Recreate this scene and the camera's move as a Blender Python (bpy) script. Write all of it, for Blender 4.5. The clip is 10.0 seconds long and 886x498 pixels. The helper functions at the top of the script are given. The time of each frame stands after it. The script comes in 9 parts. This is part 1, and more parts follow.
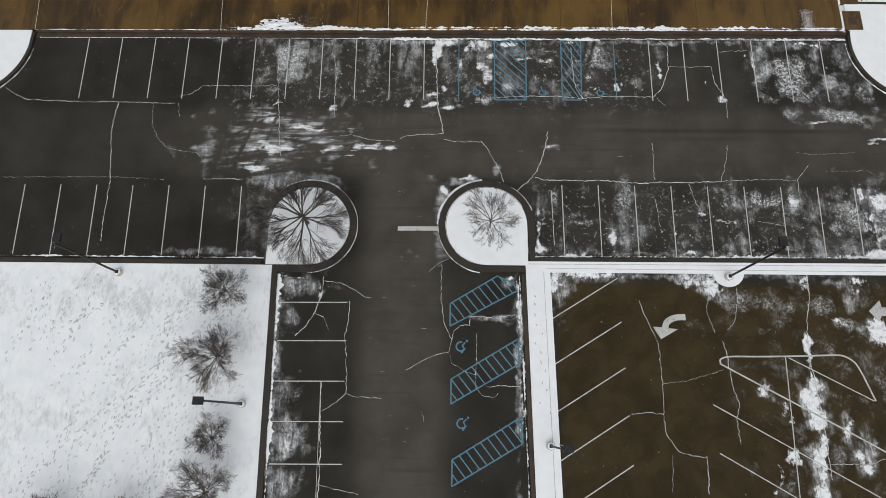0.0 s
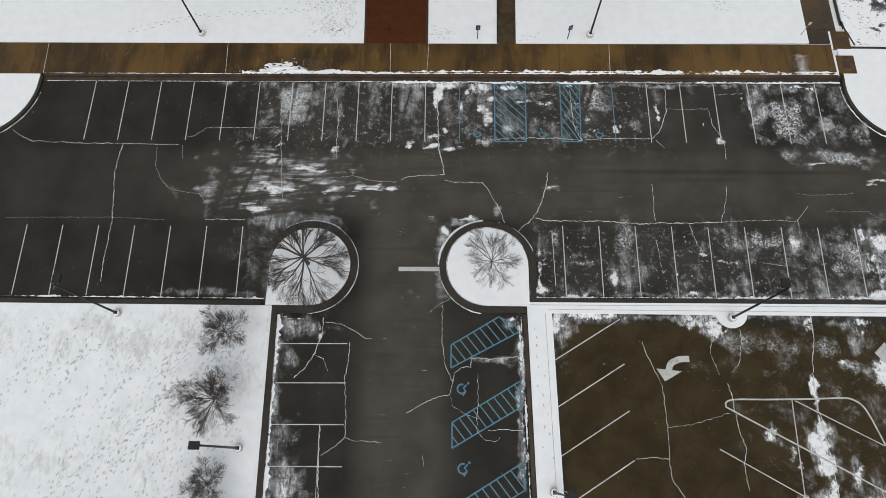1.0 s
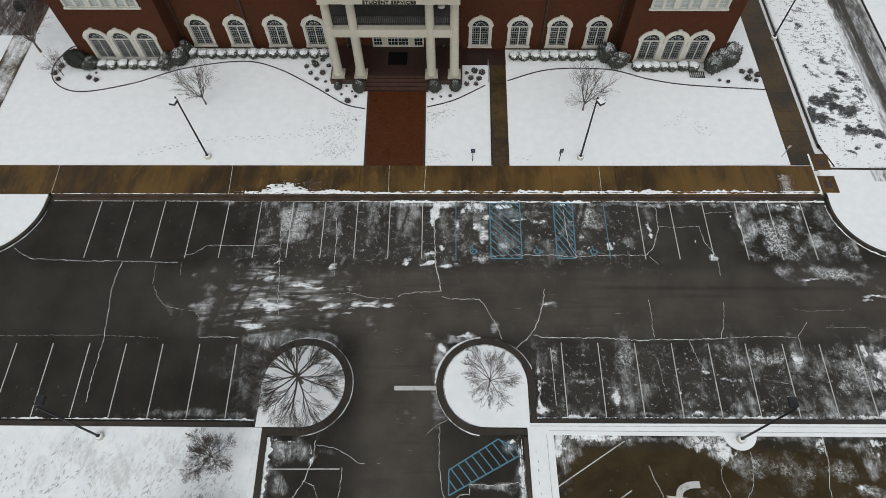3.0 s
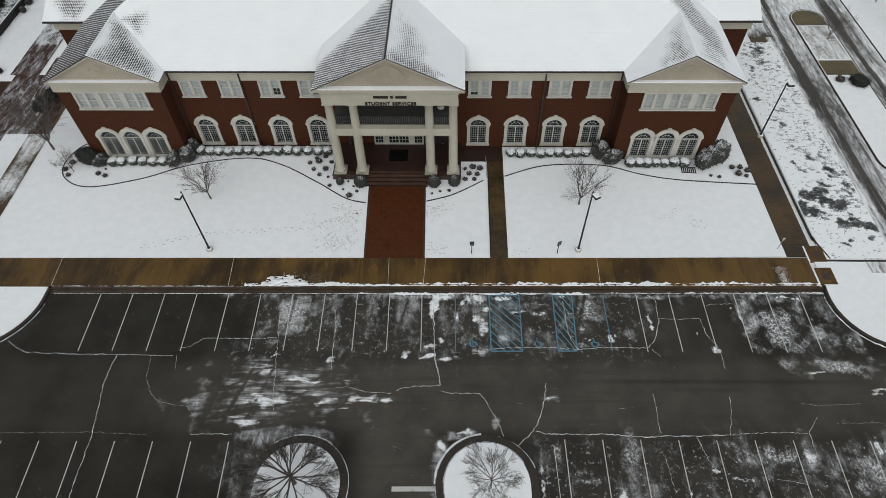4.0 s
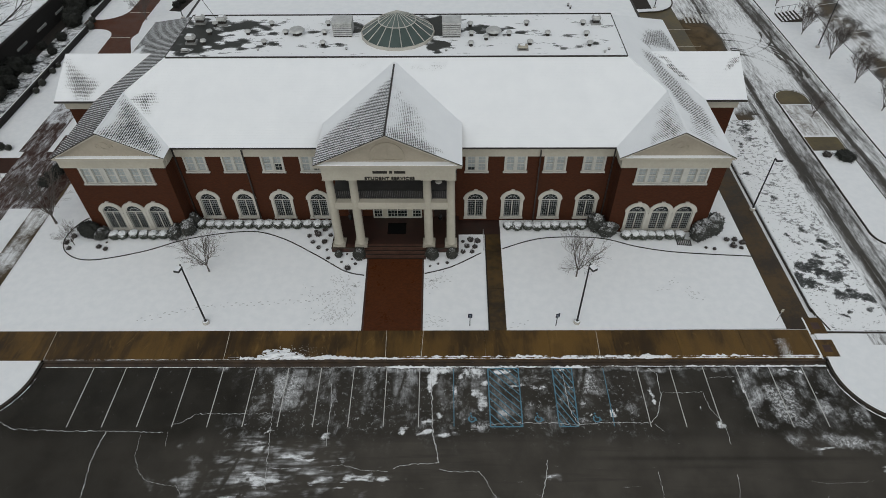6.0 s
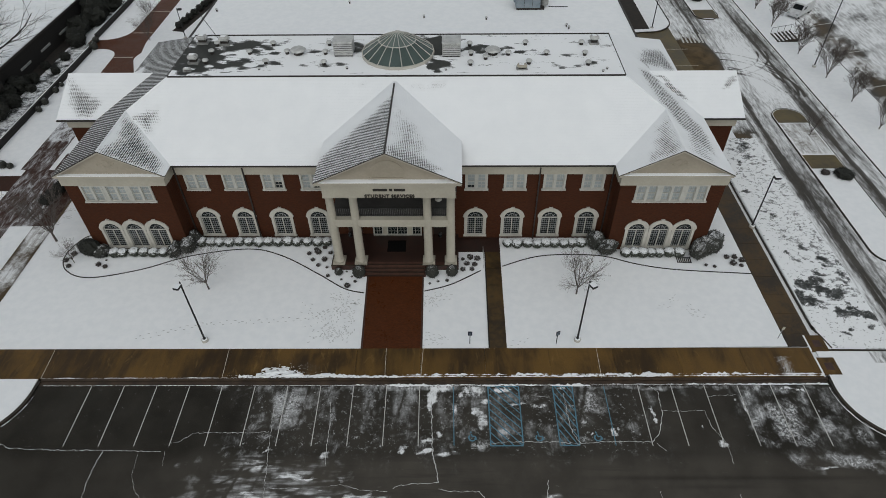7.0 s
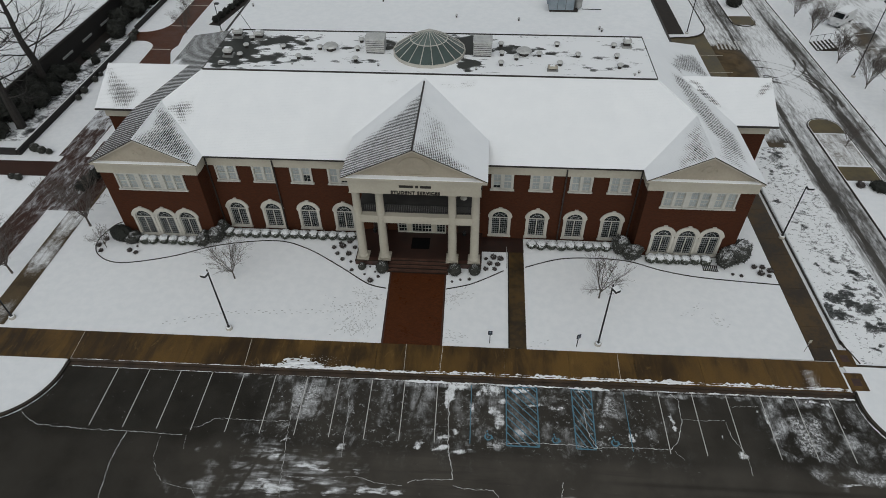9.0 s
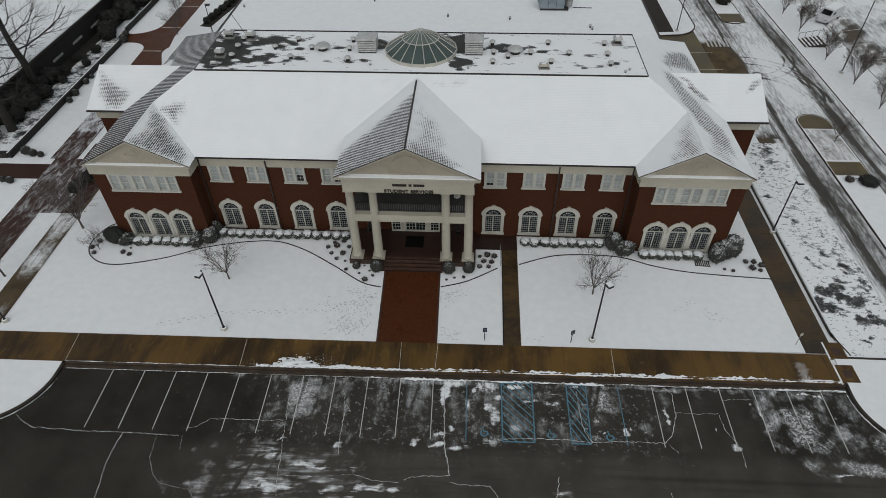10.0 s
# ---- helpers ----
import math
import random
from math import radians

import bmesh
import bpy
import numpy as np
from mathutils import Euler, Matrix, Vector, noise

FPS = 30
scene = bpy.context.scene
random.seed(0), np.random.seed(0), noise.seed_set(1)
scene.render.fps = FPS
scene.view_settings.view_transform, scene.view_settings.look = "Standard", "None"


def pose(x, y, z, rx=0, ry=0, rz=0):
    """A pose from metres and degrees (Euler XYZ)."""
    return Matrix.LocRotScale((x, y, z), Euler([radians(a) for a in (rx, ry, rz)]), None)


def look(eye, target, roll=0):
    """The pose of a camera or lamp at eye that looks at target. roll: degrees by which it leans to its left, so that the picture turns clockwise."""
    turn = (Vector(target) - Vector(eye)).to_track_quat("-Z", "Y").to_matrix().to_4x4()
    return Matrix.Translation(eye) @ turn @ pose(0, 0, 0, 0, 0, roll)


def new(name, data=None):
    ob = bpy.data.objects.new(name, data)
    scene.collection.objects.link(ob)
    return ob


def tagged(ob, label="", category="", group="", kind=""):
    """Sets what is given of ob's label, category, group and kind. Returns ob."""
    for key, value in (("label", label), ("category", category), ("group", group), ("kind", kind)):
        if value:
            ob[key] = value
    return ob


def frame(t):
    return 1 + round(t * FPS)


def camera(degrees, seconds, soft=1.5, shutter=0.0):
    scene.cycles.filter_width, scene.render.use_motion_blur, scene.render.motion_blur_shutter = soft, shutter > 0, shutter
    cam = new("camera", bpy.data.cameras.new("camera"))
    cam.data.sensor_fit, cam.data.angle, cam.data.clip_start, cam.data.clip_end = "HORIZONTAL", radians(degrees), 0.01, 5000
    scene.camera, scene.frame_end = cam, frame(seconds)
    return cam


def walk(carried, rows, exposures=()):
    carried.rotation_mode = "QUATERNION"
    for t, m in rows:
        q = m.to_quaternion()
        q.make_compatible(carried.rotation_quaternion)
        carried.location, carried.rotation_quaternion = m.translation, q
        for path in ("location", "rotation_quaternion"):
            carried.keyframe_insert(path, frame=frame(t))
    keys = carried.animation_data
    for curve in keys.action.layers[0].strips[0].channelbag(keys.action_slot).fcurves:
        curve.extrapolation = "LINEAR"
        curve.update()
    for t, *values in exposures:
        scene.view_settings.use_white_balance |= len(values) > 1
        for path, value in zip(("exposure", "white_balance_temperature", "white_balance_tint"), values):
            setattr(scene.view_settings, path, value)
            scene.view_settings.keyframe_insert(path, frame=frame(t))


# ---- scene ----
from mathutils.geometry import tessellate_polygon

cam = camera(71.6, 10.0, 0.45)
PATH = [
    (0, (4.189, -34.574, 44.189), (4.154, -34.034, 42.264), -3.0),
    (0.5, (4.171, -34.446, 44.167), (4.135, -33.844, 42.261), -2.8),
    (1, (4.159, -34.333, 44.144), (4.121, -33.676, 42.255), -2.6),
    (1.5, (4.171, -34.219, 44.116), (4.135, -33.497, 42.251), -2.3),
    (2, (4.183, -34.111, 44.093), (4.149, -33.319, 42.257), -2.0),
    (2.2, (4.187, -34.082, 44.092), (4.153, -33.25, 42.273), -1.8),
    (3.3, (4.192, -33.987, 44.107), (4.161, -32.927, 42.411), -1.3),
    (3.5, (4.192, -33.974, 44.108), (4.16, -32.864, 42.445), -1.3),
    (4, (4.195, -33.96, 44.117), (4.165, -32.723, 42.546), -1.1),
    (4.5, (4.199, -33.983, 44.13), (4.171, -32.618, 42.668), -1.0),
    (5, (4.207, -34.044, 44.141), (4.18, -32.67, 42.687), -0.9),
    (5.5, (4.219, -34.078, 44.139), (4.194, -32.687, 42.701), -0.9),
    (7, (4.244, -34.122, 44.092), (4.22, -32.666, 42.721), -0.9),
    (7.5, (4.256, -34.187, 44.086), (4.225, -32.725, 42.721), -0.9),
    (8, (4.276, -34.273, 44.08), (4.226, -32.813, 42.714), -0.8),
    (8.5, (4.293, -34.341, 44.063), (4.206, -32.885, 42.696), -0.8),
    (9, (4.301, -34.427, 44.047), (4.199, -32.972, 42.679), -0.8),
    (9.5, (4.306, -34.564, 44.044), (4.221, -33.107, 42.676), -0.8),
    (10, (4.305, -34.731, 44.045), (4.223, -33.274, 42.677), -0.9),
]
walk(cam, [(t, look(eye, target, roll)) for t, eye, target, roll in PATH],
     exposures=[(0.0, 0.44, 6700, 8), (2.0, 0.47, 6700, 7), (3.5, 0.32, 6650, 6), (5.0, 0.06, 6600, 6), (7.0, -0.06, 6600, 6), (10.0, -0.12, 6600, 6)])

# ---- world, sun and exposure ----
world = bpy.data.worlds.new("overcast_sky")
scene.world = world
world.use_nodes = True
wt = world.node_tree
wt.nodes.clear()
sky = wt.nodes.new("ShaderNodeTexSky")
sky.sky_type = "NISHITA"
sky.sun_disc = False
sky.sun_elevation = radians(38)
sky.sun_rotation = radians(165)
grey = wt.nodes.new("ShaderNodeHueSaturation")
grey.inputs["Saturation"].default_value = 0.22
wbg = wt.nodes.new("ShaderNodeBackground")
wbg.inputs["Strength"].default_value = 0.15
wout = wt.nodes.new("ShaderNodeOutputWorld")
wt.links.new(sky.outputs[0], grey.inputs["Color"])
# an overcast sky is brighter overhead than near the horizon
wco = wt.nodes.new("ShaderNodeTexCoord")
wsep = wt.nodes.new("ShaderNodeSeparateXYZ")
wmap = wt.nodes.new("ShaderNodeMapRange")
wmap.inputs["To Min"].default_value, wmap.inputs["To Max"].default_value = 0.55, 1.25
wmul = wt.nodes.new("ShaderNodeVectorMath")
wmul.operation = "SCALE"
wt.links.new(wco.outputs["Generated"], wsep.inputs[0])
wt.links.new(wsep.outputs["Z"], wmap.inputs["Value"])
wt.links.new(grey.outputs[0], wmul.inputs[0])
wt.links.new(wmap.outputs[0], wmul.inputs["Scale"])
wt.links.new(wmul.outputs[0], wbg.inputs["Color"])
wt.links.new(wbg.outputs[0], wout.inputs["Surface"])
sun = new("sun", bpy.data.lights.new("sun", "SUN"))
sun.data.energy = 0.55
sun.data.angle = radians(40)
sun.data.color = (1.0, 0.97, 0.93)
sun.matrix_world = look((-18, -40, 40), (0, 0, 0))


# ---- material tools ----
def mat(name, rough=0.7, metal=0.0, color=(0.5, 0.5, 0.5)):
    m = bpy.data.materials.new(name)
    m.use_nodes = True
    b = m.node_tree.nodes["Principled BSDF"]
    b.inputs["Roughness"].default_value = rough
    b.inputs["Metallic"].default_value = metal
    b.inputs["Base Color"].default_value = (*color, 1)
    return m


class Net:
    """Short hand for wiring the nodes of one material."""

    def __init__(self, m):
        self.t = m.node_tree
        self.b = self.t.nodes["Principled BSDF"]

    def put(self, sock, v):
        if hasattr(v, "is_linked"):
            self.t.links.new(v, sock)
        elif isinstance(v, (tuple, list)) and len(v) == 3 and sock.type == "RGBA":
            sock.default_value = (*v, 1)
        elif sock.type == "RGBA" and not isinstance(v, (tuple, list)):
            sock.default_value = (v, v, v, 1)
        else:
            sock.default_value = v

    def coord(self, which="Object"):
        return self.t.nodes.new("ShaderNodeTexCoord").outputs[which]

    def pos(self):
        return self.t.nodes.new("ShaderNodeNewGeometry").outputs["Position"]

    def stretch(self, v, sx, sy, sz=1.0, rz=0.0):
        n = self.t.nodes.new("ShaderNodeMapping")
        self.put(n.inputs["Vector"], v)
        n.inputs["Scale"].default_value = (sx, sy, sz)
        n.inputs["Rotation"].default_value = (0, 0, radians(rz))
        return n.outputs[0]

    def noise(self, v, scale, detail=4.0, rough=0.55, warp=0.0):
        n = self.t.nodes.new("ShaderNodeTexNoise")
        self.put(n.inputs["Vector"], v)
        n.inputs["Scale"].default_value = scale
        n.inputs["Detail"].default_value = detail
        n.inputs["Roughness"].default_value = rough
        n.inputs["Distortion"].default_value = warp
        return n.outputs["Fac"]

    def math(self, op, a, b=0.0, c=0.0):
        n = self.t.nodes.new("ShaderNodeMath")
        n.operation = op
        for s, v in zip(n.inputs, (a, b, c)):
            self.put(s, v)
        return n.outputs[0]

    def ramp(self, v, lo, hi, out0=0.0, out1=1.0, smooth=True):
        n = self.t.nodes.new("ShaderNodeMapRange")
        n.interpolation_type = "SMOOTHSTEP" if smooth else "LINEAR"
        for k, x in (("Value", v), ("From Min", lo), ("From Max", hi), ("To Min", out0), ("To Max", out1)):
            self.put(n.inputs[k], x)
        return n.outputs[0]

    def mix(self, f, a, b):
        n = self.t.nodes.new("ShaderNodeMix")
        n.data_type = "RGBA"
        self.put(n.inputs[0], f)
        self.put(n.inputs[6], a)
        self.put(n.inputs[7], b)
        return n.outputs[2]

    def attr(self, name):
        n = self.t.nodes.new("ShaderNodeAttribute")
        n.attribute_name = name
        return n.outputs["Fac"]

    def sep(self, v):
        n = self.t.nodes.new("ShaderNodeSeparateXYZ")
        self.put(n.inputs[0], v)
        return n.outputs

    def up(self):
        n = self.t.nodes.new("ShaderNodeNewGeometry")
        return self.sep(n.outputs["Normal"])[2]

    def rand(self):
        return self.t.nodes.new("ShaderNodeObjectInfo").outputs["Random"]

    def bump(self, h, strength=0.4, dist=0.02):
        n = self.t.nodes.new("ShaderNodeBump")
        n.inputs["Strength"].default_value = strength
        n.inputs["Distance"].default_value = dist
        self.put(n.inputs["Height"], h)
        self.t.links.new(n.outputs[0], self.b.inputs["Normal"])

    def out(self, color=None, rough=None):
        if color is not None:
            self.put(self.b.inputs["Base Color"], color)
        if rough is not None:
            self.put(self.b.inputs["Roughness"], rough)




def two_tone(name, a, b, scale, rough=0.7, metal=0.0, fine=30.0, bump=0.3, dist=0.01):
    """A surface that varies at a large and a fine scale between two colours."""
    m = mat(name, rough, metal)
    n = Net(m)
    p = n.pos()
    f = n.math("ADD", n.math("MULTIPLY", n.noise(p, scale, 5), 0.65), n.math("MULTIPLY", n.noise(p, fine, 3), 0.35))
    n.out(n.mix(n.ramp(f, 0.35, 0.65), a, b), n.ramp(f, 0.3, 0.7, rough - 0.08, rough + 0.1))
    n.bump(n.noise(p, fine, 4), bump, dist)
    return m


def snow_material():
    m = mat("snow", 0.85)
    n = Net(m)
    p = n.pos()
    big = n.noise(p, 0.13, 4)
    mid = n.noise(p, 1.3, 5)
    thin = n.ramp(n.math("ADD", n.math("MULTIPLY", big, 0.5), n.math("MULTIPLY", n.noise(p, 6.0, 4), 0.5)), 0.60, 0.72)
    c = n.mix(n.ramp(mid, 0.3, 0.7), (0.785, 0.805, 0.825), (0.83, 0.845, 0.86))
    n.out(n.mix(n.math("MULTIPLY", thin, 0.16), c, (0.52, 0.52, 0.48)), 0.85)
    h = n.math("ADD", n.math("MULTIPLY", n.noise(p, 0.7, 3), 1.0), n.math("MULTIPLY", mid, 0.35))
    n.bump(h, 0.3, 0.09)
    m.node_tree.nodes["Principled BSDF"].inputs["Specular IOR Level"].default_value = 0.2
    return m


def trodden_material():
    m = mat("trodden_snow_lawn", 0.85)
    n = Net(m)
    p = n.pos()
    q = n.stretch(p, 1.0, 0.45, 1.0, -28)
    f = n.math("ADD", n.math("MULTIPLY", n.noise(p, 0.25, 3), 0.5), n.math("MULTIPLY", n.noise(q, 3.2, 6, 0.75), 0.5))
    c = n.mix(n.ramp(n.noise(p, 0.9, 5), 0.3, 0.7), (0.76, 0.785, 0.81), (0.83, 0.845, 0.86))
    n.out(n.mix(n.ramp(f, 0.50, 0.66, 0.0, 0.6), c, (0.46, 0.46, 0.44)), 0.85)
    n.bump(n.noise(q, 2.5, 5, 0.7), 0.6, 0.10)
    return m


def sheet_material(name, worn, base_a, base_b, brown_a, brown_b, rough, across=(1.0, 1.0), along=(1.0, 1.0), heavy=0.80, crisp=0.28, hazy=None):
    """Paved ground: the attribute snow lays broken snow, flow turns its streaks, tint adds a brown wetness."""
    m = mat(name, rough)
    n = Net(m)
    p = n.pos()
    grain = n.noise(p, 14.0, 4)
    wide = n.noise(p, 0.35, 4)
    g = n.math("ADD", n.math("MULTIPLY", grain, 0.4), n.math("MULTIPLY", wide, 0.6))
    dark = n.mix(n.ramp(g, 0.35, 0.65), base_a, base_b)
    brown = n.mix(n.ramp(n.noise(p, 0.5, 5, 0.6, 0.6), 0.35, 0.65), brown_a, brown_b)
    pave = n.mix(n.attr("tint"), dark, brown)
    pave = n.mix(n.math("MULTIPLY", n.attr("lane"), n.ramp(wide, 0.3, 0.7, 0.6, 1.0)), pave, worn)
    snow = n.attr("snow")

    def broken(stretch):
        q = n.stretch(p, *stretch)
        return n.noise(q, 0.8, 4, 0.55, 0.4), n.noise(q, 3.0, 5, 0.7)

    flow = n.attr("flow")
    (a0, a1), (b0, b1) = broken(across), broken(along)
    still = n.math("SUBTRACT", 1.0, flow)
    low = n.math("ADD", n.math("MULTIPLY", a0, still), n.math("MULTIPLY", b0, flow))
    mid = n.math("ADD", n.math("MULTIPLY", a1, still), n.math("MULTIPLY", b1, flow))
    lay = n.math("ADD", n.math("MULTIPLY", low, 0.55), n.math("MULTIPLY", mid, 0.45))
    val = n.math("MULTIPLY", snow, n.math("ADD", 1.0, n.math("MULTIPLY", n.math("SUBTRACT", lay, 0.5), 6.5)))
    thick = n.ramp(val, heavy, heavy + crisp)
    film = n.math("MULTIPLY", n.ramp(n.math("MULTIPLY", snow, n.math("ADD", 0.35, n.math("MULTIPLY", low, 1.3))), 0.28, 0.90), n.ramp(mid, 0.30, 0.72, 0.08, 0.58))
    dots = n.math("MULTIPLY", n.ramp(n.noise(p, 6.5, 4, 0.7), 0.53, 0.60), n.ramp(val, 0.42, 0.80, 0.0, 0.75))
    mask = n.math("MAXIMUM", thick, n.math("MAXIMUM", film, dots))
    if hazy:
        q_fine = n.stretch(p, 1.5, 0.22)
        gain, top, floor = hazy
        patchy = n.math("ADD", n.math("MULTIPLY", low, 1.0 * gain), n.math("MULTIPLY", n.math("SUBTRACT", mid, 0.35), 1.5 * gain))
        haze = n.ramp(n.math("MULTIPLY", snow, n.math("ADD", 0.28 * gain, patchy)), 0.42, 1.20, 0.0, top)
        haze = n.math("MULTIPLY", haze, n.ramp(n.noise(q_fine, 2.2, 6, 0.7), 0.34, 0.62, floor, 1.0))
        drift = n.ramp(n.math("MULTIPLY", snow, n.math("ADD", 0.35, n.math("MULTIPLY", mid, 1.3))), 1.12, 1.5, 0.0, 0.93)
        haze = n.math("MAXIMUM", haze, drift)
        spots = n.math("MULTIPLY", n.ramp(n.noise(p, 6.5, 5, 0.8), 0.54, 0.61), n.ramp(val, 0.40, 1.0, 0.0, 0.72))
        mask = n.math("MAXIMUM", haze, spots)
    n.out(n.mix(mask, pave, (0.83, 0.845, 0.86)), n.mix(mask, n.ramp(wide, 0.35, 0.65, rough - 0.12, rough + 0.1), 0.85))
    n.b.inputs["Specular IOR Level"].default_value = 0.10
    n.bump(n.math("ADD", n.math("MULTIPLY", grain, 0.4), mask), 0.35, 0.02)
    return m


def asphalt_material():
    """Wet asphalt under three kinds of snow: haze is a thin milky film, white lies thick, crumb is broken and grainy."""
    m = mat("wet_asphalt", 0.6)
    n = Net(m)
    p = n.pos()
    grain = n.noise(p, 14.0, 4)
    wide = n.noise(p, 0.35, 4)
    g = n.math("ADD", n.math("MULTIPLY", grain, 0.4), n.math("MULTIPLY", wide, 0.6))
    dark = n.mix(n.ramp(g, 0.35, 0.65), (0.0160, 0.0151, 0.0133), (0.0345, 0.0328, 0.0291))
    brown = n.mix(n.ramp(n.noise(p, 0.5, 5, 0.6, 0.6), 0.35, 0.65), (0.030, 0.0212, 0.0090), (0.047, 0.0335, 0.0145))
    pave = n.mix(n.attr("tint"), dark, brown)
    pave = n.mix(n.math("MULTIPLY", n.attr("lane"), n.ramp(wide, 0.3, 0.7, 0.6, 1.0)), pave, (0.0760, 0.0683, 0.0578))
    # long faint wheel smears in the aisle
    smear = n.ramp(n.noise(n.stretch(p, 0.12, 1.6), 1.0, 4, 0.6), 0.52, 0.72, 0.0, 0.55)
    pave = n.mix(n.math("MULTIPLY", n.attr("lane"), smear), pave, (0.040, 0.036, 0.031))
    soft = n.noise(p, 0.9, 5, 0.6, 0.5)
    lane = n.attr("lane")
    edge = n.math("ADD", n.math("MULTIPLY", n.noise(p, 1.9, 7, 0.66, 0.5), n.math("SUBTRACT", 1.0, lane)), n.math("MULTIPLY", n.noise(n.stretch(p, 0.30, 1.6, 1.0, -3), 1.9, 7, 0.66, 0.4), lane))
    fine = n.noise(n.stretch(p, 1.3, 0.5), 4.6, 7, 0.78)
    swept = n.noise(n.stretch(p, 0.22, 2.0, 1.0, -3), 1.5, 6, 0.7, 0.3)
    tex = n.math("ADD", n.math("MULTIPLY", fine, n.math("SUBTRACT", 1.0, lane)), n.math("MULTIPLY", swept, lane))
    film = n.math("MULTIPLY", n.attr("haze"), n.ramp(n.math("ADD", n.math("MULTIPLY", soft, 0.5), n.math("MULTIPLY", edge, 0.5)), 0.30, 0.66, 0.30, 1.45))
    film = n.math("MULTIPLY", n.ramp(film, 0.15, 1.25, 0.0, 0.78), n.ramp(tex, 0.36, 0.64, 0.22, 1.15))
    # wheels that roll in and out of the stalls leave straight bands
    bands = n.ramp(n.noise(n.stretch(p, 2.0, 0.16), 1.0, 4, 0.6), 0.40, 0.58, 0.40, 1.15)
    film = n.math("MULTIPLY", film, n.math("ADD", lane, n.math("MULTIPLY", bands, n.math("SUBTRACT", 1.0, lane))))
    veil = n.math("MULTIPLY", n.attr("dust"), n.math("MULTIPLY", n.ramp(n.noise(p, 0.45, 7, 0.72, 0.4), 0.51, 0.70, 0.0, 0.46), n.ramp(fine, 0.38, 0.62, 0.25, 1.1)))
    film = n.math("MAXIMUM", film, n.math("MULTIPLY", veil, bands))
    ragged = n.math("ADD", n.math("MULTIPLY", n.math("SUBTRACT", edge, 0.5), 1.9), n.math("MULTIPLY", n.math("SUBTRACT", tex, 0.5), 1.5))
    thick = n.math("MULTIPLY", n.ramp(n.math("ADD", n.attr("white"), ragged), 0.34, 0.82, 0.0, 0.97), n.ramp(n.noise(p, 2.8, 7, 0.76), 0.32, 0.52, 0.50, 1.0))
    cells = n.ramp(n.noise(p, 4.2, 8, 0.82, 0.4), 0.47, 0.57, 0.10, 1.0)
    body = n.ramp(n.math("ADD", n.attr("crumb"), n.math("MULTIPLY", n.math("SUBTRACT", soft, 0.5), 1.3)), 0.20, 0.95, 0.0, 0.80)
    specks = n.math("MULTIPLY", n.ramp(n.noise(p, 2.6, 8, 0.78), 0.56, 0.66), n.ramp(n.math("MULTIPLY", n.attr("dust"), n.math("MULTIPLY", soft, 2.0)), 0.3, 1.0, 0.0, 0.58))
    mask = n.math("MAXIMUM", n.math("MAXIMUM", thick, specks), n.math("MAXIMUM", film, n.math("MULTIPLY", cells, body)))
    n.out(n.mix(mask, pave, (0.83, 0.845, 0.86)), n.mix(mask, n.ramp(wide, 0.35, 0.65, 0.5, 0.7), 0.85))
    n.b.inputs["Specular IOR Level"].default_value = 0.10
    n.bump(n.math("ADD", n.math("MULTIPLY", grain, 0.3), mask), 0.3, 0.02)
    return m


def brick_material(name, c1, c2, mortar, rough, bw=0.22, bh=0.075, snowy=False):
    m = mat(name, rough)
    n = Net(m)
    br = n.t.nodes.new("ShaderNodeTexBrick")
    n.put(br.inputs["Vector"], n.coord("UV"))
    br.inputs["Scale"].default_value = 1.0
    br.inputs["Brick Width"].default_value = bw
    br.inputs["Row Height"].default_value = bh
    br.inputs["Mortar Size"].default_value = 0.008
    n.put(br.inputs["Color1"], c1)
    n.put(br.inputs["Color2"], c2)
    n.put(br.inputs["Mortar"], mortar)
    p = n.pos()
    stain = n.ramp(n.math("ADD", n.math("MULTIPLY", n.noise(p, 0.5, 5, 0.6), 0.6), n.math("MULTIPLY", n.noise(p, 5, 4), 0.4)), 0.32, 0.68)
    c = n.mix(n.math("MULTIPLY", stain, 0.5), br.outputs["Color"], tuple(v * 0.55 for v in c1))
    if snowy:
        ps = n.stretch(p, 1.0, 0.30, 1.0, 0.0)
        val = n.math("MULTIPLY", n.attr("snow"), n.math("ADD", 1.0, n.math("MULTIPLY", n.math("SUBTRACT", n.noise(ps, 1.8, 8, 0.75, 0.6), 0.5), 4.5)))
        mask = n.ramp(val, 0.40, 1.20, 0.0, 0.85)
        n.out(n.mix(mask, c, (0.72, 0.74, 0.77)), n.mix(mask, rough, 0.85))
    else:
        n.out(c, n.ramp(stain, 0.0, 1.0, rough + 0.08, rough - 0.1))
    n.b.inputs["Specular IOR Level"].default_value = 0.12
    n.bump(br.outputs["Fac"], -0.3, 0.01)
    return m


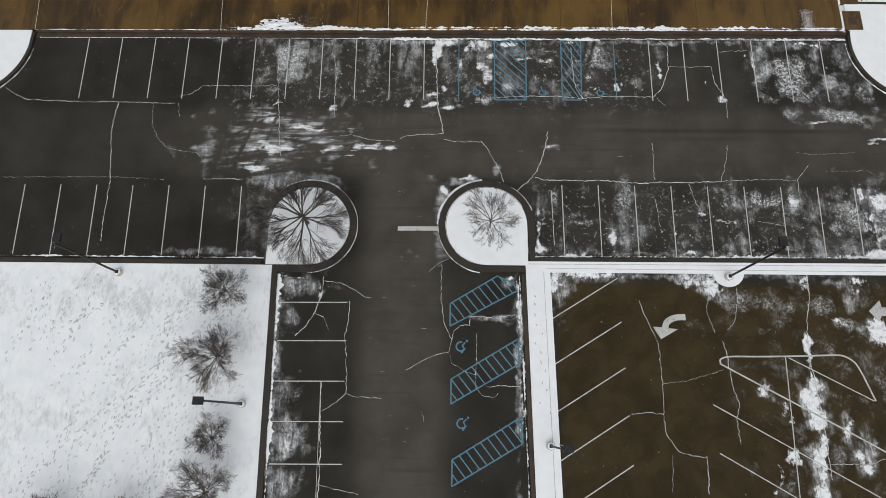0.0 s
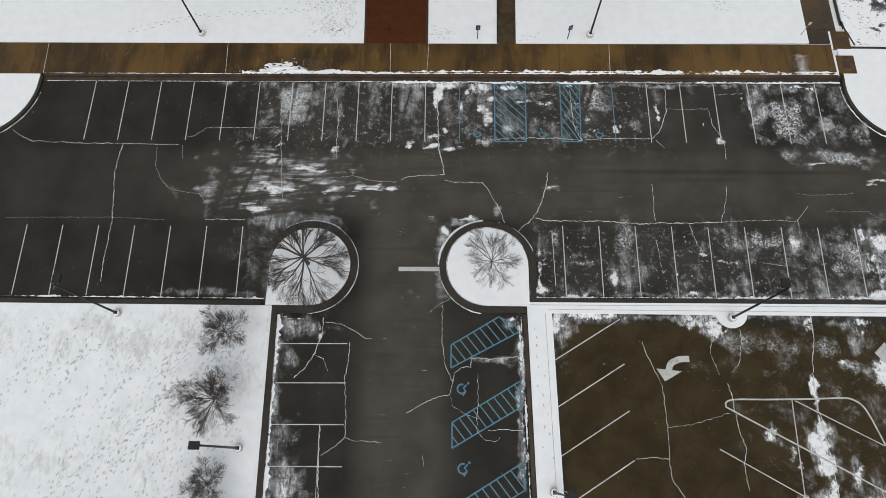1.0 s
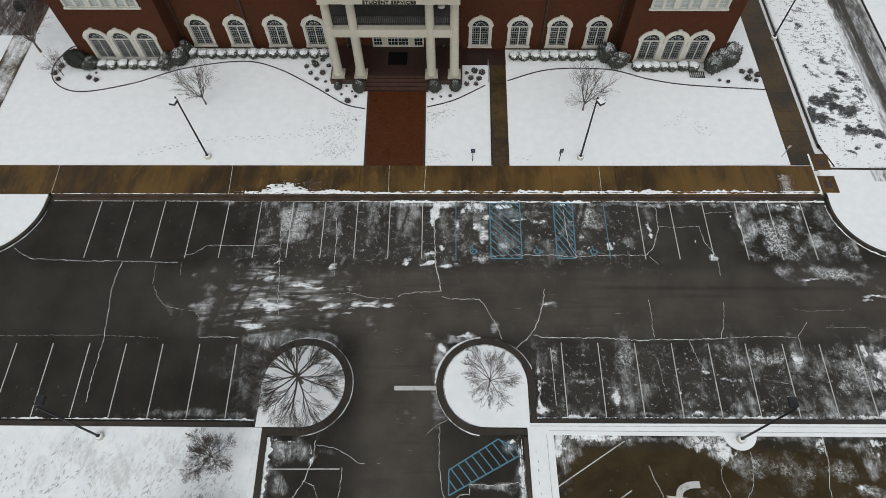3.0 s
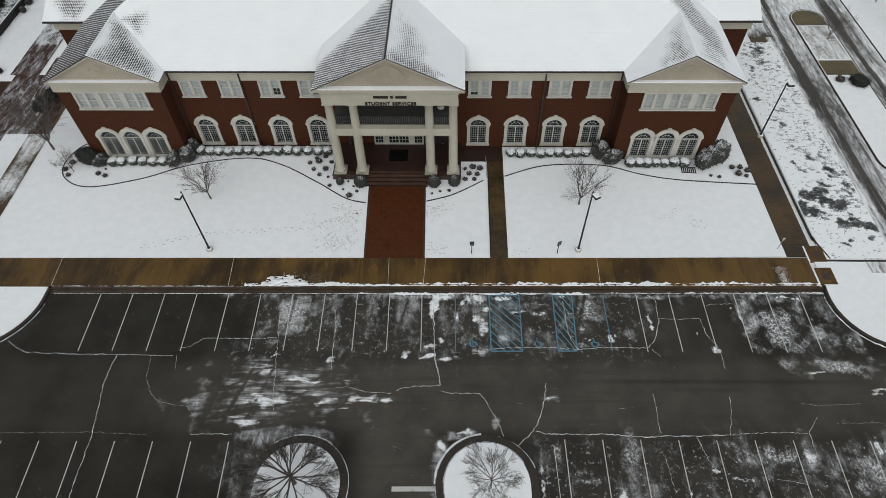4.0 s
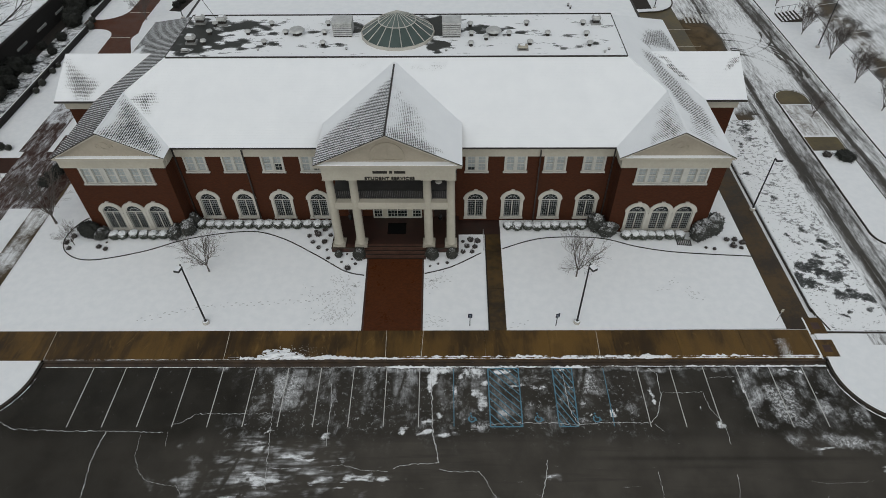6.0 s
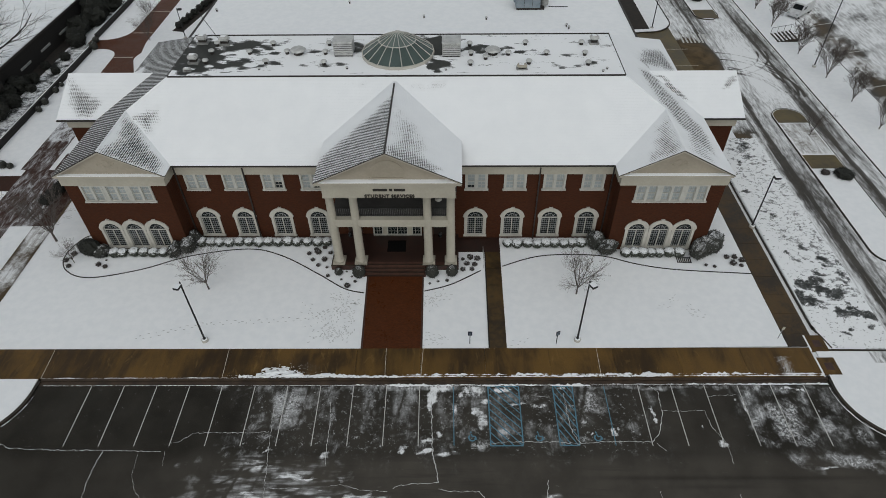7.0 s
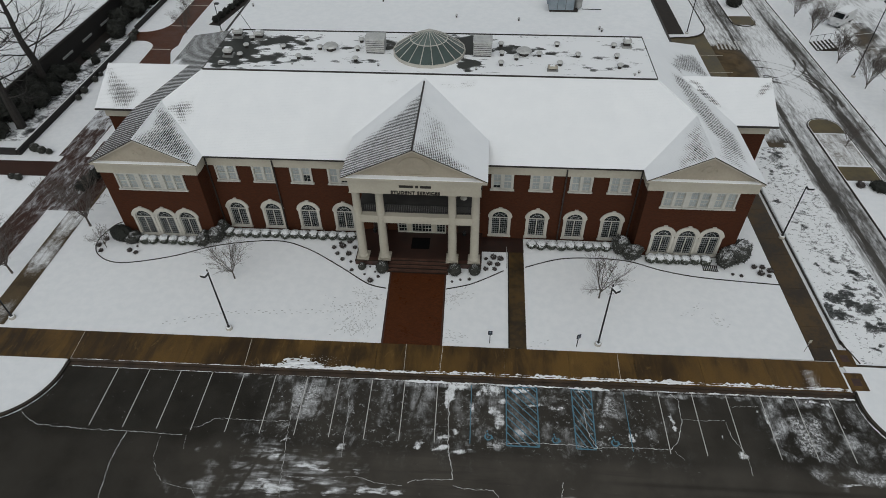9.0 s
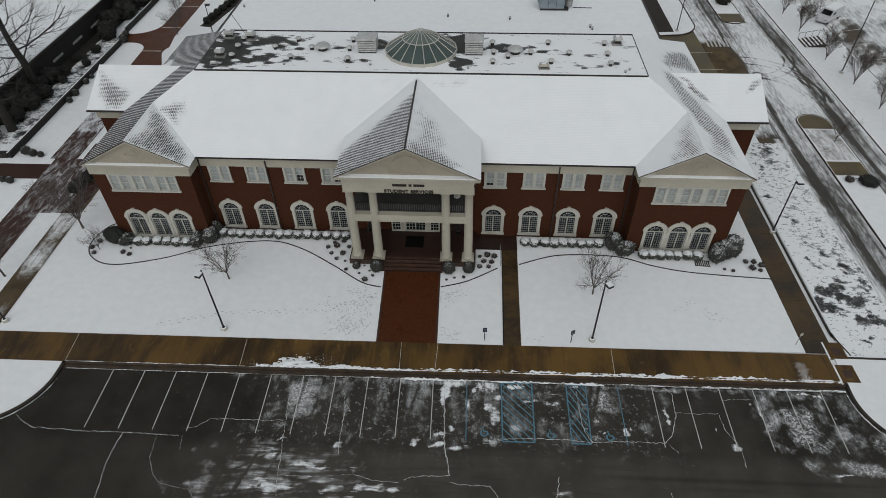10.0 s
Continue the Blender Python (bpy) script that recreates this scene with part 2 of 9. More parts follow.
def roof_material():
    """Grey shingles in courses, under snow where the attribute bare is low."""
    m = mat("snowy_shingles", 0.8)
    n = Net(m)
    uv = n.coord("UV")
    p = n.pos()
    u, v, _ = n.sep(uv)
    wob = n.math("MULTIPLY", n.noise(p, 1.2, 4, 0.7), 0.7)
    lines = n.attr("lines")
    row = n.math("ADD", n.math("DIVIDE", v, n.math("ADD", 0.17, n.math("MULTIPLY", lines, 0.055))), wob)
    step = n.math("FRACT", row)
    tri = n.math("MULTIPLY", n.math("ABSOLUTE", n.math("SUBTRACT", step, 0.5)), 2.0)
    odd = n.math("MULTIPLY", n.math("FLOOR", row), 0.37)
    tab = n.math("FRACT", n.math("ADD", n.math("ADD", n.math("DIVIDE", u, 0.23), odd), n.math("MULTIPLY", n.noise(p, 2.3, 3), 0.8)))
    dots = n.math("MULTIPLY", n.math("ABSOLUTE", n.math("SUBTRACT", tab, 0.5)), 2.0)
    val = n.math("ADD", n.attr("bare"), n.math("MULTIPLY", n.math("SUBTRACT", tri, 0.5), 0.75))
    val = n.math("ADD", val, n.math("MULTIPLY", n.math("SUBTRACT", dots, 0.5), n.math("SUBTRACT", 0.70, n.math("MULTIPLY", lines, 0.60))))
    val = n.math("ADD", val, n.math("MULTIPLY", n.math("SUBTRACT", n.noise(p, 1.6, 7, 0.75), 0.5), n.math("SUBTRACT", 1.0, n.math("MULTIPLY", lines, 0.35))))
    val = n.math("SUBTRACT", val, n.ramp(n.attr("bare"), 0.0, 0.50, 0.70, 0.0))
    bare = n.ramp(val, 0.50, 0.68)
    sh = n.mix(n.noise(p, 7.0, 4), (0.020, 0.020, 0.0195), (0.075, 0.073, 0.069))
    thin = n.ramp(n.math("ADD", n.attr("bare"), n.math("MULTIPLY", n.noise(p, 0.8, 5), 0.5)), 0.35, 0.9, 0.0, 0.28)
    sn = n.mix(n.noise(p, 0.5, 5), (0.74, 0.76, 0.785), (0.83, 0.845, 0.86))
    sn = n.mix(thin, sn, (0.42, 0.42, 0.42))
    n.out(n.mix(bare, sn, sh), n.mix(bare, 0.85, 0.75))
    n.bump(n.math("SUBTRACT", n.math("MULTIPLY", step, 0.4), n.math("MULTIPLY", bare, 1.0)), 0.5, 0.03)
    return m


def pavement_material():
    """Wet brown concrete, streaked across its width where melt water runs to the kerb."""
    m = mat("wet_brown_concrete", 0.5)
    n = Net(m)
    p = n.pos()
    wide = n.noise(p, 0.11, 4, 0.55, 0.4)
    run = n.noise(n.stretch(p, 1.0, 0.22), 0.9, 6, 0.62, 0.5)
    f = n.math("ADD", n.math("MULTIPLY", wide, 0.55), n.math("MULTIPLY", run, 0.45))
    c = n.mix(n.ramp(f, 0.38, 0.62), (0.029, 0.0160, 0.0046), (0.134, 0.0735, 0.0168))
    c = n.mix(n.ramp(n.noise(n.stretch(p, 1.0, 0.3), 1.6, 5, 0.6, 1.0), 0.58, 0.74, 0.0, 0.6), c, (0.205, 0.124, 0.036))
    c = n.mix(n.math("MULTIPLY", n.rand(), 0.22), c, (0.040, 0.0215, 0.0062))
    n.out(n.mix(n.ramp(n.noise(p, 9.0, 5, 0.7), 0.45, 0.75, 0.0, 0.35), c, (0.020, 0.0115, 0.004)), n.ramp(run, 0.3, 0.7, 0.42, 0.62))
    n.b.inputs["Specular IOR Level"].default_value = 0.3
    n.bump(n.noise(p, 9.0, 4), 0.1, 0.01)
    return m


def paint_material(name, color, wear=0.5):
    """Road paint, worn through to the dark asphalt in spots."""
    m = mat(name, 0.6)
    n = Net(m)
    p = n.pos()
    f = n.math("ADD", n.math("MULTIPLY", n.noise(p, 9.0, 5, 0.7), 0.6), n.math("MULTIPLY", n.noise(p, 1.2, 3), 0.4))
    n.out(n.mix(n.ramp(f, wear - 0.12, wear + 0.12), color, (0.05, 0.048, 0.044)), 0.6)
    return m


def shrub_material(name, a, b, snow=0.6, amp=1.5, fine=7.0):
    m = mat(name, 0.85)
    n = Net(m)
    p = n.pos()
    leaf = n.mix(n.noise(p, 9.0, 3), a, b)
    val = n.math("ADD", n.up(), n.math("MULTIPLY", n.math("SUBTRACT", n.noise(p, fine, 5, 0.7), 0.5), amp))
    n.out(n.mix(n.ramp(val, 1.05 - snow, 1.45 - snow), leaf, (0.72, 0.74, 0.76)), 0.85)
    n.bump(n.noise(p, 18.0, 4), 0.8, 0.05)
    return m


M_SNOW = snow_material()
M_TRODDEN = trodden_material()
M_ASPHALT = asphalt_material()
M_ROAD = sheet_material("snowy_road", (0.06, 0.06, 0.058), (0.040, 0.040, 0.039), (0.085, 0.084, 0.081), (0.060, 0.04, 0.018), (0.115, 0.078, 0.038), 0.6, (1.5, 0.40), (0.9, 0.9), 0.70, 0.55, (1.22, 0.95, 0.45))
M_PAVE = pavement_material()
M_PATH = two_tone("wet_dark_brown_concrete", (0.021, 0.0125, 0.0044), (0.074, 0.0425, 0.0120), 0.30, 0.5, fine=3.0, bump=0.15)
M_PATHB = two_tone("wet_mid_brown_concrete", (0.021, 0.0125, 0.0040), (0.080, 0.0455, 0.0110), 0.25, 0.5, fine=2.0, bump=0.12)
M_JOINT = two_tone("joint_snow", (0.30, 0.26, 0.20), (0.62, 0.58, 0.52), 2.0, 0.8)
M_KERB = two_tone("wet_kerb_concrete", (0.0100, 0.0075, 0.0050), (0.036, 0.026, 0.016), 0.8, 0.6, fine=9.0)
M_KERB_BROWN = two_tone("wet_brown_kerb_concrete", (0.020, 0.0120, 0.0060), (0.060, 0.038, 0.022), 0.8, 0.6, fine=9.0)
M_WALL = brick_material("red_brick_wall", (0.069, 0.0216, 0.0092), (0.043, 0.0136, 0.0062), (0.040, 0.0202, 0.0122), 0.8)
M_PAVER = brick_material("wet_brick_paving", (0.100, 0.0310, 0.0108), (0.063, 0.0195, 0.0077), (0.034, 0.016, 0.010), 0.36, 0.2, 0.1)
M_PAVER_SNOW = brick_material("snowy_brick_paving", (0.060, 0.027, 0.018), (0.042, 0.020, 0.014), (0.038, 0.022, 0.017), 0.5, 0.2, 0.1, True)
M_PAVER_WARM = brick_material("wet_orange_brick_paving", (0.105, 0.033, 0.012), (0.076, 0.0235, 0.0092), (0.052, 0.025, 0.015), 0.42, 0.2, 0.1)
M_ROOF = roof_material()
M_CREAM = two_tone("cream_painted_trim", (0.345, 0.322, 0.266), (0.405, 0.379, 0.316), 0.35, 0.6, fine=4.0, bump=0.08)
M_TAN = two_tone("tan_painted_gable", (0.275, 0.243, 0.193), (0.335, 0.298, 0.238), 0.35, 0.65, fine=4.0, bump=0.06)
M_STONE = two_tone("pale_cast_stone", (0.39, 0.375, 0.335), (0.47, 0.452, 0.408), 0.9, 0.65, fine=7.0, bump=0.08)
M_WHITE = two_tone("cream_white_painted_wood", (0.37, 0.365, 0.335), (0.44, 0.435, 0.40), 0.8, 0.5, fine=8.0, bump=0.06)
M_DARK = two_tone("black_iron", (0.012, 0.012, 0.013), (0.03, 0.03, 0.032), 3.0, 0.45, 0.4)
M_GUTTER = two_tone("dark_bronze_gutter", (0.018, 0.015, 0.013), (0.04, 0.034, 0.03), 2.0, 0.5, 0.3)
M_LINE = paint_material("worn_white_road_paint", (0.50, 0.50, 0.48), 0.60)
M_BLUE = paint_material("worn_blue_road_paint", (0.072, 0.190, 0.262), 0.60)
M_BARK = two_tone("bare_bark", (0.035, 0.029, 0.025), (0.085, 0.073, 0.063), 3.0, 0.85, fine=25.0)
M_BARK_DARK = two_tone("black_wet_bark", (0.010, 0.0085, 0.0075), (0.030, 0.026, 0.023), 3.0, 0.85, fine=25.0)
M_BARK_MID = two_tone("brown_grey_bark", (0.055, 0.045, 0.040), (0.12, 0.102, 0.09), 3.0, 0.85, fine=25.0)
M_SHRUB = shrub_material("snow_capped_evergreen", (0.020, 0.026, 0.018), (0.038, 0.042, 0.031), 0.60, 0.75, 6.0)
M_HEDGE = shrub_material("snow_dusted_hedge", (0.014, 0.016, 0.013), (0.038, 0.038, 0.032), 0.28, 1.9, 19.0)
M_PORCHBUSH = shrub_material("dark_clipped_evergreen", (0.012, 0.014, 0.011), (0.040, 0.040, 0.033), 0.16, 1.7, 11.0)
M_DARKBUSH = shrub_material("dark_evergreen", (0.005, 0.0062, 0.0045), (0.019, 0.0205, 0.0155), -0.15)
M_DRY = shrub_material("dry_brown_foliage", (0.022, 0.018, 0.016), (0.06, 0.048, 0.044), 0.12)
# wall shade put into a near-black colour, for walls and path edging
M_SHADE_DARK = two_tone("near_black_wall_shade", (0.006, 0.0052, 0.0047), (0.017, 0.0145, 0.013), 1.0, 0.8)
M_MULCH = two_tone("dark_leaf_mulch", (0.010, 0.008, 0.006), (0.035, 0.027, 0.021), 1.5, 0.9)
M_CRACK = two_tone("snow_filled_crack", (0.36, 0.36, 0.35), (0.68, 0.69, 0.69), 1.2, 0.85, fine=8.0)
# greys that hold the shade in footprints; also the walk's faint edges
M_TRACK = two_tone("trodden_snow_print_shade", (0.36, 0.365, 0.365), (0.60, 0.61, 0.61), 2.0, 0.9)
M_TRACK_FAINT = two_tone("shallow_snow_print_shade", (0.48, 0.49, 0.495), (0.68, 0.69, 0.70), 1.2, 0.9)
M_METAL = two_tone("galvanised_metal", (0.20, 0.203, 0.20), (0.32, 0.325, 0.315), 1.5, 0.5, 0.2)
M_GREYBOX = two_tone("blue_grey_metal", (0.16, 0.20, 0.23), (0.24, 0.28, 0.31), 1.5, 0.5, 0.2)
M_SCRUB = sheet_material("scrub_under_snow", (0.02, 0.022, 0.02), (0.010, 0.012, 0.011), (0.045, 0.048, 0.046), (0.05, 0.05, 0.05), (0.08, 0.08, 0.08), 0.8, (2.2, 3.4), (2.2, 3.4), 0.55, 0.9)
M_MEMBRANE = sheet_material("roof_membrane", (0.05, 0.05, 0.05), (0.034, 0.036, 0.034), (0.06, 0.062, 0.058), (0.05, 0.05, 0.05), (0.08, 0.08, 0.08), 0.6, (0.5, 2.2), (0.5, 2.2), 0.62, 0.22)
M_VENT = two_tone("pale_weathered_metal", (0.34, 0.345, 0.34), (0.52, 0.525, 0.515), 2.0, 0.5, 0.1)
M_STEP = two_tone("wet_brick_step", (0.028, 0.012, 0.009), (0.060, 0.026, 0.018), 2.0, 0.45, fine=14.0)
# brick darkened to hold the porch's shade; also the dark paving beside it
M_PORCH = two_tone("dark_brick_with_porch_shade", (0.016, 0.0070, 0.0050), (0.034, 0.0145, 0.0100), 1.2, 0.5, fine=9.0)
M_RISER = two_tone("wet_brown_tread", (0.050, 0.024, 0.016), (0.090, 0.044, 0.030), 1.6, 0.5, fine=9.0)
M_NOSE = two_tone("dark_wet_nosing", (0.006, 0.0045, 0.0035), (0.014, 0.010, 0.008), 1.6, 0.5)
# near-black brown that puts the shade of recesses into the colour
M_RECESS_SHADE = two_tone("recess_shade_dark", (0.014, 0.012, 0.011), (0.030, 0.026, 0.023), 0.8, 0.7)
M_DOOR = two_tone("dark_stained_door", (0.010, 0.0065, 0.0055), (0.022, 0.013, 0.010), 1.5, 0.45, fine=12.0)
M_MAT = two_tone("black_door_mat", (0.003, 0.003, 0.003), (0.006, 0.006, 0.006), 4.0, 0.95)
M_MAT.node_tree.nodes["Principled BSDF"].inputs["Specular IOR Level"].default_value = 0.05
M_BALUSTER = two_tone("grey_iron_baluster", (0.07, 0.07, 0.072), (0.12, 0.12, 0.122), 3.0, 0.5)
M_SIGN = two_tone("dark_blue_enamel", (0.010, 0.016, 0.035), (0.018, 0.026, 0.052), 3.0, 0.4)
M_YARD = two_tone("wet_olive_concrete", (0.050, 0.037, 0.015), (0.120, 0.090, 0.038), 0.22, 0.5, fine=2.2, bump=0.1)
M_LETTER = mat("dark_bronze_letters", 0.5, 0.3, (0.02, 0.018, 0.015))
M_CARPAINT = two_tone("snow_dusted_white_paint", (0.42, 0.43, 0.44), (0.60, 0.61, 0.62), 2.0, 0.4, 0.1)
M_TYRE = mat("rubber", 0.9, 0.0, (0.015, 0.015, 0.015))


def glass_material(name, tint, rough=0.12):
    m = mat(name, rough, 0.0, tint)
    n = Net(m)
    p = n.pos()
    n.out(n.mix(n.noise(p, 0.8, 3), tint, tuple(v * 1.8 for v in tint)), rough)
    n.b.inputs["Specular IOR Level"].default_value = 0.28
    return m


M_GLASS = glass_material("dark_window_glass", (0.008, 0.0105, 0.0108), 0.08)
M_BLIND = glass_material("window_with_pale_blinds", (0.215, 0.235, 0.238), 0.2)
M_MUNTIN = two_tone("grey_white_glazing_bar", (0.27, 0.28, 0.28), (0.36, 0.37, 0.37), 2.0, 0.5)
M_FLOORGREY = two_tone("grey_balcony_floor", (0.035, 0.034, 0.033), (0.065, 0.063, 0.061), 0.8, 0.7)
M_CAPGLASS = glass_material("pale_green_skylight_glass", (0.085, 0.108, 0.102), 0.25)
M_SKYLIGHT = glass_material("grey_green_skylight_glass", (0.044, 0.060, 0.056), 0.2)


# ---- mesh tools ----
def mesh_of(name, bm, material, smooth=False):
    me = bpy.data.meshes.new(name)
    bmesh.ops.recalc_face_normals(bm, faces=bm.faces)
    uv = bm.loops.layers.uv.verify()
    for f in bm.faces:
        n = f.normal
        for l in f.loops:
            c = l.vert.co
            if abs(n.z) > 0.7:
                l[uv].uv = (c.x, c.y)
            elif abs(n.y) >= abs(n.x):
                l[uv].uv = (c.x, c.z)
            else:
                l[uv].uv = (c.y, c.z)
        f.smooth = smooth
    bm.to_mesh(me)
    bm.free()
    me.materials.append(material)
    return me


def place(name, me, parent=None, m=None, label=""):
    ob = new(name, me)
    ob.parent = parent
    if m is not None:
        ob.matrix_basis = m
    return tagged(ob, label) if label else ob


def part(name, bm, material, parent, label="", smooth=False):
    return place(name, mesh_of(name, bm, material, smooth), parent, None, label)


def thing(name, label, category, group="", at=None):
    ob = new(name)
    if at is not None:
        ob.matrix_basis = at
    return tagged(ob, label, category, group)


def solo(name, bm, material, label, category, group="", kind="", smooth=False):
    ob = place(name, mesh_of(name, bm, material, smooth))
    return tagged(ob, label, category, group, kind)


def box(bm, x0, x1, y0, y1, z0, z1):
    v = [bm.verts.new((x, y, z)) for z in (z0, z1) for x, y in ((x0, y0), (x1, y0), (x1, y1), (x0, y1))]
    for f in ((3, 2, 1, 0), (4, 5, 6, 7), (0, 1, 5, 4), (1, 2, 6, 5), (2, 3, 7, 6), (3, 0, 4, 7)):
        bm.faces.new([v[i] for i in f])
    return bm


def boxes(*rows):
    bm = bmesh.new()
    for r in rows:
        box(bm, *r)
    return bm


def prism(bm, poly, z0, z1):
    """A flat polygon in x, y raised from z0 to z1."""
    low = [bm.verts.new((x, y, z0)) for x, y in poly]
    top = [bm.verts.new((x, y, z1)) for x, y in poly]
    bm.faces.new(low[::-1])
    bm.faces.new(top)
    for i in range(len(poly)):
        j = (i + 1) % len(poly)
        bm.faces.new((low[i], low[j], top[j], top[i]))
    return bm


def upright(bm, poly, y0, y1):
    """A polygon in x, z made thick from y0 to y1."""
    a = [bm.verts.new((x, y0, z)) for x, z in poly]
    b = [bm.verts.new((x, y1, z)) for x, z in poly]
    bm.faces.new(a)
    bm.faces.new(b[::-1])
    for i in range(len(poly)):
        j = (i + 1) % len(poly)
        bm.faces.new((a[j], a[i], b[i], b[j]))
    return bm


def rim(bm, outer, inner, y0, y1):
    """The open strip between two outlines in x, z of equal count, made thick from y0 to y1."""
    q = [[bm.verts.new((x, y, z)) for x, z in line] for y in (y0, y1) for line in (outer, inner)]
    k = len(outer)
    for i in range(k - 1):
        bm.faces.new((q[0][i], q[0][i + 1], q[1][i + 1], q[1][i]))
        bm.faces.new((q[2][i + 1], q[2][i], q[3][i], q[3][i + 1]))
        bm.faces.new((q[0][i + 1], q[0][i], q[2][i], q[2][i + 1]))
        bm.faces.new((q[1][i], q[1][i + 1], q[3][i + 1], q[3][i]))
    for i in (0, k - 1):
        bm.faces.new((q[0][i], q[1][i], q[3][i], q[2][i]))
    return bm


def pierced(bm, outer, holes, y0, y1):
    """A wall in x, z with openings cut right through it."""
    loops = [outer] + holes
    flat = [p for l in loops for p in l]
    tris = tessellate_polygon([[Vector((x, z, 0)) for x, z in l] for l in loops])
    a = [bm.verts.new((x, y0, z)) for x, z in flat]
    b = [bm.verts.new((x, y1, z)) for x, z in flat]
    for t in tris:
        bm.faces.new([a[i] for i in t])
        bm.faces.new([b[i] for i in t[::-1]])
    k = 0
    for l in loops:
        for i in range(len(l)):
            j = (i + 1) % len(l)
            bm.faces.new((a[k + i], a[k + j], b[k + j], b[k + i]))
        k += len(l)
    return bm


def lathe(bm, profile, seg=16, cx=0.0, cy=0.0):
    rings = []
    for r, z in profile:
        rings.append([bm.verts.new((cx + r * math.cos(2 * math.pi * i / seg), cy + r * math.sin(2 * math.pi * i / seg), z)) for i in range(seg)])
    for a, b in zip(rings, rings[1:]):
        for i in range(seg):
            j = (i + 1) % seg
            bm.faces.new((a[i], a[j], b[j], b[i]))
    bm.faces.new(rings[0][::-1])
    bm.faces.new(rings[-1])
    return bm


def rod(bm, a, b, r0, r1=None, seg=6):
    a, b = Vector(a), Vector(b)
    r1 = r0 if r1 is None else r1
    d = (b - a).normalized()
    s = d.cross(Vector((0, 0, 1)) if abs(d.z) < 0.9 else Vector((1, 0, 0))).normalized()
    t = d.cross(s)
    ra = [bm.verts.new(a + (s * math.cos(k) + t * math.sin(k)) * r0) for k in (2 * math.pi * i / seg for i in range(seg))]
    rb = [bm.verts.new(b + (s * math.cos(k) + t * math.sin(k)) * r1) for k in (2 * math.pi * i / seg for i in range(seg))]
    for i in range(seg):
        j = (i + 1) % seg
        bm.faces.new((ra[i], ra[j], rb[j], rb[i]))
    bm.faces.new(ra[::-1])
    bm.faces.new(rb)
    return bm


def arc(cx, cy, r, a0, a1, n=16):
    return [(cx + r * math.cos(radians(a0 + (a1 - a0) * i / n)), cy + r * math.sin(radians(a0 + (a1 - a0) * i / n))) for i in range(n + 1)]


def ribbon(bm, line, w0, w1, z0, z1, closed=False):
    """A band along a line in x, y, reaching w0 to its right and w1 to its left."""
    k = len(line)
    cols = []
    for i in range(k):
        a = Vector(line[(i - 1) % k] if closed or i else line[0])
        b = Vector(line[(i + 1) % k] if closed or i < k - 1 else line[-1])
        d = (b - a).normalized()
        n = Vector((-d.y, d.x))
        p = Vector(line[i])
        r, l = p - n * w0, p + n * w1
        cols.append([bm.verts.new((q.x, q.y, z)) for q, z in ((r, z0), (l, z0), (l, z1), (r, z1))])
    last = k if closed else k - 1
    for i in range(last):
        a, b = cols[i], cols[(i + 1) % k]
        for j in range(4):
            bm.faces.new((a[j], b[j], b[(j + 1) % 4], a[(j + 1) % 4]))
    if not closed:
        bm.faces.new(cols[0][::-1])
        bm.faces.new(cols[-1])
    return bm


def smooth_line(pts, n=8):
    """A rounded line through a few points."""
    out = []
    for i in range(len(pts) - 1):
        p0, p1, p2, p3 = (Vector(pts[max(0, min(len(pts) - 1, i + k))]) for k in (-1, 0, 1, 2))
        for s in range(n):
            t = s / n
            out.append(tuple(0.5 * ((2 * p1) + (p2 - p0) * t + (2 * p0 - 5 * p1 + 4 * p2 - p3) * t * t + (3 * p1 - p0 - 3 * p2 + p3) * t ** 3)))
    return out + [tuple(pts[-1])]


def sheet(name, x0, x1, y0, y1, step, z, material, snow, tint=None, flow=None, lane=None, fine=None, more=None):
    """A fine grid on the ground that carries how snowy and how brown it is at each point."""
    xs = np.linspace(x0, x1, int(round((x1 - x0) / step)) + 1)
    ys = np.linspace(y0, y1, int(round((y1 - y0) / step)) + 1)
    if fine:
        fx0, fx1, fy0, fy1, d = fine
        xs = np.concatenate([xs[xs < fx0 - d], np.arange(fx0, fx1, d), xs[xs > fx1 + d]])
        ys = np.concatenate([ys[ys < fy0 - d], np.arange(fy0, fy1, d), ys[ys > fy1 + d]])
    nx, ny = len(xs), len(ys)
    X, Y = np.meshgrid(xs, ys)
    co = np.stack([X.ravel(), Y.ravel(), np.full(X.size, z)], 1)
    i = (np.arange(ny - 1)[:, None] * nx + np.arange(nx - 1)[None, :]).ravel()
    quads = np.stack([i, i + 1, i + nx + 1, i + nx], 1)
    me = bpy.data.meshes.new(name)
    me.from_pydata(co.tolist(), [], quads.tolist())
    for key, fn in (("snow", snow), ("tint", tint), ("flow", flow), ("lane", lane), *(more or {}).items()):
        at = me.attributes.new(key, "FLOAT", "POINT")
        val = fn(X, Y) if fn else np.zeros_like(X)
        at.data.foreach_set("value", np.asarray(val, dtype=np.float32).ravel())
    uv = me.uv_layers.new(name="UVMap")
    loops = np.empty(len(me.loops), dtype=np.int32)
    me.loops.foreach_get("vertex_index", loops)
    uv.data.foreach_set("uv", co[loops][:, :2].astype(np.float32).ravel())
    me.materials.append(material)
    return new(name, me)


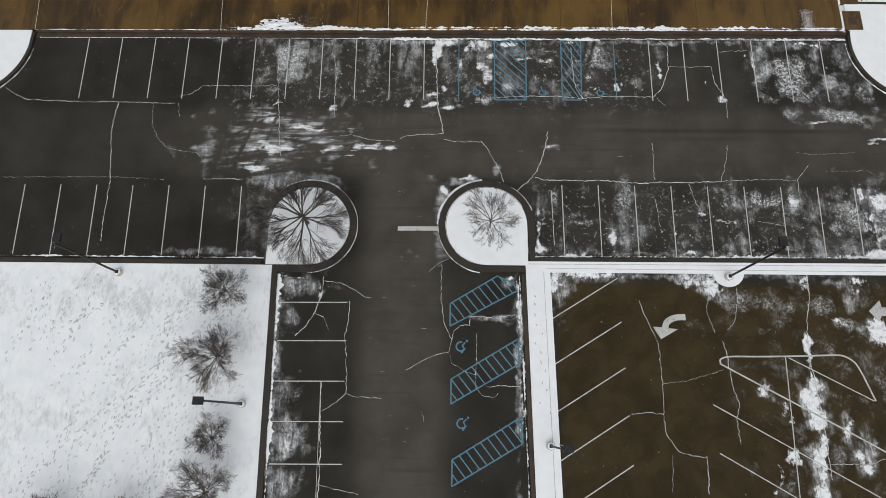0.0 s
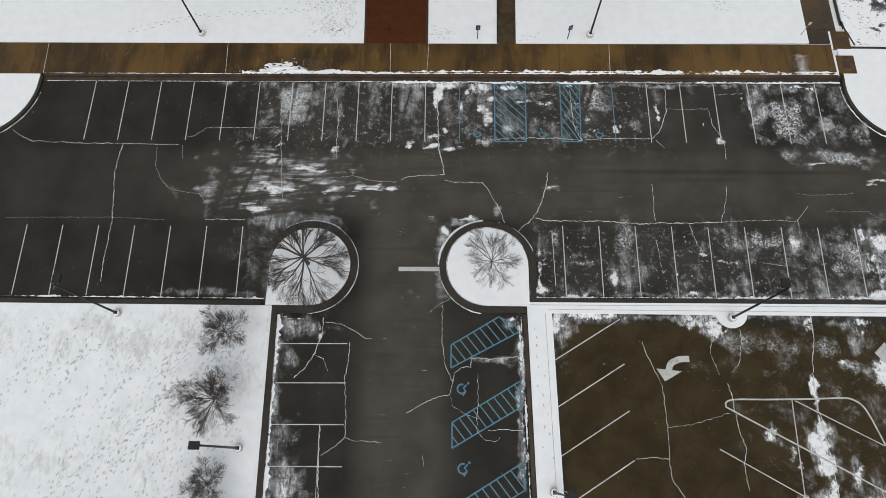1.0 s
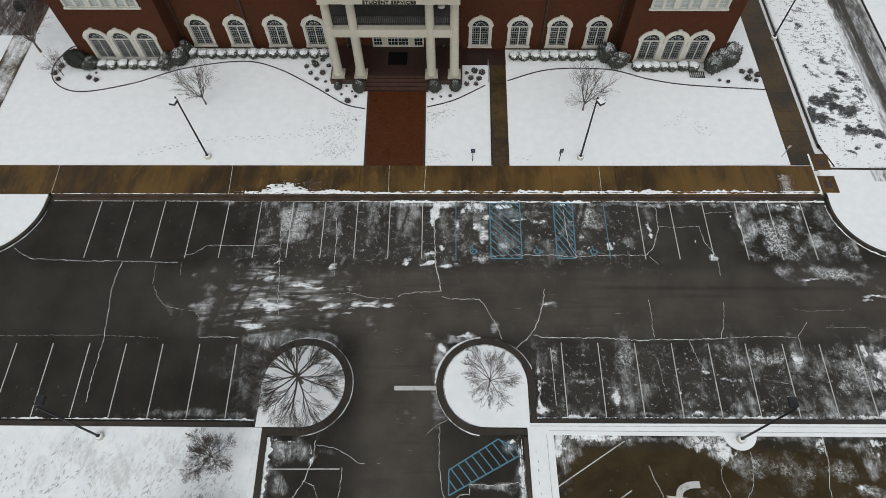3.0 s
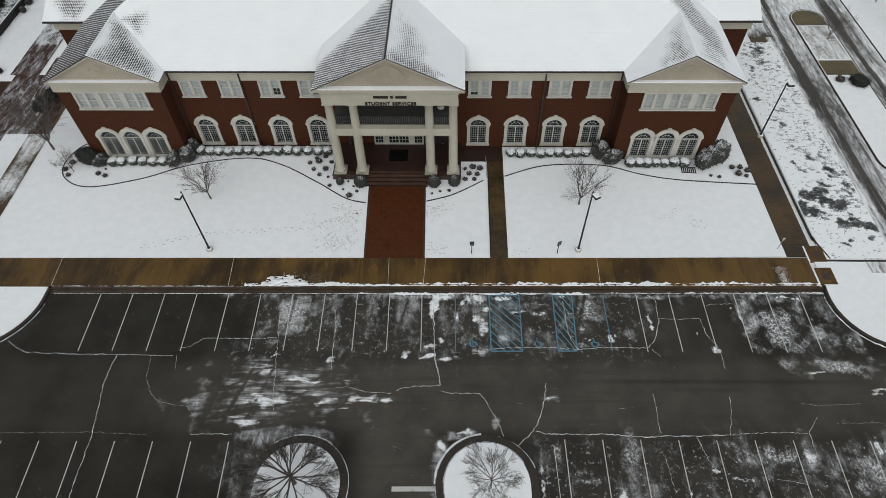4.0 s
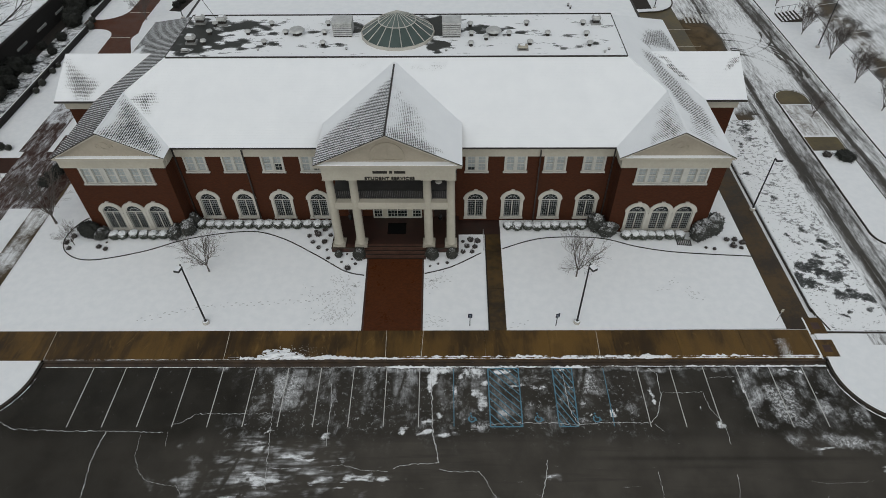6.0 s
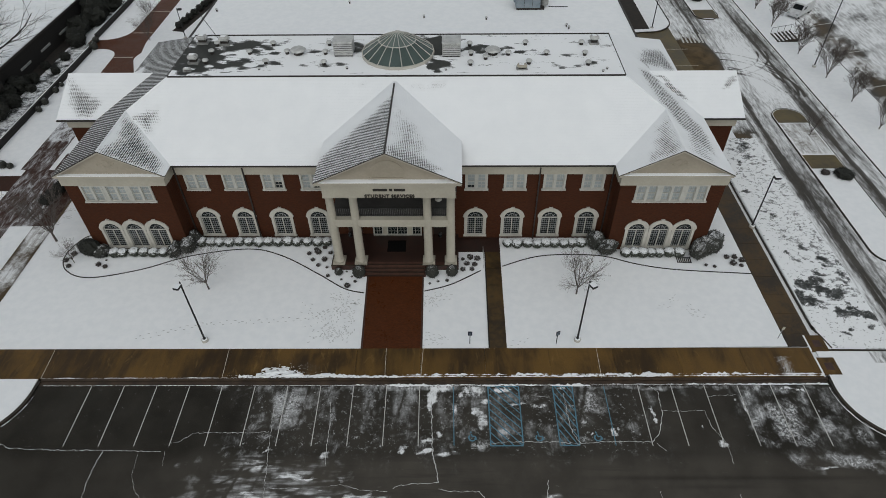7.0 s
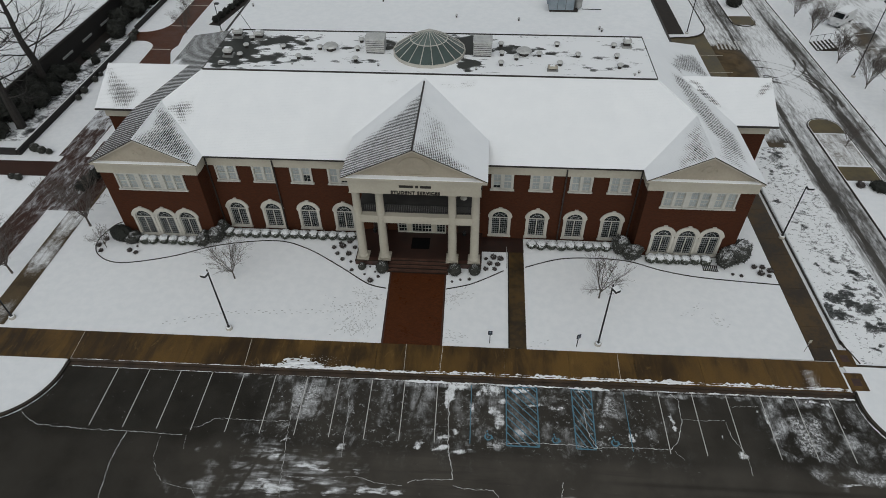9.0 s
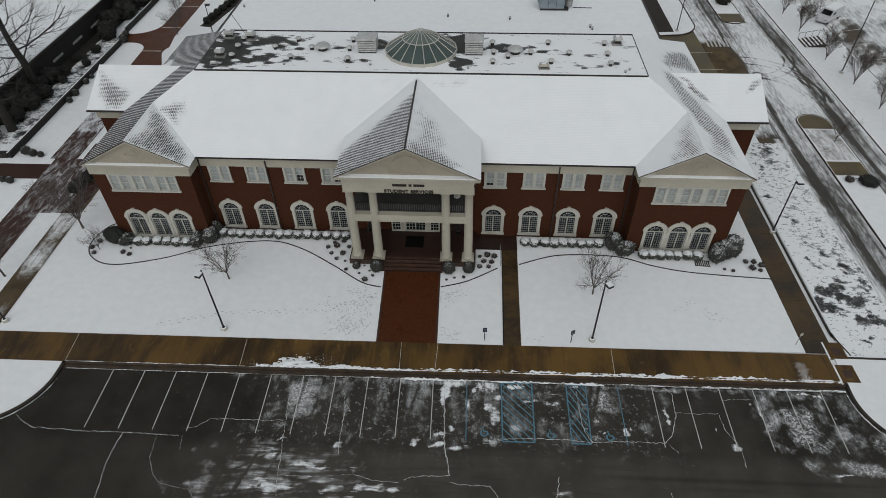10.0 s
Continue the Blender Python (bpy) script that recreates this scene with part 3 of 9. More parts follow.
def lattice_noise(X, Y, size, octaves, seed):
    """Layered value noise about zero, its coarsest cells size metres wide."""
    out, amp = np.zeros_like(X), 0.5
    for k in range(octaves):
        grid = np.random.default_rng(seed + k).uniform(-1, 1, (256, 256))
        u, v = X / size + 37.3 * k, Y / size + 11.7 * k
        i, j = np.floor(u).astype(int), np.floor(v).astype(int)
        fu, fv = u - i, v - j
        fu, fv = fu * fu * (3 - 2 * fu), fv * fv * (3 - 2 * fv)
        at = lambda a, b: grid[a % 256, b % 256]
        out += amp * ((at(i, j) * (1 - fu) + at(i + 1, j) * fu) * (1 - fv) + (at(i, j + 1) * (1 - fu) + at(i + 1, j + 1) * fu) * fv)
        amp, size = amp * 0.62, size / 2.1
    return out


def blobs(rows):
    """Patches with torn outlines: x, y, half width, half length, strength."""
    def fn(X, Y):
        s = np.zeros_like(X)
        torn = np.exp(2.1 * lattice_noise(X, Y, 1.1, 3, 5))
        X, Y = X + 0.30 * lattice_noise(X, Y, 0.9, 3, 20), Y + 0.40 * lattice_noise(X, Y, 0.9, 3, 30)
        for x, y, a, b, k in rows:
            s = np.maximum(s, k * np.exp(-((((X - x) / a) ** 2 + ((Y - y) / b) ** 2) * torn) ** 1.3))
        return s
    return fn


# ---- ground ----
def skew(x, y):
    """The lower drive runs a little askew to the building."""
    return x - 0.022 * (y + 23.0)


bm = bmesh.new()
prism(bm, [(-900, -900), (900, -900), (900, 900), (-900, 900)], -0.6, -0.05)
tagged(solo("ground", bm, M_SNOW, "wide snow-covered ground", "ground"), kind="structure")

# films, drifts and crumbs of snow on the asphalt: x, y, half width, half length, strength
HAZE_1 = [(-9.1, -6.1, 1.7, 2.23, 0.8), (-8.1, -5.3, 0.74, 1.06, 0.9), (-5.6, -5.5, 0.3, 1.17, 0.6), (-2.6, -5.9, 1.28, 1.91, 0.5), (-1.7, -5.1, 0.43, 0.85, 0.6), (0.3, -6.1, 1.38, 2.34, 0.62), (0.9, -5.1, 0.64, 1.06, 0.7), (-9.2, -13.1, 5.11, 2.7, 0.95), (-11.3, -16.3, 1.06, 0.96, 0.9), (-9.4, -16.7, 2.34, 1.06, 0.75), (-6.2, -17.1, 1.49, 0.53, 0.7), (3.7, -9.1, 0.64, 1.28, 0.5)]
HAZE_2 = [(8.4, -8.4, 0.76, 0.52, 0.9), (10.5, -8.2, 0.6, 0.99, 0.75), (13.5, -7.3, 0.6, 0.6, 0.6), (15.5, -5.3, 1.19, 1.19, 0.55), (3.5, -6, 0.7, 2.39, 0.5), (6.2, -5.8, 1.79, 1.79, 0.55), (8.6, -5.1, 1.39, 1.19, 0.6), (14.3, -4.7, 1.19, 0.99, 0.5), (15.3, -7.5, 0.99, 0.99, 0.5), (4, -10.3, 1.39, 0.24, 0.7), (6.2, -9.8, 0.8, 0.28, 0.7), (11.6, -13.9, 0.6, 0.24, 0.8)]
HAZE_3 = [(20.8, -5.1, 0.58, 0.93, 0.5), (23.6, -5.1, 0.62, 1.03, 0.32), (28.7, -5.9, 1.28, 1.97, 0.72), (29.6, -5.5, 0.83, 1.24, 0.6), (34.2, -8.1, 1.55, 1.76, 0.62), (31.5, -4.8, 1.45, 0.54, 0.75), (33.7, -4.7, 1.03, 0.37, 0.7), (34.7, -10.9, 3.1, 0.83, 0.7), (30.9, -7.3, 1.86, 2.07, 0.5), (36.8, -9.3, 0.75, 0.93, 0.75), (30.9, -10.5, 1.45, 0.46, 0.5), (33, -6.7, 1.03, 0.83, 0.5)]
HAZE_4 = [(17.2, -21, 1.02, 2.05, 0.66), (16.1, -21, 0.49, 1.54, 0.7), (17.2, -17.9, 0.82, 1.23, 0.4), (25.4, -21.5, 1.35, 1.54, 0.68), (30.1, -18.3, 0.94, 1.43, 0.8), (31.2, -21.3, 1.19, 1.64, 0.64), (10.7, -22.1, 0.92, 0.82, 0.8), (33.8, -21.9, 1.64, 0.74, 0.7), (35.9, -18.4, 1.43, 1.94, 0.75), (34.6, -20.1, 0.92, 0.72, 0.6), (13.5, -22.2, 1.43, 0.51, 0.65), (28.9, -19.9, 3.68, 0.33, 0.4), (22.9, -22.3, 2.46, 0.33, 0.5)]
HAZE_5 = [(22.4, -24.7, 0.94, 0.84, 0.9), (23.7, -25.8, 0.94, 0.63, 0.6), (28.9, -24.4, 0.63, 1.05, 0.6), (31.9, -24.5, 1.67, 0.5, 0.7), (32.8, -26, 0.73, 1.26, 0.7), (33.9, -27.6, 1.05, 0.94, 0.7)]
HAZE_6 = [(20.9, -24.2, 1.47, 0.33, 0.8), (26.6, -23.7, 2.51, 0.21, 0.8), (32, -23.7, 2.51, 0.21, 0.7), (19.7, -24, 1.26, 0.29, 0.8), (29.25, -32.74, 1.22, 1.34, 0.8), (29.28, -34.17, 1.08, 1.64, 0.8), (29.46, -35.41, 0.52, 1.3, 0.8), (28.91, -36.65, 0.9, 1.48, 0.8), (29.23, -37.7, 0.95, 1.05, 0.8), (28.91, -38.75, 1.12, 0.83, 0.8), (31.25, -34.92, 0.39, 1.3, 0.8), (31.85, -36.6, 0.72, 1.06, 0.8), (32.2, -37.35, 0.81, 0.55, 0.8), (25.72, -32.18, 0.6, 0.59, 0.8)]
HAZE_7 = [(-8.7, -31.8, 0.62, 9.66, 0.85), (-7.6, -25.1, 1.2, 1.0, 0.85), (-6.3, -25.2, 0.8, 0.8, 0.7), (-7.6, -27.4, 0.9, 0.9, 0.65), (-7.4, -36.0, 1.5, 1.7, 0.9), (-7.2, -39.0, 1.5, 1.2, 0.9), (-8.1, -33.1, 1.12, 1.64, 0.75), (-8.1, -36.2, 0.86, 2.42, 0.75), (-8.6, -38.1, 1.03, 1.72, 0.8), (-6.9, -34, 1.03, 1.03, 0.3), (-4.4, -25.2, 0.48, 0.28, 0.4), (-4.7, -39.1, 0.34, 0.34, 0.3)]
HAZE_8 = [(0, -4.4, 14, 0.3, 0.8), (22, -4.4, 16, 0.22, 0.7), (24, -22.5, 15, 0.3, 0.75), (-14.5, -22.6, 5, 0.35, 0.6), (5, -16.6, 1.6, 0.3, 0.8), (7.3, -15.9, 0.4, 0.7, 0.8), (3.5, -17.5, 0.5, 0.8, 0.8), (3, -20, 0.35, 2.6, 0.6), (11.9, -25, 0.9, 2, 0.9), (8.9, -31, 0.3, 9, 0.9), (7.2, -27.3, 2, 0.25, 0.7)]
HAZE_9 = [(-11.4, -20, 1.2, 3.2, 0.45), (-5, -16.9, 1.4, 0.5, 0.6), (8.2, -24.6, 0.8, 0.6, 0.8), (14.5, -24.1, 2.6, 0.5, 0.7), (28, -23.9, 8, 0.35, 0.7), (37, -20, 1.5, 3.4, 0.7), (26, -38.6, 0.7, 1.2, 0.3), (18, -24, 6, 0.3, 0.6)]
HAZE_10 = [(29.2, -33.6, 0.85, 2.2, 1.3), (29.1, -37.2, 0.85, 2.2, 1.3), (32.6, -36.2, 0.5, 1.6, 1.0), (-10.1, -17.6, 0.8, 1.3, 0.95), (-10.0, -20.5, 0.55, 2.6, 0.8), (-9.6, -22.6, 0.5, 0.8, 0.8), (-7.5, -16.4, 1.6, 0.5, 0.7), (3.3, -18.6, 0.35, 1.6, 0.9), (4.4, -16.9, 0.9, 0.5, 0.95), (37.0, -21.0, 2.2, 1.6, 0.9), (38.6, -18.5, 1.6, 2.2, 0.85), (33.2, -5.6, 0.5, 1.6, 0.8), (29.3, -6.8, 1.0, 1.6, 0.85), (35.4, -6.0, 0.8, 1.4, 0.6), (37.2, -8.6, 0.5, 1.3, 0.7)]
HAZE = [HAZE_1, HAZE_2, HAZE_3, HAZE_4, HAZE_5, HAZE_6, HAZE_7, HAZE_8, HAZE_9, HAZE_10]
WHITE_1 = [(2.6, -5.7, 0.43, 1.81, 1.1), (2.5, -9.2, 0.64, 0.32, 0.9), (0.5, -10, 0.34, 0.3, 0.9), (2.2, -10.2, 0.64, 0.23, 0.95), (3.7, -10.3, 0.53, 0.21, 0.8), (-5.5, -10.6, 0.34, 0.43, 0.85), (-10.2, -11.4, 1.17, 0.34, 0.8), (-8, -12.3, 1.28, 0.23, 0.85), (-6.2, -12.4, 0.85, 0.17, 0.8), (-10.2, -10.2, 0.85, 0.17, 0.8), (-9.9, -14.2, 2.02, 0.43, 0.95), (-6.2, -14.4, 0.85, 0.23, 0.9), (-3.6, -13.8, 0.47, 0.26, 0.85)]
WHITE_2 = [(-2.4, -13.8, 0.74, 0.32, 0.81), (-4, -14.5, 0.43, 0.15, 0.72), (-0.9, -13.9, 0.47, 0.26, 0.72), (-11.4, -15.8, 0.85, 0.43, 0.77), (-6.4, -17.4, 1.28, 0.26, 0.81), (-11.1, -13.6, 1.91, 0.11, 0.68), (-8, -13.1, 2.98, 0.1, 0.63), (-4.7, -13.7, 0.3, 0.21, 0.72), (-4.5, -16.2, 0.64, 0.13, 0.63), (-2.5, -9.9, 0.64, 0.17, 0.63), (-11.4, -15.3, 1.28, 0.13, 0.72), (-4.1, -12.5, 0.43, 0.17, 0.63)]
WHITE_3 = [(3.5, -4.5, 0.6, 0.32, 0.88), (5.8, -4.6, 0.84, 0.6, 0.88), (6.1, -6.8, 0.48, 0.44, 0.92), (4.6, -6.4, 0.28, 1.09, 0.75), (6.8, -7.3, 0.4, 0.7, 0.7), (3.3, -8.8, 0.44, 0.5, 0.75), (8.6, -4.5, 1.19, 0.32, 0.97), (9.6, -6, 0.8, 0.24, 0.84), (11.6, -6.1, 0.72, 0.12, 0.79), (13.5, -4.5, 0.64, 0.44, 0.92), (13.3, -7.3, 0.28, 0.28, 0.62), (15, -7.7, 0.36, 0.16, 0.7)]
WHITE_4 = [(15.5, -8.5, 0.2, 0.36, 0.77), (17.2, -8.3, 0.16, 0.48, 0.99), (18.7, -8.4, 0.28, 0.1, 0.85), (7.1, -5.7, 0.48, 0.28, 0.77), (5.1, -5.1, 0.36, 0.6, 0.72), (11.6, -13.9, 0.44, 0.14, 0.85), (4.5, -10.2, 0.8, 0.1, 0.72), (10.6, -7.7, 0.32, 0.32, 0.68), (14.3, -6.2, 0.5, 0.16, 0.72), (12, -5.3, 0.52, 0.1, 0.68), (17.6, -8.2, 0.16, 0.28, 0.63), (6.2, -9.7, 0.56, 0.18, 0.77)]
WHITE_5 = [(20.6, -6.7, 0.14, 0.62, 0.9), (20.6, -7.4, 0.14, 0.21, 0.9), (24.3, -8, 0.12, 0.33, 0.7), (28.3, -6.5, 0.12, 1.24, 0.8), (36.8, -9.5, 0.37, 0.33, 0.7), (33.5, -4.6, 0.83, 0.17, 0.75), (37.5, -13, 1.03, 0.1, 0.8), (36.8, -13.2, 0.41, 0.1, 0.7), (38.3, -13.7, 0.52, 0.1, 0.7), (27.8, -5.4, 0.21, 0.21, 0.8), (25.6, -9.6, 0.33, 0.17, 0.8), (32.5, -4.5, 1.24, 0.14, 0.8), (32.9, -11.5, 0.83, 0.12, 0.6)]
WHITE_6 = [(10.6, -21, 0.18, 1.84, 1), (10.7, -22.2, 0.74, 0.45, 0.95), (16.1, -21.2, 0.29, 1.13, 0.8), (20.8, -20.8, 0.23, 0.16, 1), (23, -19.2, 0.25, 0.18, 0.85), (24.7, -19.9, 0.82, 0.1, 0.75), (29.9, -18.1, 0.61, 0.74, 0.75), (35.9, -22.3, 1.64, 0.41, 1), (36.4, -18.1, 0.92, 1.02, 0.85), (35, -17.5, 0.25, 0.61, 0.8), (13, -22.5, 0.82, 0.2, 0.85), (21.9, -22.3, 0.61, 0.2, 0.75), (33.9, -22.3, 1.23, 0.29, 0.8)]
WHITE_7 = [(29.25, -32.74, 0.69, 0.82, 1.07), (29.28, -34.17, 0.61, 0.99, 1.07), (29.46, -35.41, 0.3, 0.79, 0.97), (28.91, -36.65, 0.51, 0.9, 0.97), (29.23, -37.7, 0.54, 0.64, 0.97), (28.91, -38.75, 0.64, 0.5, 0.92), (31.25, -34.92, 0.22, 0.79, 0.77), (31.85, -36.6, 0.41, 0.65, 0.92), (32.2, -37.35, 0.46, 0.33, 0.97), (25.72, -32.18, 0.34, 0.36, 0.87), (27.28, -33.41, 0.36, 0.67, 0.67), (27.26, -36.52, 0.54, 0.34, 0.97), (26.32, -37.59, 0.21, 0.65, 0.57), (25.68, -38.8, 0.25, 0.16, 0.77)]
WHITE_10 = [(29.35, -33.4, 0.42, 2.2, 1.15), (29.35, -36.4, 0.36, 2.4, 1.1), (29.42, -28.72, 0.23, 0.43, 1), (29.31, -29.47, 0.18, 0.73, 0.95), (34.93, -28.23, 0.73, 0.67, 1), (34.44, -27.64, 0.58, 0.51, 0.9), (31.91, -27.24, 0.47, 0.26, 0.8), (29.34, -30.96, 0.15, 0.98, 0.8), (29.96, -24.2, 0.54, 0.6, 0.75), (22.93, -24.88, 0.58, 0.87, 0.8), (21.92, -24.39, 1.36, 0.44, 0.7), (33.59, -24.4, 0.89, 0.4, 0.65), (35.32, -22.73, 1.36, 0.53, 0.8), (35.74, -20.89, 0.78, 0.82, 0.6), (35.4, -19.43, 0.79, 0.84, 0.55), (34.62, -27.85, 0.75, 0.95, 1)]
WHITE_8 = [(-5.6, -25.6, 0.12, 0.9, 0.6), (-8.9, -28.2, 0.17, 4.14, 0.8), (-9, -35.5, 0.21, 4.48, 0.85), (-7.6, -24.4, 1.03, 0.14, 0.8)]
WHITE_9 = [(11.7, -24.6, 0.4, 1.1, 0.8), (8.9, -26, 0.12, 3, 0.8), (9.1, -33, 0.10, 5, 0.7), (5, -16.5, 1.3, 0.16, 0.85), (3.5, -17.4, 0.3, 0.6, 0.85), (14, -24, 1.6, 0.25, 0.9), (8.4, -24.5, 0.5, 0.4, 0.9), (2.6, -4.5, 0.5, 0.5, 1)]
WHITE = [WHITE_1, WHITE_2, WHITE_3, WHITE_4, WHITE_5, WHITE_6, WHITE_7, WHITE_8, WHITE_9, WHITE_10]
CRUMB_1 = [(-9.2, -6.1, 1.7, 2.13, 0.8), (-10.6, -8.9, 0.96, 0.64, 0.6), (-2.6, -5.3, 1.28, 1.06, 0.5), (-2.6, -9.9, 1.28, 0.3, 0.8), (-5.5, -7.9, 0.26, 2.13, 0.6), (0.2, -6.1, 1.28, 1.28, 0.4), (-13.2, -11.1, 0.53, 1.28, 0.55), (-8.5, -14.3, 2.34, 0.64, 0.6), (-1.6, -13.9, 1.7, 0.43, 0.6), (-11.8, -5.3, 0.21, 0.85, 0.6)]
CRUMB_2 = [(15.7, -6, 1.19, 1.39, 0.75), (14.9, -7.7, 0.4, 0.28, 0.7), (9.5, -5.5, 1.19, 0.8, 0.5), (5.1, -7.3, 1.19, 1.19, 0.5), (8.5, -7, 0.8, 0.99, 0.45), (6.7, -9.5, 0.99, 0.4, 0.6), (14.8, -9.2, 0.8, 0.4, 0.6), (3.5, -8.2, 0.6, 0.99, 0.6), (13.7, -5.8, 0.6, 1.19, 0.5), (11.7, -9, 1.19, 0.32, 0.4)]
CRUMB_3 = [(31.1, -7.5, 1.86, 1.97, 1), (30.2, -6.3, 0.72, 0.83, 0.8), (34.2, -7.9, 1.24, 1.45, 0.65), (34.9, -10.9, 2.69, 0.75, 0.85), (35.8, -11.3, 1.24, 0.41, 0.7), (31.9, -9.3, 1.24, 0.62, 0.7), (30.4, -10.7, 0.83, 0.52, 0.6), (36.5, -8.9, 0.83, 0.83, 0.6), (29.2, -8.5, 0.83, 0.29, 0.5)]
CRUMB_4 = [(11.9, -17.9, 0.41, 1.13, 0.8), (12.1, -21, 0.2, 1.02, 0.6), (13.5, -20, 1.23, 0.41, 0.7), (19.3, -20.3, 0.61, 0.29, 0.6), (22.6, -20.4, 0.92, 1.43, 0.5), (24.6, -17.9, 1.02, 1.02, 0.65), (25.5, -18.1, 0.33, 0.92, 0.7), (27.8, -18.1, 1.23, 0.92, 0.85), (27.5, -21.2, 0.41, 1.23, 0.6), (33.2, -18.1, 0.61, 1.64, 0.5), (34.3, -19, 0.92, 0.92, 0.8), (36.4, -18.8, 1.23, 1.64, 0.7), (32.9, -20.3, 1.23, 0.51, 0.6), (17, -18.1, 0.82, 1.23, 0.6)]
CRUMB_5 = [(26.4, -26, 2.83, 0.88, 0.54), (27.7, -26.9, 1.67, 1.26, 0.36), (23.7, -25.8, 0.94, 0.73, 0.5), (21.7, -27.5, 1.47, 0.59, 0.36), (26.6, -28, 1.26, 0.38, 0.36), (30.9, -26.2, 1.15, 0.94, 0.65), (32.4, -27.3, 1.67, 0.63, 0.61), (32.9, -26, 0.71, 1.26, 0.5), (31.1, -29.3, 0.46, 0.94, 0.47), (31.9, -30.7, 0.84, 1.47, 0.36), (30.2, -36.7, 1.26, 1.47, 0.43), (32.8, -32.7, 0.63, 0.63, 0.43), (34.4, -31.8, 0.63, 1.26, 0.43), (27.1, -38.4, 0.5, 1.05, 0.43)]
CRUMB_6 = [(-6.9, -32.8, 0.95, 1.12, 0.35), (-7, -36.1, 1.29, 1.55, 0.45), (-7.3, -38.6, 1.12, 1.38, 0.4), (-8, -26.7, 0.69, 1.03, 0.35), (-8.1, -25.2, 0.86, 0.86, 0.4), (-6, -38.1, 0.34, 1.72, 0.4)]
CRUMB = [CRUMB_1, CRUMB_2, CRUMB_3, CRUMB_4, CRUMB_5, CRUMB_6]


def tyre_tracks(X, Y, seed, n, area, heading, length, w=0.13):
    """Where wheels have pressed the snow away: pairs of gently bending lines."""
    rnd = random.Random(seed)
    worn = np.zeros_like(X)
    for _ in range(n):
        x, y = rnd.uniform(area[0], area[1]), rnd.uniform(area[2], area[3])
        a = math.radians(rnd.gauss(*heading))
        half, bend, ww = rnd.uniform(0.4, 1.0) * length / 2, rnd.gauss(0, 0.6 / length ** 2), w * rnd.uniform(0.7, 1.5)
        near = (np.abs(X - x) < half + 2.5) & (np.abs(Y - y) < half + 2.5)
        U = (X[near] - x) * math.cos(a) + (Y[near] - y) * math.sin(a)
        V = -(X[near] - x) * math.sin(a) + (Y[near] - y) * math.cos(a) - bend * U ** 2
        for off in (0.0, 1.55):
            k = np.exp(-((V - off) / ww) ** 4) * (1 / (1 + np.exp((np.abs(U) - half) / 0.15)))
            worn[near] = np.maximum(worn[near], rnd.uniform(0.6, 1.0) * k)
    return worn


def lot_worn(X, Y):
    """Where wheels have crossed the snow of the car park."""
    return np.maximum.reduce([
        tyre_tracks(X, Y, 3, 30, (-15.0, 3.0, -16.2, -9.8), (2, 9), 10.0, 0.14),
        tyre_tracks(X, Y, 4, 12, (-13.0, 0.0, -16.5, -10.0), (35, 25), 5.0, 0.10),
        tyre_tracks(X, Y, 5, 34, (-12.0, 16.0, -9.4, -5.0), (88, 12), 5.0, 0.09),
        tyre_tracks(X, Y, 6, 5, (25.0, 33.0, -9.0, -5.0), (100, 8), 5.0, 0.14),
        tyre_tracks(X, Y, 7, 16, (10.0, 38.0, -21.5, -18.0), (92, 8), 4.5, 0.13)])


def lot_field(lists, wear):
    """One kind of snow on the asphalt, rubbed away under the wheels by the share given."""
    def fn(X, Y):
        return np.maximum.reduce([blobs(rows)(X, Y) for rows in lists]) * (1 - wear * lot_worn(X, Y))
    return fn


def lot_dust(X, Y):
    """Stray specks of snow in the stalls that few cars have used."""
    inside = lambda x0, x1, y0, y1: 1 / (1 + np.exp(-np.minimum(np.minimum(X - x0, x1 - X), np.minimum(Y - y0, y1 - Y)) / 0.5))
    return np.maximum.reduce([0.9 * inside(-13.0, 20.0, -10.5, -4.0), 0.6 * inside(27.5, 37.0, -10.0, -4.0), inside(10.0, 42.0, -23.0, -17.0), 0.42 * inside(24.0, 42.0, -44.0, -24.0), 0.5 * inside(-13.0, -8.0, -23.0, -17.0)])


def lot_lane(X, Y):
    """Where wheels have rubbed the asphalt paler: the long aisle and the lower drive."""
    aisle = 1 / (1 + np.exp(-(np.minimum(-10.6 - Y, Y + 16.6)) / 0.35))
    drive = 1 / (1 + np.exp(-(np.minimum(X + 2.6 + 0.022 * (Y + 23), 3.4 - 0.022 * (Y + 23) - X)) / 0.4)) * (Y < -11)
    # the paler tone weakens towards both ends, and the stalls before the building are worn too
    near = 0.20 + 0.80 / (1 + np.exp(-(X + 16.0) / 3.0)) - 0.22 / (1 + np.exp(-(X - 24.0) / 4.0))
    stalls = 0.42 / (1 + np.exp(-(np.minimum(np.minimum(X + 12.0, 27.0 - X), np.minimum(-4.6 - Y, Y + 11.0))) / 0.5))
    lower = 0.30 / (1 + np.exp(-(np.minimum(np.minimum(X - 11.0, 34.0 - X), np.minimum(-16.6 - Y, Y + 22.0))) / 0.5))
    # two long dark smears where tyres have kept the aisle wet
    wet = lambda y, x0, x1, w: np.exp(-((Y - y) / w) ** 2) / (1 + np.exp(-np.minimum(X - x0, x1 - X) / 0.8))
    smears = np.maximum(0.62 * wet(-12.35, 15.5, 35.0, 0.17), 0.45 * wet(-13.05, 21.0, 27.5, 0.15))
    return np.maximum.reduce([aisle * near, drive, stalls, lower]) * (1 - smears)


def lot_tint(X, Y):
    east = np.clip((X - 11.0) / 1.0, 0, 1) * np.clip((-24.0 - Y) / 1.0, 0, 1)
    return np.maximum(east, 0.12)


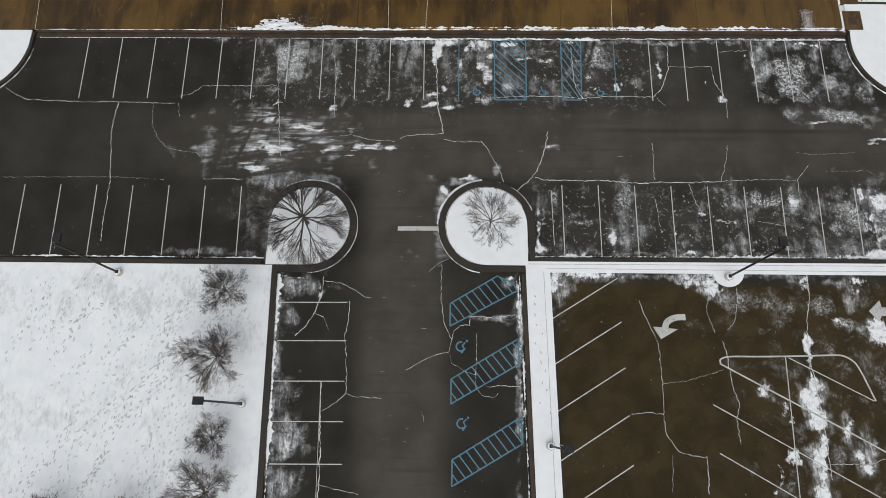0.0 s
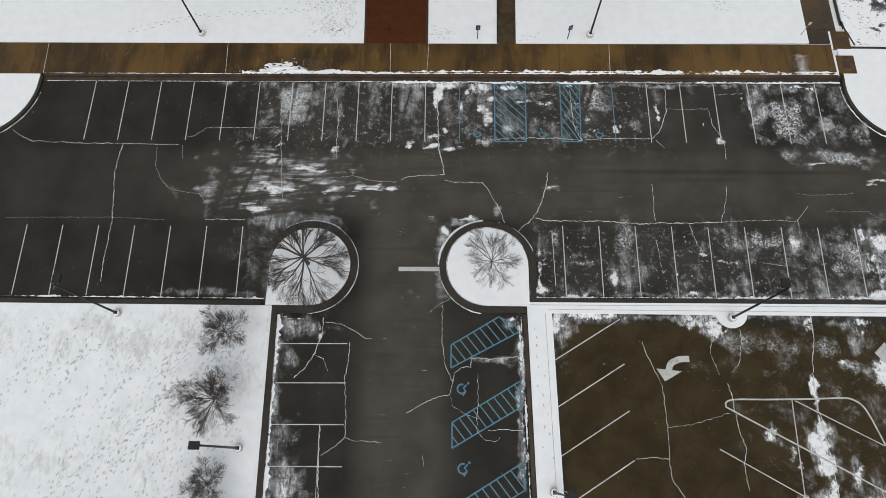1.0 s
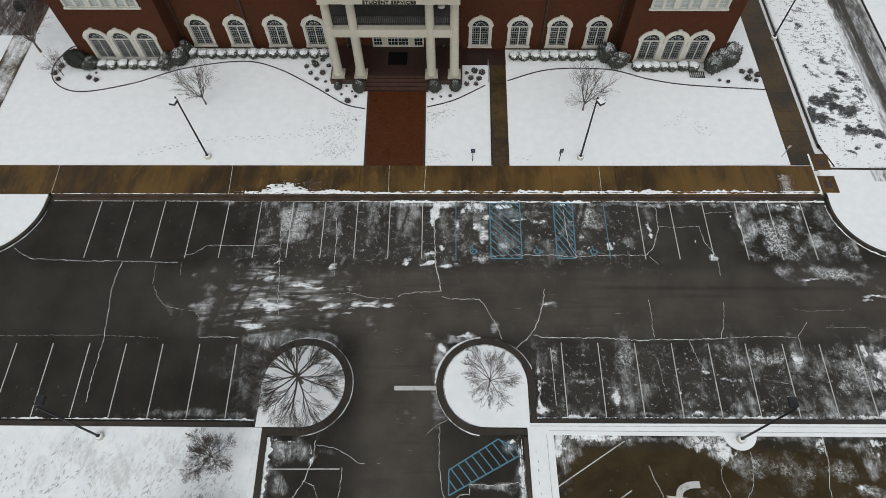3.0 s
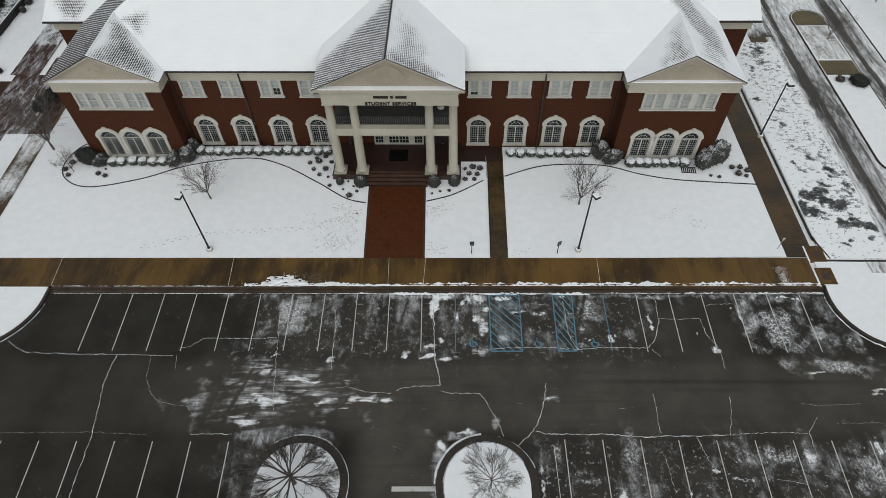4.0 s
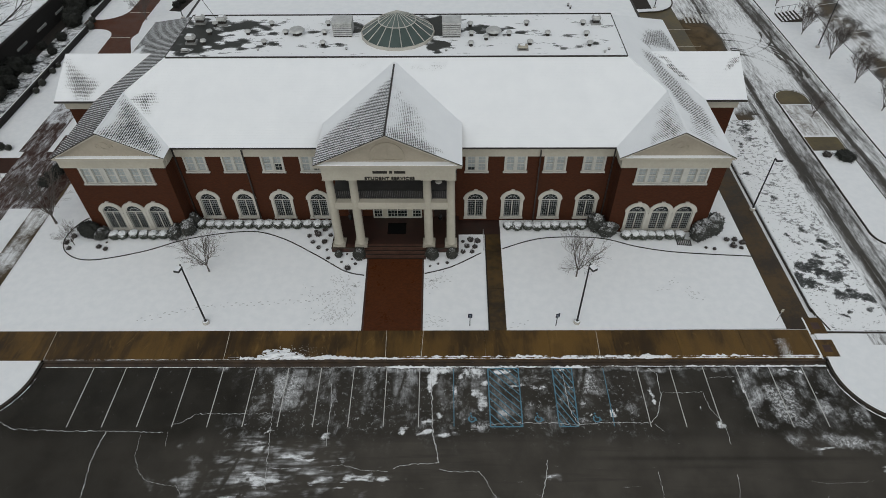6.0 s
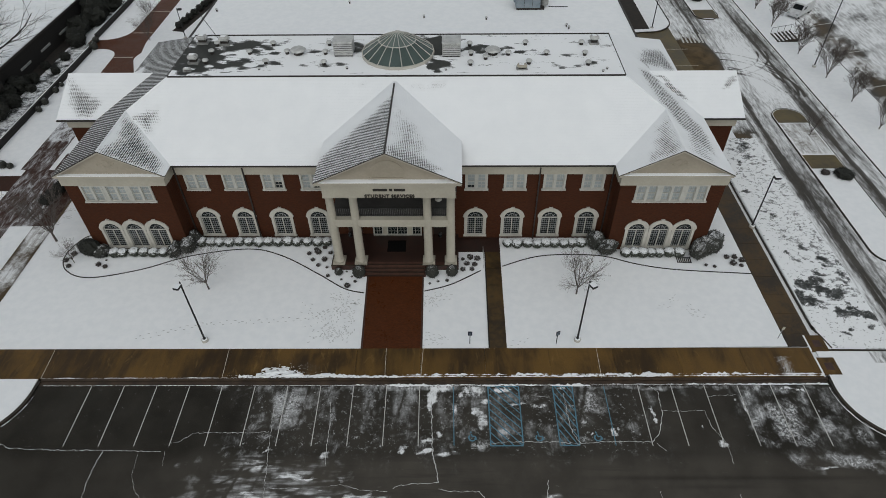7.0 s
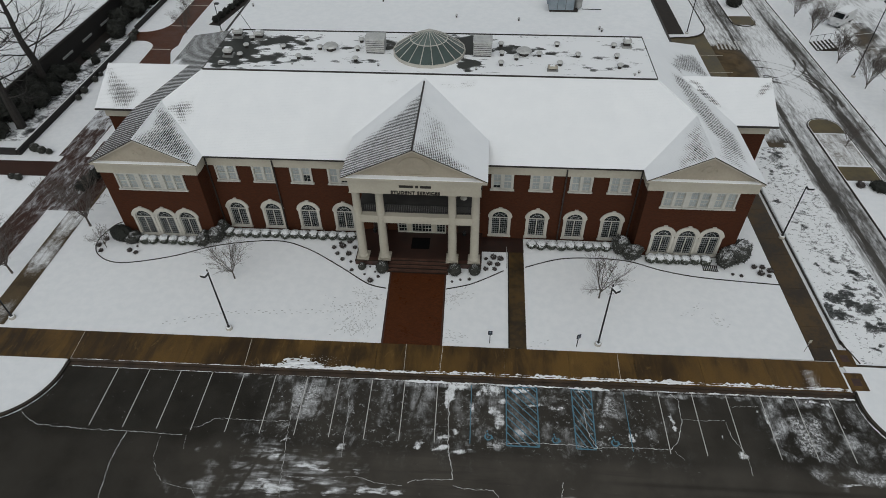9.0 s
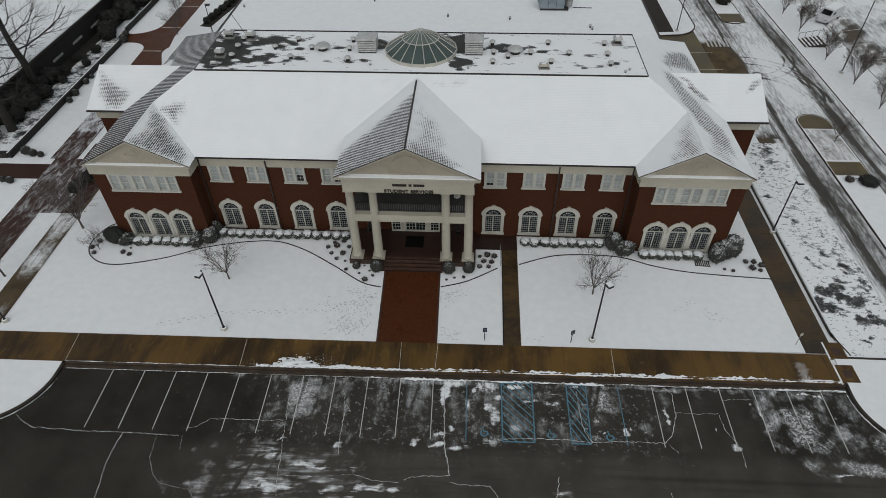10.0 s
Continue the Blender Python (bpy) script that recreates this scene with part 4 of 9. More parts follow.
lot = sheet("road", -90, 90, -70, -3.5, 1.0, 0.0, M_ASPHALT, None, lot_tint, None, lot_lane, (-32.0, 42.0, -44.0, -3.5, 0.13),
            {"haze": lot_field(HAZE, 0.75), "white": lot_field(WHITE, 0.35), "crumb": lot_field(CRUMB, 0.6), "dust": lot_dust})
tagged(lot, "dark wet asphalt car park with broken snow", "road", kind="structure")

# snow-covered lawns, raised behind their kerbs
LAWN_Z = 0.10
bm = bmesh.new()
prism(bm, [(-200, -0.30), (18.0, -0.34), (34.15, -0.17), (34.15, 400), (-200, 400)], -0.05, LAWN_Z)
tagged(solo("lawn", bm, M_SNOW, "even white snow on the lawn before the building", "lawn"), kind="structure")
bm = bmesh.new()
prism(bm, [(37.3, 0.0), (90, 0.0), (90, 400), (34.25, 400), (34.25, 60), (37.3, 60)], -0.05, LAWN_Z)
tagged(solo("lawn", bm, M_SNOW, "snow-covered verge beside the drive", "lawn"), kind="structure")

west = arc(-36.6, -4.4, 5.3, 0, -90, 18)
bm = bmesh.new()
prism(bm, [(-31.3, -3.35)] + west + [(-90, -9.7), (-90, -3.35)], -0.05, LAWN_Z)
tagged(solo("lawn", bm, M_SNOW, "snowy corner lawn behind a rounded kerb", "lawn"), kind="structure")
east = arc(41.4, -4.4, 5.0, 180, 270, 18)
bm = bmesh.new()
prism(bm, [(36.4, -0.2)] + east + [(90, -9.4), (90, -0.2)], -0.05, LAWN_Z)
tagged(solo("lawn", bm, M_SNOW, "snowy corner lawn behind a rounded kerb", "lawn"), kind="structure")
bm = bmesh.new()
sw = [(-90, -23.55), (-9.25, -23.55), (skew(-9.25, -70), -70), (-90, -70)]
prism(bm, sw, -0.05, LAWN_Z)
tagged(solo("lawn", bm, M_TRODDEN, "snow-covered lawn crossed by many footprints", "lawn"), kind="structure")

# kerbs and their gutters
def kerb(line, w0, w1, label="dark wet concrete kerb edged with snow", material=M_KERB):
    bm = bmesh.new()
    ribbon(bm, line, w0, w1, -0.05, 0.13)
    return tagged(solo("kerb", bm, material, label, "kerb"), kind="structure")


kerb([(-31.2, -3.60), (36.3, -3.58)], 0.10, 0.10, "wet brown concrete kerb edged with snow", M_KERB_BROWN)
kerb([(-31.05, -3.2)] + arc(-36.6, -4.4, 5.48, 0, -90, 18) + [(-90, -9.88)], 0.12, 0.12)
kerb([(36.3, -3.3)] + arc(41.4, -4.4, 5.16, 180, 270, 18) + [(90, -9.56)], 0.12, 0.12)
kerb([(-90, -23.35), (-10.15, -23.35)], 0.20, 0.16)
kerb([(-9.05, -23.56), (skew(-9.05, -70), -70)], 0.24, 0.18)
kerb([(10.05, -22.95), (90, -22.6)], 0.16, 0.16)
kerb([(9.33, -24.05), (skew(9.33, -70), -70)], 0.14, 0.14, "wet brown concrete kerb beside the snowy walk", M_KERB_BROWN)

bm = bmesh.new()
ribbon(bm, [(-31.0, -3.95), (36.0, -3.92)], 0.24, 0.22, 0.0, 0.006)
tagged(solo("gutter", bm, M_KERB_BROWN, "wet concrete gutter along the kerb", "gutter"), kind="structure")


def snow_edge(line, w, z, seed, amp=0.6, name="snow_ridge"):
    """A thin uneven ridge of snow left along an edge."""
    rnd = random.Random(seed)
    bm = bmesh.new()
    cols = []
    k = 0
    dense = []
    for a, b in zip(line, line[1:]):
        n = max(1, int(math.dist(a, b) / 0.11))
        dense += [(a[0] + (b[0] - a[0]) * i / n, a[1] + (b[1] - a[1]) * i / n) for i in range(n)]
    dense.append(line[-1])
    for i, p in enumerate(dense):
        q = dense[min(i + 1, len(dense) - 1)]
        o = dense[max(i - 1, 0)]
        d = Vector((q[0] - o[0], q[1] - o[1])).normalized()
        nn = Vector((-d.y, d.x))
        wave = [noise.noise(Vector((p[0] * s, p[1] * s, seed + s))) for s in (0.35, 1.3, 3.7, 9.0)]
        f = 0.5 + amp * (1.3 * wave[0] + 0.8 * wave[1] + 0.7 * wave[2]) + 0.5 * wave[3] + rnd.uniform(-0.2, 0.2)
        ww = max(0.003, w * f)
        c = Vector(p)
        l, r = c + nn * ww * (1 + 0.8 * wave[2]), c - nn * ww * (0.7 - 0.8 * wave[2])
        cols.append([bm.verts.new((l.x, l.y, z)), bm.verts.new((c.x, c.y, z + min(0.04, ww * 0.4))), bm.verts.new((r.x, r.y, z))])
    for a, b in zip(cols, cols[1:]):
        for j in (0, 1):
            bm.faces.new((a[j], a[j + 1], b[j + 1], b[j]))
    return tagged(solo(name, bm, M_SNOW, "thin uneven ridge of snow along the kerb", "snow", kind="stuff", smooth=True))


# dark ribbon stands for the shadow along the edge between the lawns
kerb([(37.5, -0.62), (44.0, -0.7), (60.0, -1.6)], 0.10, 0.10, "dark strip painted as the shadow line between snowy lawns")
snow_edge([(-31, -3.46), (-9, -3.46)], 0.05, 0.135, 1)
snow_edge([(-14, -3.36), (0, -3.36), (36, -3.30)], 0.10, 0.135, 2, 1.0)
snow_edge([(-4.0, -4.10), (36, -4.05)], 0.05, 0.01, 22, 1.3)
snow_edge([(-30.6, -4.14), (36, -4.14)], 0.04, 0.006, 3, 0.5)
snow_edge([(-15, -3.22), (-5, -3.22), (12, -3.14), (36, -3.14)], 0.09, 0.136, 31, 1.7)
snow_edge([(-2.0, -4.2), (16, -4.2)], 0.07, 0.007, 32, 2.2)
snow_edge([(-30, -23.0), (-10, -23.0)], 0.06, 0.01, 4, 1.2)
snow_edge([(10.0, -22.7), (60, -22.35)], 0.12, 0.01, 5, 0.8)
snow_edge([(-8.75, -24.2), (skew(-8.75, -45), -45)], 0.14, 0.01, 6, 1.0)
snow_edge([(9.05, -24.2), (skew(9.05, -45), -45)], 0.10, 0.01, 7, 0.8)
snow_edge(arc(-36.6, -4.4, 5.75, -8, -80, 24), 0.06, 0.008, 8, 0.5)
snow_edge(arc(41.4, -4.4, 5.45, 180, 262, 24), 0.09, 0.008, 9, 0.5)

# sidewalks as slabs with open joints
PAVE_Z = 0.13


def path_walk():
    """The narrow concrete path, which leans a little to the east as it runs up to the building."""
    root = tagged(thing("pavement", "narrow wet brown concrete path to the building", "pavement"), kind="structure")
    for k in range(5):
        a, b = -0.33 + 2.49 * k + 0.01, -0.33 + 2.49 * (k + 1) - 0.01
        lo, hi = (7.72 + 0.0115 * y for y in (a, b))
        bm = bmesh.new()
        prism(bm, [(lo, a), (lo + 1.52, a), (hi + 1.52, b), (hi, b)], -0.04, PAVE_Z)
        part("slab", bm, M_PATHB, root)


def slab_walk(name, x0, x1, y0, y1, cuts, along="x", material=M_PAVE, z=PAVE_Z, label="wet brown concrete sidewalk"):
    root = tagged(thing(name, label, "pavement"), kind="structure")
    marks = [x0 if along == "x" else y0] + list(cuts) + [x1 if along == "x" else y1]
    for a, b in zip(marks, marks[1:]):
        g = 0.010
        if along == "x":
            bm = boxes((a + g, b - g, y0, y1, -0.04, z))
        else:
            bm = boxes((x0, x1, a + g, b - g, -0.04, z))
        part("slab", bm, material, root)
    return root


slab_walk("pavement", -90, 35.9, -3.50, -0.345, [1.6 + 5.63 * k for k in range(-16, 7)])
slab_walk("pavement", 34.2, 36.6, -0.15, 44.0, [1.2 + 2.4 * k for k in range(0, 18)], "y", M_PATH)
for y0 in (-0.75, -3.2):
    ramp = tagged(thing("kerb_ramp", "wet brown kerb ramp with a dark warning plate", "kerb ramp", "kerb ramps"), kind="structure")
    part("slab", boxes((36.05, 37.55, y0, y0 + 1.75, -0.04, 0.145)), M_PAVE, ramp)
    part("plate", boxes((36.45, 37.15, y0 + 0.45, y0 + 1.2, 0.145, 0.152)), M_STEP, ramp)
    part("flare", boxes((35.9, 36.05, y0, y0 + 1.75, -0.04, 0.150)), M_SNOW, ramp)
path_walk()
slab_walk("pavement", 5.06, 9.42, 12.12, 14.42, [], "x", M_PORCH, label="wet dark paving beside the portico")

for x0, x1 in ((-31.05, -31.25), (-15.4, -15.58), (-1.42, -1.5), (1.66, 1.79), (17.06, 17.16)):
    bm = bmesh.new()
    ribbon(bm, [(x0, -3.50), (x1, -0.345)], 0.022, 0.022, PAVE_Z + 0.001, PAVE_Z + 0.006)
    tagged(solo("snow_joint", bm, M_JOINT, "pale snow caught in a pavement joint", "joint", "pavement joints", "structure"))

# a low heap of shovelled snow on the pavement
bm = bmesh.new()
pile = [[None] * 25 for _ in range(97)]
for i in range(97):
    for j in range(25):
        u, v = i / 96, j / 24
        px, py = -12.9 + 5.0 * u, -3.46 + 1.45 * v * (0.40 + 0.6 * math.sin(3.0 * u + 0.2))
        h = 0.20 * (1 - (2 * u - 1) ** 2) * (1 - v ** 1.5) * (0.85 + 1.4 * noise.noise(Vector((px * 1.3, py * 3.6, 4))) + 0.9 * noise.noise(Vector((px * 3.2, py * 9, 2)))) - 0.045
        pile[i][j] = bm.verts.new((px + 0.12 * noise.noise(Vector((px * 3, py * 3, 1))), py, PAVE_Z + max(-0.03, h)))
for i in range(96):
    for j in range(24):
        bm.faces.new((pile[i][j], pile[i + 1][j], pile[i + 1][j + 1], pile[i][j + 1]))
tagged(solo("shovelled_snow", bm, M_SNOW, "low mound of shovelled snow on the wet pavement", "snow", smooth=True), kind="stuff")

def snow_flecks(x0, x1, y0, y1, n, z, seed, big=0.055):
    rnd = random.Random(seed)
    bm = bmesh.new()
    for _ in range(n):
        x, y = rnd.gauss((x0 + x1) / 2, (x1 - x0) / 4), y0 + (y1 - y0) * rnd.random() ** 1.6
        r, t = rnd.uniform(0.2, 1.0) * big, rnd.uniform(0, 6.28)
        pts = [(x + r * rnd.uniform(0.5, 1.5) * math.cos(t + k * 1.05), y + r * rnd.uniform(0.4, 1.0) * math.sin(t + k * 1.05)) for k in range(6)]
        bm.faces.new([bm.verts.new((a, b, z + rnd.uniform(0.001, 0.006))) for a, b in pts])
    return tagged(solo("snow_flecks", bm, M_SNOW, "loose crumbs of snow scattered on wet pavement", "snow"), kind="stuff")


snow_flecks(-10.5, -6.5, -3.2, -1.9, 90, PAVE_Z, 1, 0.04)
snow_flecks(32.6, 33.7, -3.3, -1.3, 900, PAVE_Z, 2, 0.028)

# red brick walk from the pavement to the steps
brick_walk = tagged(thing("brick_walk", "wide wet red brick walkway leading to the steps", "walkway"), kind="structure")
bm = bmesh.new()
prism(bm, [(-3.64, -0.34), (1.54, -0.34), (1.42, 8.62), (-3.92, 8.62)], -0.04, PAVE_Z + 0.004)
part("paving", bm, M_PAVER, brick_walk)
for a, b in (((-3.72, -0.34), (-4.00, 8.62)), ((1.62, -0.34), (1.50, 8.62))):
    bm = bmesh.new()
    ribbon(bm, [a, b], 0.09, 0.09, -0.04, PAVE_Z + 0.012)
    part("border", bm, M_STEP, brick_walk)

# kerbed tree islands
def island(cx, cy, r, corner, label, kerbed=None):
    root = tagged(thing("tree_island", label, "island", "tree islands"), kind="structure")
    a0, a1, far = corner
    line = arc(cx, cy, r, a0, a1, 34) + [far]
    bm = bmesh.new()
    prism(bm, line, -0.05, 0.15)
    part("snow_bed", bm, M_SNOW, root)
    c = Vector((cx, cy))
    bm = bmesh.new()
    if kerbed:
        ribbon(bm, [(-9.25, cy - r - 0.31), (cx - 1.2, cy - r - 0.31)] + arc(cx, cy, r * 1.10, *kerbed, 34), 0.27, 0.25, -0.05, 0.137)
    else:
        ribbon(bm, [tuple(c + (Vector(p) - c) * 1.10) for p in line], 0.27, 0.25, -0.05, 0.137, True)
    part("kerb", bm, M_KERB, root)
    return root


island(6.65, -20.35, 3.05, (0, 270, (9.7, -23.4)), "round snow-covered tree island with a dark kerb")
island(-6.75, -20.45, 3.05, (-90, 180, (-9.8, -23.5)), "round snow-covered tree island with a dark kerb", (-90, 148))
snow_edge(arc(6.65, -20.35, 3.66, 20, 262, 60), 0.07, 0.008, 11, 0.7)
snow_edge(arc(6.65, -20.35, 3.74, 95, 185, 30), 0.08, 0.008, 13, 1.4)
snow_edge(arc(6.65, -20.35, 3.10, 30, 250, 50), 0.03, 0.152, 14, 0.6)
snow_edge(arc(-6.75, -20.45, 3.66, -88, 140, 60), 0.045, 0.008, 12, 0.7)
snow_edge(arc(-6.75, -20.45, 3.72, 55, 125, 30), 0.10, 0.008, 15, 1.4)

# snow-covered walk and strip of the lower car park
bm = bmesh.new()
prism(bm, [(9.5, -23.1), (90, -22.8), (90, -23.75), (11.3, -23.9), (skew(11.3, -70), -70), (skew(9.5, -70), -70)], -0.05, 0.14)
tagged(solo("pavement", bm, M_SNOW, "snow-covered concrete walk with a few footprints", "pavement"), kind="structure")
for line in ([(9.7, -23.30), (90, -22.98)], [(11.0, -23.62), (90, -23.60)], [(10.82, -23.9), (skew(10.75, -70), -70)]):
    bm = bmesh.new()
    ribbon(bm, line, 0.022, 0.022, 0.14, 0.143)
    tagged(solo("edge_line", bm, M_TRACK, "faint edge of the walk showing through snow", "edge", "walk edges", "structure"))
bm = bmesh.new()
prism(bm, arc(24.3, -23.7, 1.15, 180, 360, 18), -0.05, 0.15)
tagged(solo("lamp_island", bm, M_SNOW, "small half-round snowy bump under a lamp post", "island"), kind="structure")


# ---- road markings ----
def stripe(a, b, w, material=M_LINE, label="thin worn white parking stripe", group="parking stripes", z=0.008):
    bm = bmesh.new()
    ribbon(bm, [a, b], w * 0.36, w * 0.36, 0.001, z)
    return solo("parking_stripe", bm, material, label, "road marking", group)


for x in [-26.38 + 2.797 * i for i in range(11)] + [19.97 + 2.782 * i for i in range(6)]:
    stripe((x, -4.2), (x + (0.06 if x < 5 else -0.02), -9.75), 0.10)
for x in (4.46, 17.1):
    stripe((x, -4.3), (x, -9.7), 0.10, M_BLUE, "worn blue stripe of an accessible bay")
for i in range(7):
    x = -29.2 + 2.823 * i
    stripe((x, -17.28), (x + 0.15, -22.9), 0.10)
for i in range(12):
    x = 12.43 + 2.77 * i
    stripe((x, -17.0), (x + 0.02 - 0.02 * i, -22.6), 0.10)
stripe((11.6, -17.4), (11.7, -21.8), 0.07)
for i, y in enumerate((-26.3, -29.1, -31.95, -34.7, -37.5, -40.3)):
    stripe((skew(-8.6, y), y - 0.05), (skew(-3.62, y), y), 0.10)
stripe((skew(-5.3, -32), -32.0), (skew(-5.3, -42), -42), 0.05)
bm = bmesh.new()
ribbon(bm, [(-0.05, -20.6), (3.17, -20.58)], 0.17, 0.17, 0.001, 0.008)
solo("stop_line", bm, M_LINE, "wide worn white stop line", "road marking")
for i in range(5):
    y = -27.36 - 3.25 * i
    stripe((skew(11.2, y), y), (skew(16.15, y), y + 3.1), 0.11)


def clip(poly, p, d):
    """The stretch of the line p + t d that lies inside a convex outline, or None."""
    hits = []
    for a, b in zip(poly, poly[1:] + poly[:1]):
        ex, ey = b[0] - a[0], b[1] - a[1]
        den = d[0] * ey - d[1] * ex
        if abs(den) < 1e-9:
            continue
        t = ((a[0] - p[0]) * ey - (a[1] - p[1]) * ex) / den
        u = ((a[0] - p[0]) * d[1] - (a[1] - p[1]) * d[0]) / den
        if -1e-6 <= u <= 1 + 1e-6:
            hits.append(t)
    if len(hits) < 2 or max(hits) - min(hits) < 0.15:
        return None
    return [(p[0] + d[0] * t, p[1] + d[1] * t) for t in (min(hits), max(hits))]


def hatch(poly, d, gap, label="blue hatched aisle beside an accessible bay"):
    """An outlined area filled with slanting bars."""
    root = tagged(thing("hatched_marking", label, "road marking", "hatched aisles"))
    for i, (a, b) in enumerate(zip(poly, poly[1:] + poly[:1])):
        bm = bmesh.new()
        ribbon(bm, [a, b], 0.05, 0.05, 0.001, 0.0085 + 0.001 * i)
        part("outline", bm, M_BLUE, root)
    cx = sum(p[0] for p in poly) / len(poly)
    cy = sum(p[1] for p in poly) / len(poly)
    n = (-d[1], d[0])
    for k in range(-14, 15):
        cut = clip(poly, (cx + n[0] * gap * k, cy + n[1] * gap * k), d)
        if cut:
            bm = bmesh.new()
            ribbon(bm, cut, 0.045, 0.045, 0.001, 0.007)
            part("bar", bm, M_BLUE, root)
    return root


hatch([(7.36, -4.28), (9.93, -4.28), (9.88, -9.72), (7.34, -9.73)], (0.70, -0.714), 0.50)
hatch([(12.81, -4.28), (14.45, -4.28), (14.27, -9.7), (12.76, -9.7)], (0.52, -0.854), 0.44)
for y in (-26.3, -31.7, -37.1):
    x = skew(3.9, y)
    top = 3.0 if y > -27 else 2.85
    if y > -27:
        area = [(x, y), (x, y - 1.65), (x + 4.9, y + 1.0), (x + 4.6, y + 1.55), (x + 3.45, y + 2.1)]
    else:
        area = [(x, y), (x, y - 1.7), (x + 4.8, y + 1.1), (x + 4.8, y + 2.9)]
    hatch(area, (0.62, -0.785), 0.56)


def wheelchair_mark(x, y, s, turn=0.0):
    root = thing("access_symbol", "worn blue wheelchair symbol painted on asphalt", "road marking", "access symbols", pose(x, y, 0, 0, 0, turn))
    bm = bmesh.new()
    ribbon(bm, [(a * s, b * s) for a, b in arc(0, -0.15, 0.42, 130, 400, 20)], 0.06, 0.06, 0.002, 0.009)
    part("wheel", bm, M_BLUE, root)
    bm = bmesh.new()
    ribbon(bm, [(-0.12 * s, 0.42 * s), (0.0, 0.05 * s), (0.4 * s, 0.02 * s), (0.58 * s, -0.4 * s)], 0.06, 0.06, 0.002, 0.0072)
    part("seat_line", bm, M_BLUE, root)
    bm = bmesh.new()
    prism(bm, arc(-0.16 * s, 0.62 * s, 0.12 * s, 0, 330, 10), 0.002, 0.009)
    part("dot", bm, M_BLUE, root)


for x, y in ((5.9, -8.95), (11.2, -8.95), (15.8, -8.95)):
    wheelchair_mark(x, y, 0.62, 0)
for x, y in ((4.85, -29.35), (4.95, -34.65)):
    wheelchair_mark(x, y, 0.75, -60)

# arrows and loops of the lower car park
bm = bmesh.new()
ribbon(bm, smooth_line([(20.93, -27.1), (20.2, -27.15), (19.6, -27.45), (19.4, -27.95)], 6), 0.22, 0.22, 0.001, 0.009)
prism(bm, [(18.53, -27.8), (20.32, -27.98), (19.06, -28.7)], 0.001, 0.0085)
solo("turn_arrow", bm, M_LINE, "bent white arrow painted on the wet asphalt", "road marking")
bm = bmesh.new()
prism(bm, [(34.1, -26.5), (34.97, -25.71), (35.05, -26.22), (37.5, -26.2), (37.5, -26.85), (34.95, -26.85), (34.7, -27.27)], 0.001, 0.009)
solo("straight_arrow", bm, M_LINE, "straight white arrow painted on the wet asphalt", "road marking")
bm = bmesh.new()
ribbon(bm, smooth_line([(36.5, -37.8), (31.0, -34.7), (24.0, -30.9), (23.1, -30.3), (23.6, -29.9), (26.0, -29.85), (29.0, -29.77), (31.2, -29.68), (31.9, -29.78), (32.5, -30.2), (32.85, -30.9), (33.1, -31.6), (33.5, -32.8)], 7), 0.055, 0.055, 0.001, 0.008)
solo("loop_line", bm, M_LINE, "white painted line closing a bay in a loop", "road marking")
for a, b in (((27.7, -29.8), (27.4, -39.6)), ((22.3, -33.2), (33.0, -39.2)), ((22.4, -36.4), (28.5, -39.9)), ((27.9, -29.9), (33.4, -32.8))):
    stripe(a, b, 0.10)


# ---- snow-filled cracks in the asphalt ----
def crack(pts, w=0.05, seed=0):
    rnd = random.Random(seed * 7 + 3)
    line = []
    for a, b in zip(pts, pts[1:]):
        n = max(2, int(math.dist(a, b) / 0.17))
        for i in range(n):
            f = i / n
            j = 0.055 if 0 < i else 0.0
            line.append((a[0] + (b[0] - a[0]) * f + rnd.uniform(-j, j), a[1] + (b[1] - a[1]) * f + rnd.uniform(-j, j)))
    line.append(pts[-1])
    bm = bmesh.new()
    cols = []
    for i, p in enumerate(line):
        o, q = line[max(0, i - 1)], line[min(len(line) - 1, i + 1)]
        d = Vector((q[0] - o[0], q[1] - o[1])).normalized()
        ww = 0.72 * w * rnd.uniform(0.3, 1.0)
        cols.append((bm.verts.new((p[0] - d.y * ww, p[1] + d.x * ww, 0.010)), bm.verts.new((p[0] + d.y * ww, p[1] - d.x * ww, 0.010))))
    for a, b in zip(cols, cols[1:]):
        bm.faces.new((a[0], a[1], b[1], b[0]))
    solo("crack", bm, M_CRACK, "crooked snow-filled crack in the asphalt", "crack", "asphalt cracks", "stuff")


CRACKS_A = [
    ([(-32.4, -8.9), (-31.5, -9.5), (-30.6, -9.9), (-29.1, -10.0), (-26.1, -10.1), (-22.3, -10.1), (-18.4, -10.2)], 0.035),
    ([(-18.1, -10.2), (-17.9, -11.4)], 0.02),
    ([(-23.0, -10.1), (-23.1, -11.1), (-23.2, -12.5), (-22.9, -14.5), (-22.6, -16.8), (-22.6, -19.0), (-22.6, -20.5), (-22.5, -21.8)], 0.045),
    ([(-20.1, -10.4), (-20.0, -12.1), (-19.2, -13.5), (-18.3, -14.2), (-17.1, -14.4), (-16.1, -14.5), (-15.6, -15.1)], 0.018),
    ([(-31.1, -16.7), (-22.4, -16.6), (-18.4, -16.8)], 0.012),
    ([(-15.3, -16.7), (-12.2, -16.7)], 0.04),
    ([(-17.9, -9.5), (-17.1, -9.3), (-16.3, -8.6), (-14.7, -8.6), (-11.7, -8.6), (-10.3, -8.5)], 0.03),
    ([(-10.4, -6.4), (-10.0, -10.0), (-9.6, -13.8), (-9.4, -14.8)], 0.03),
]
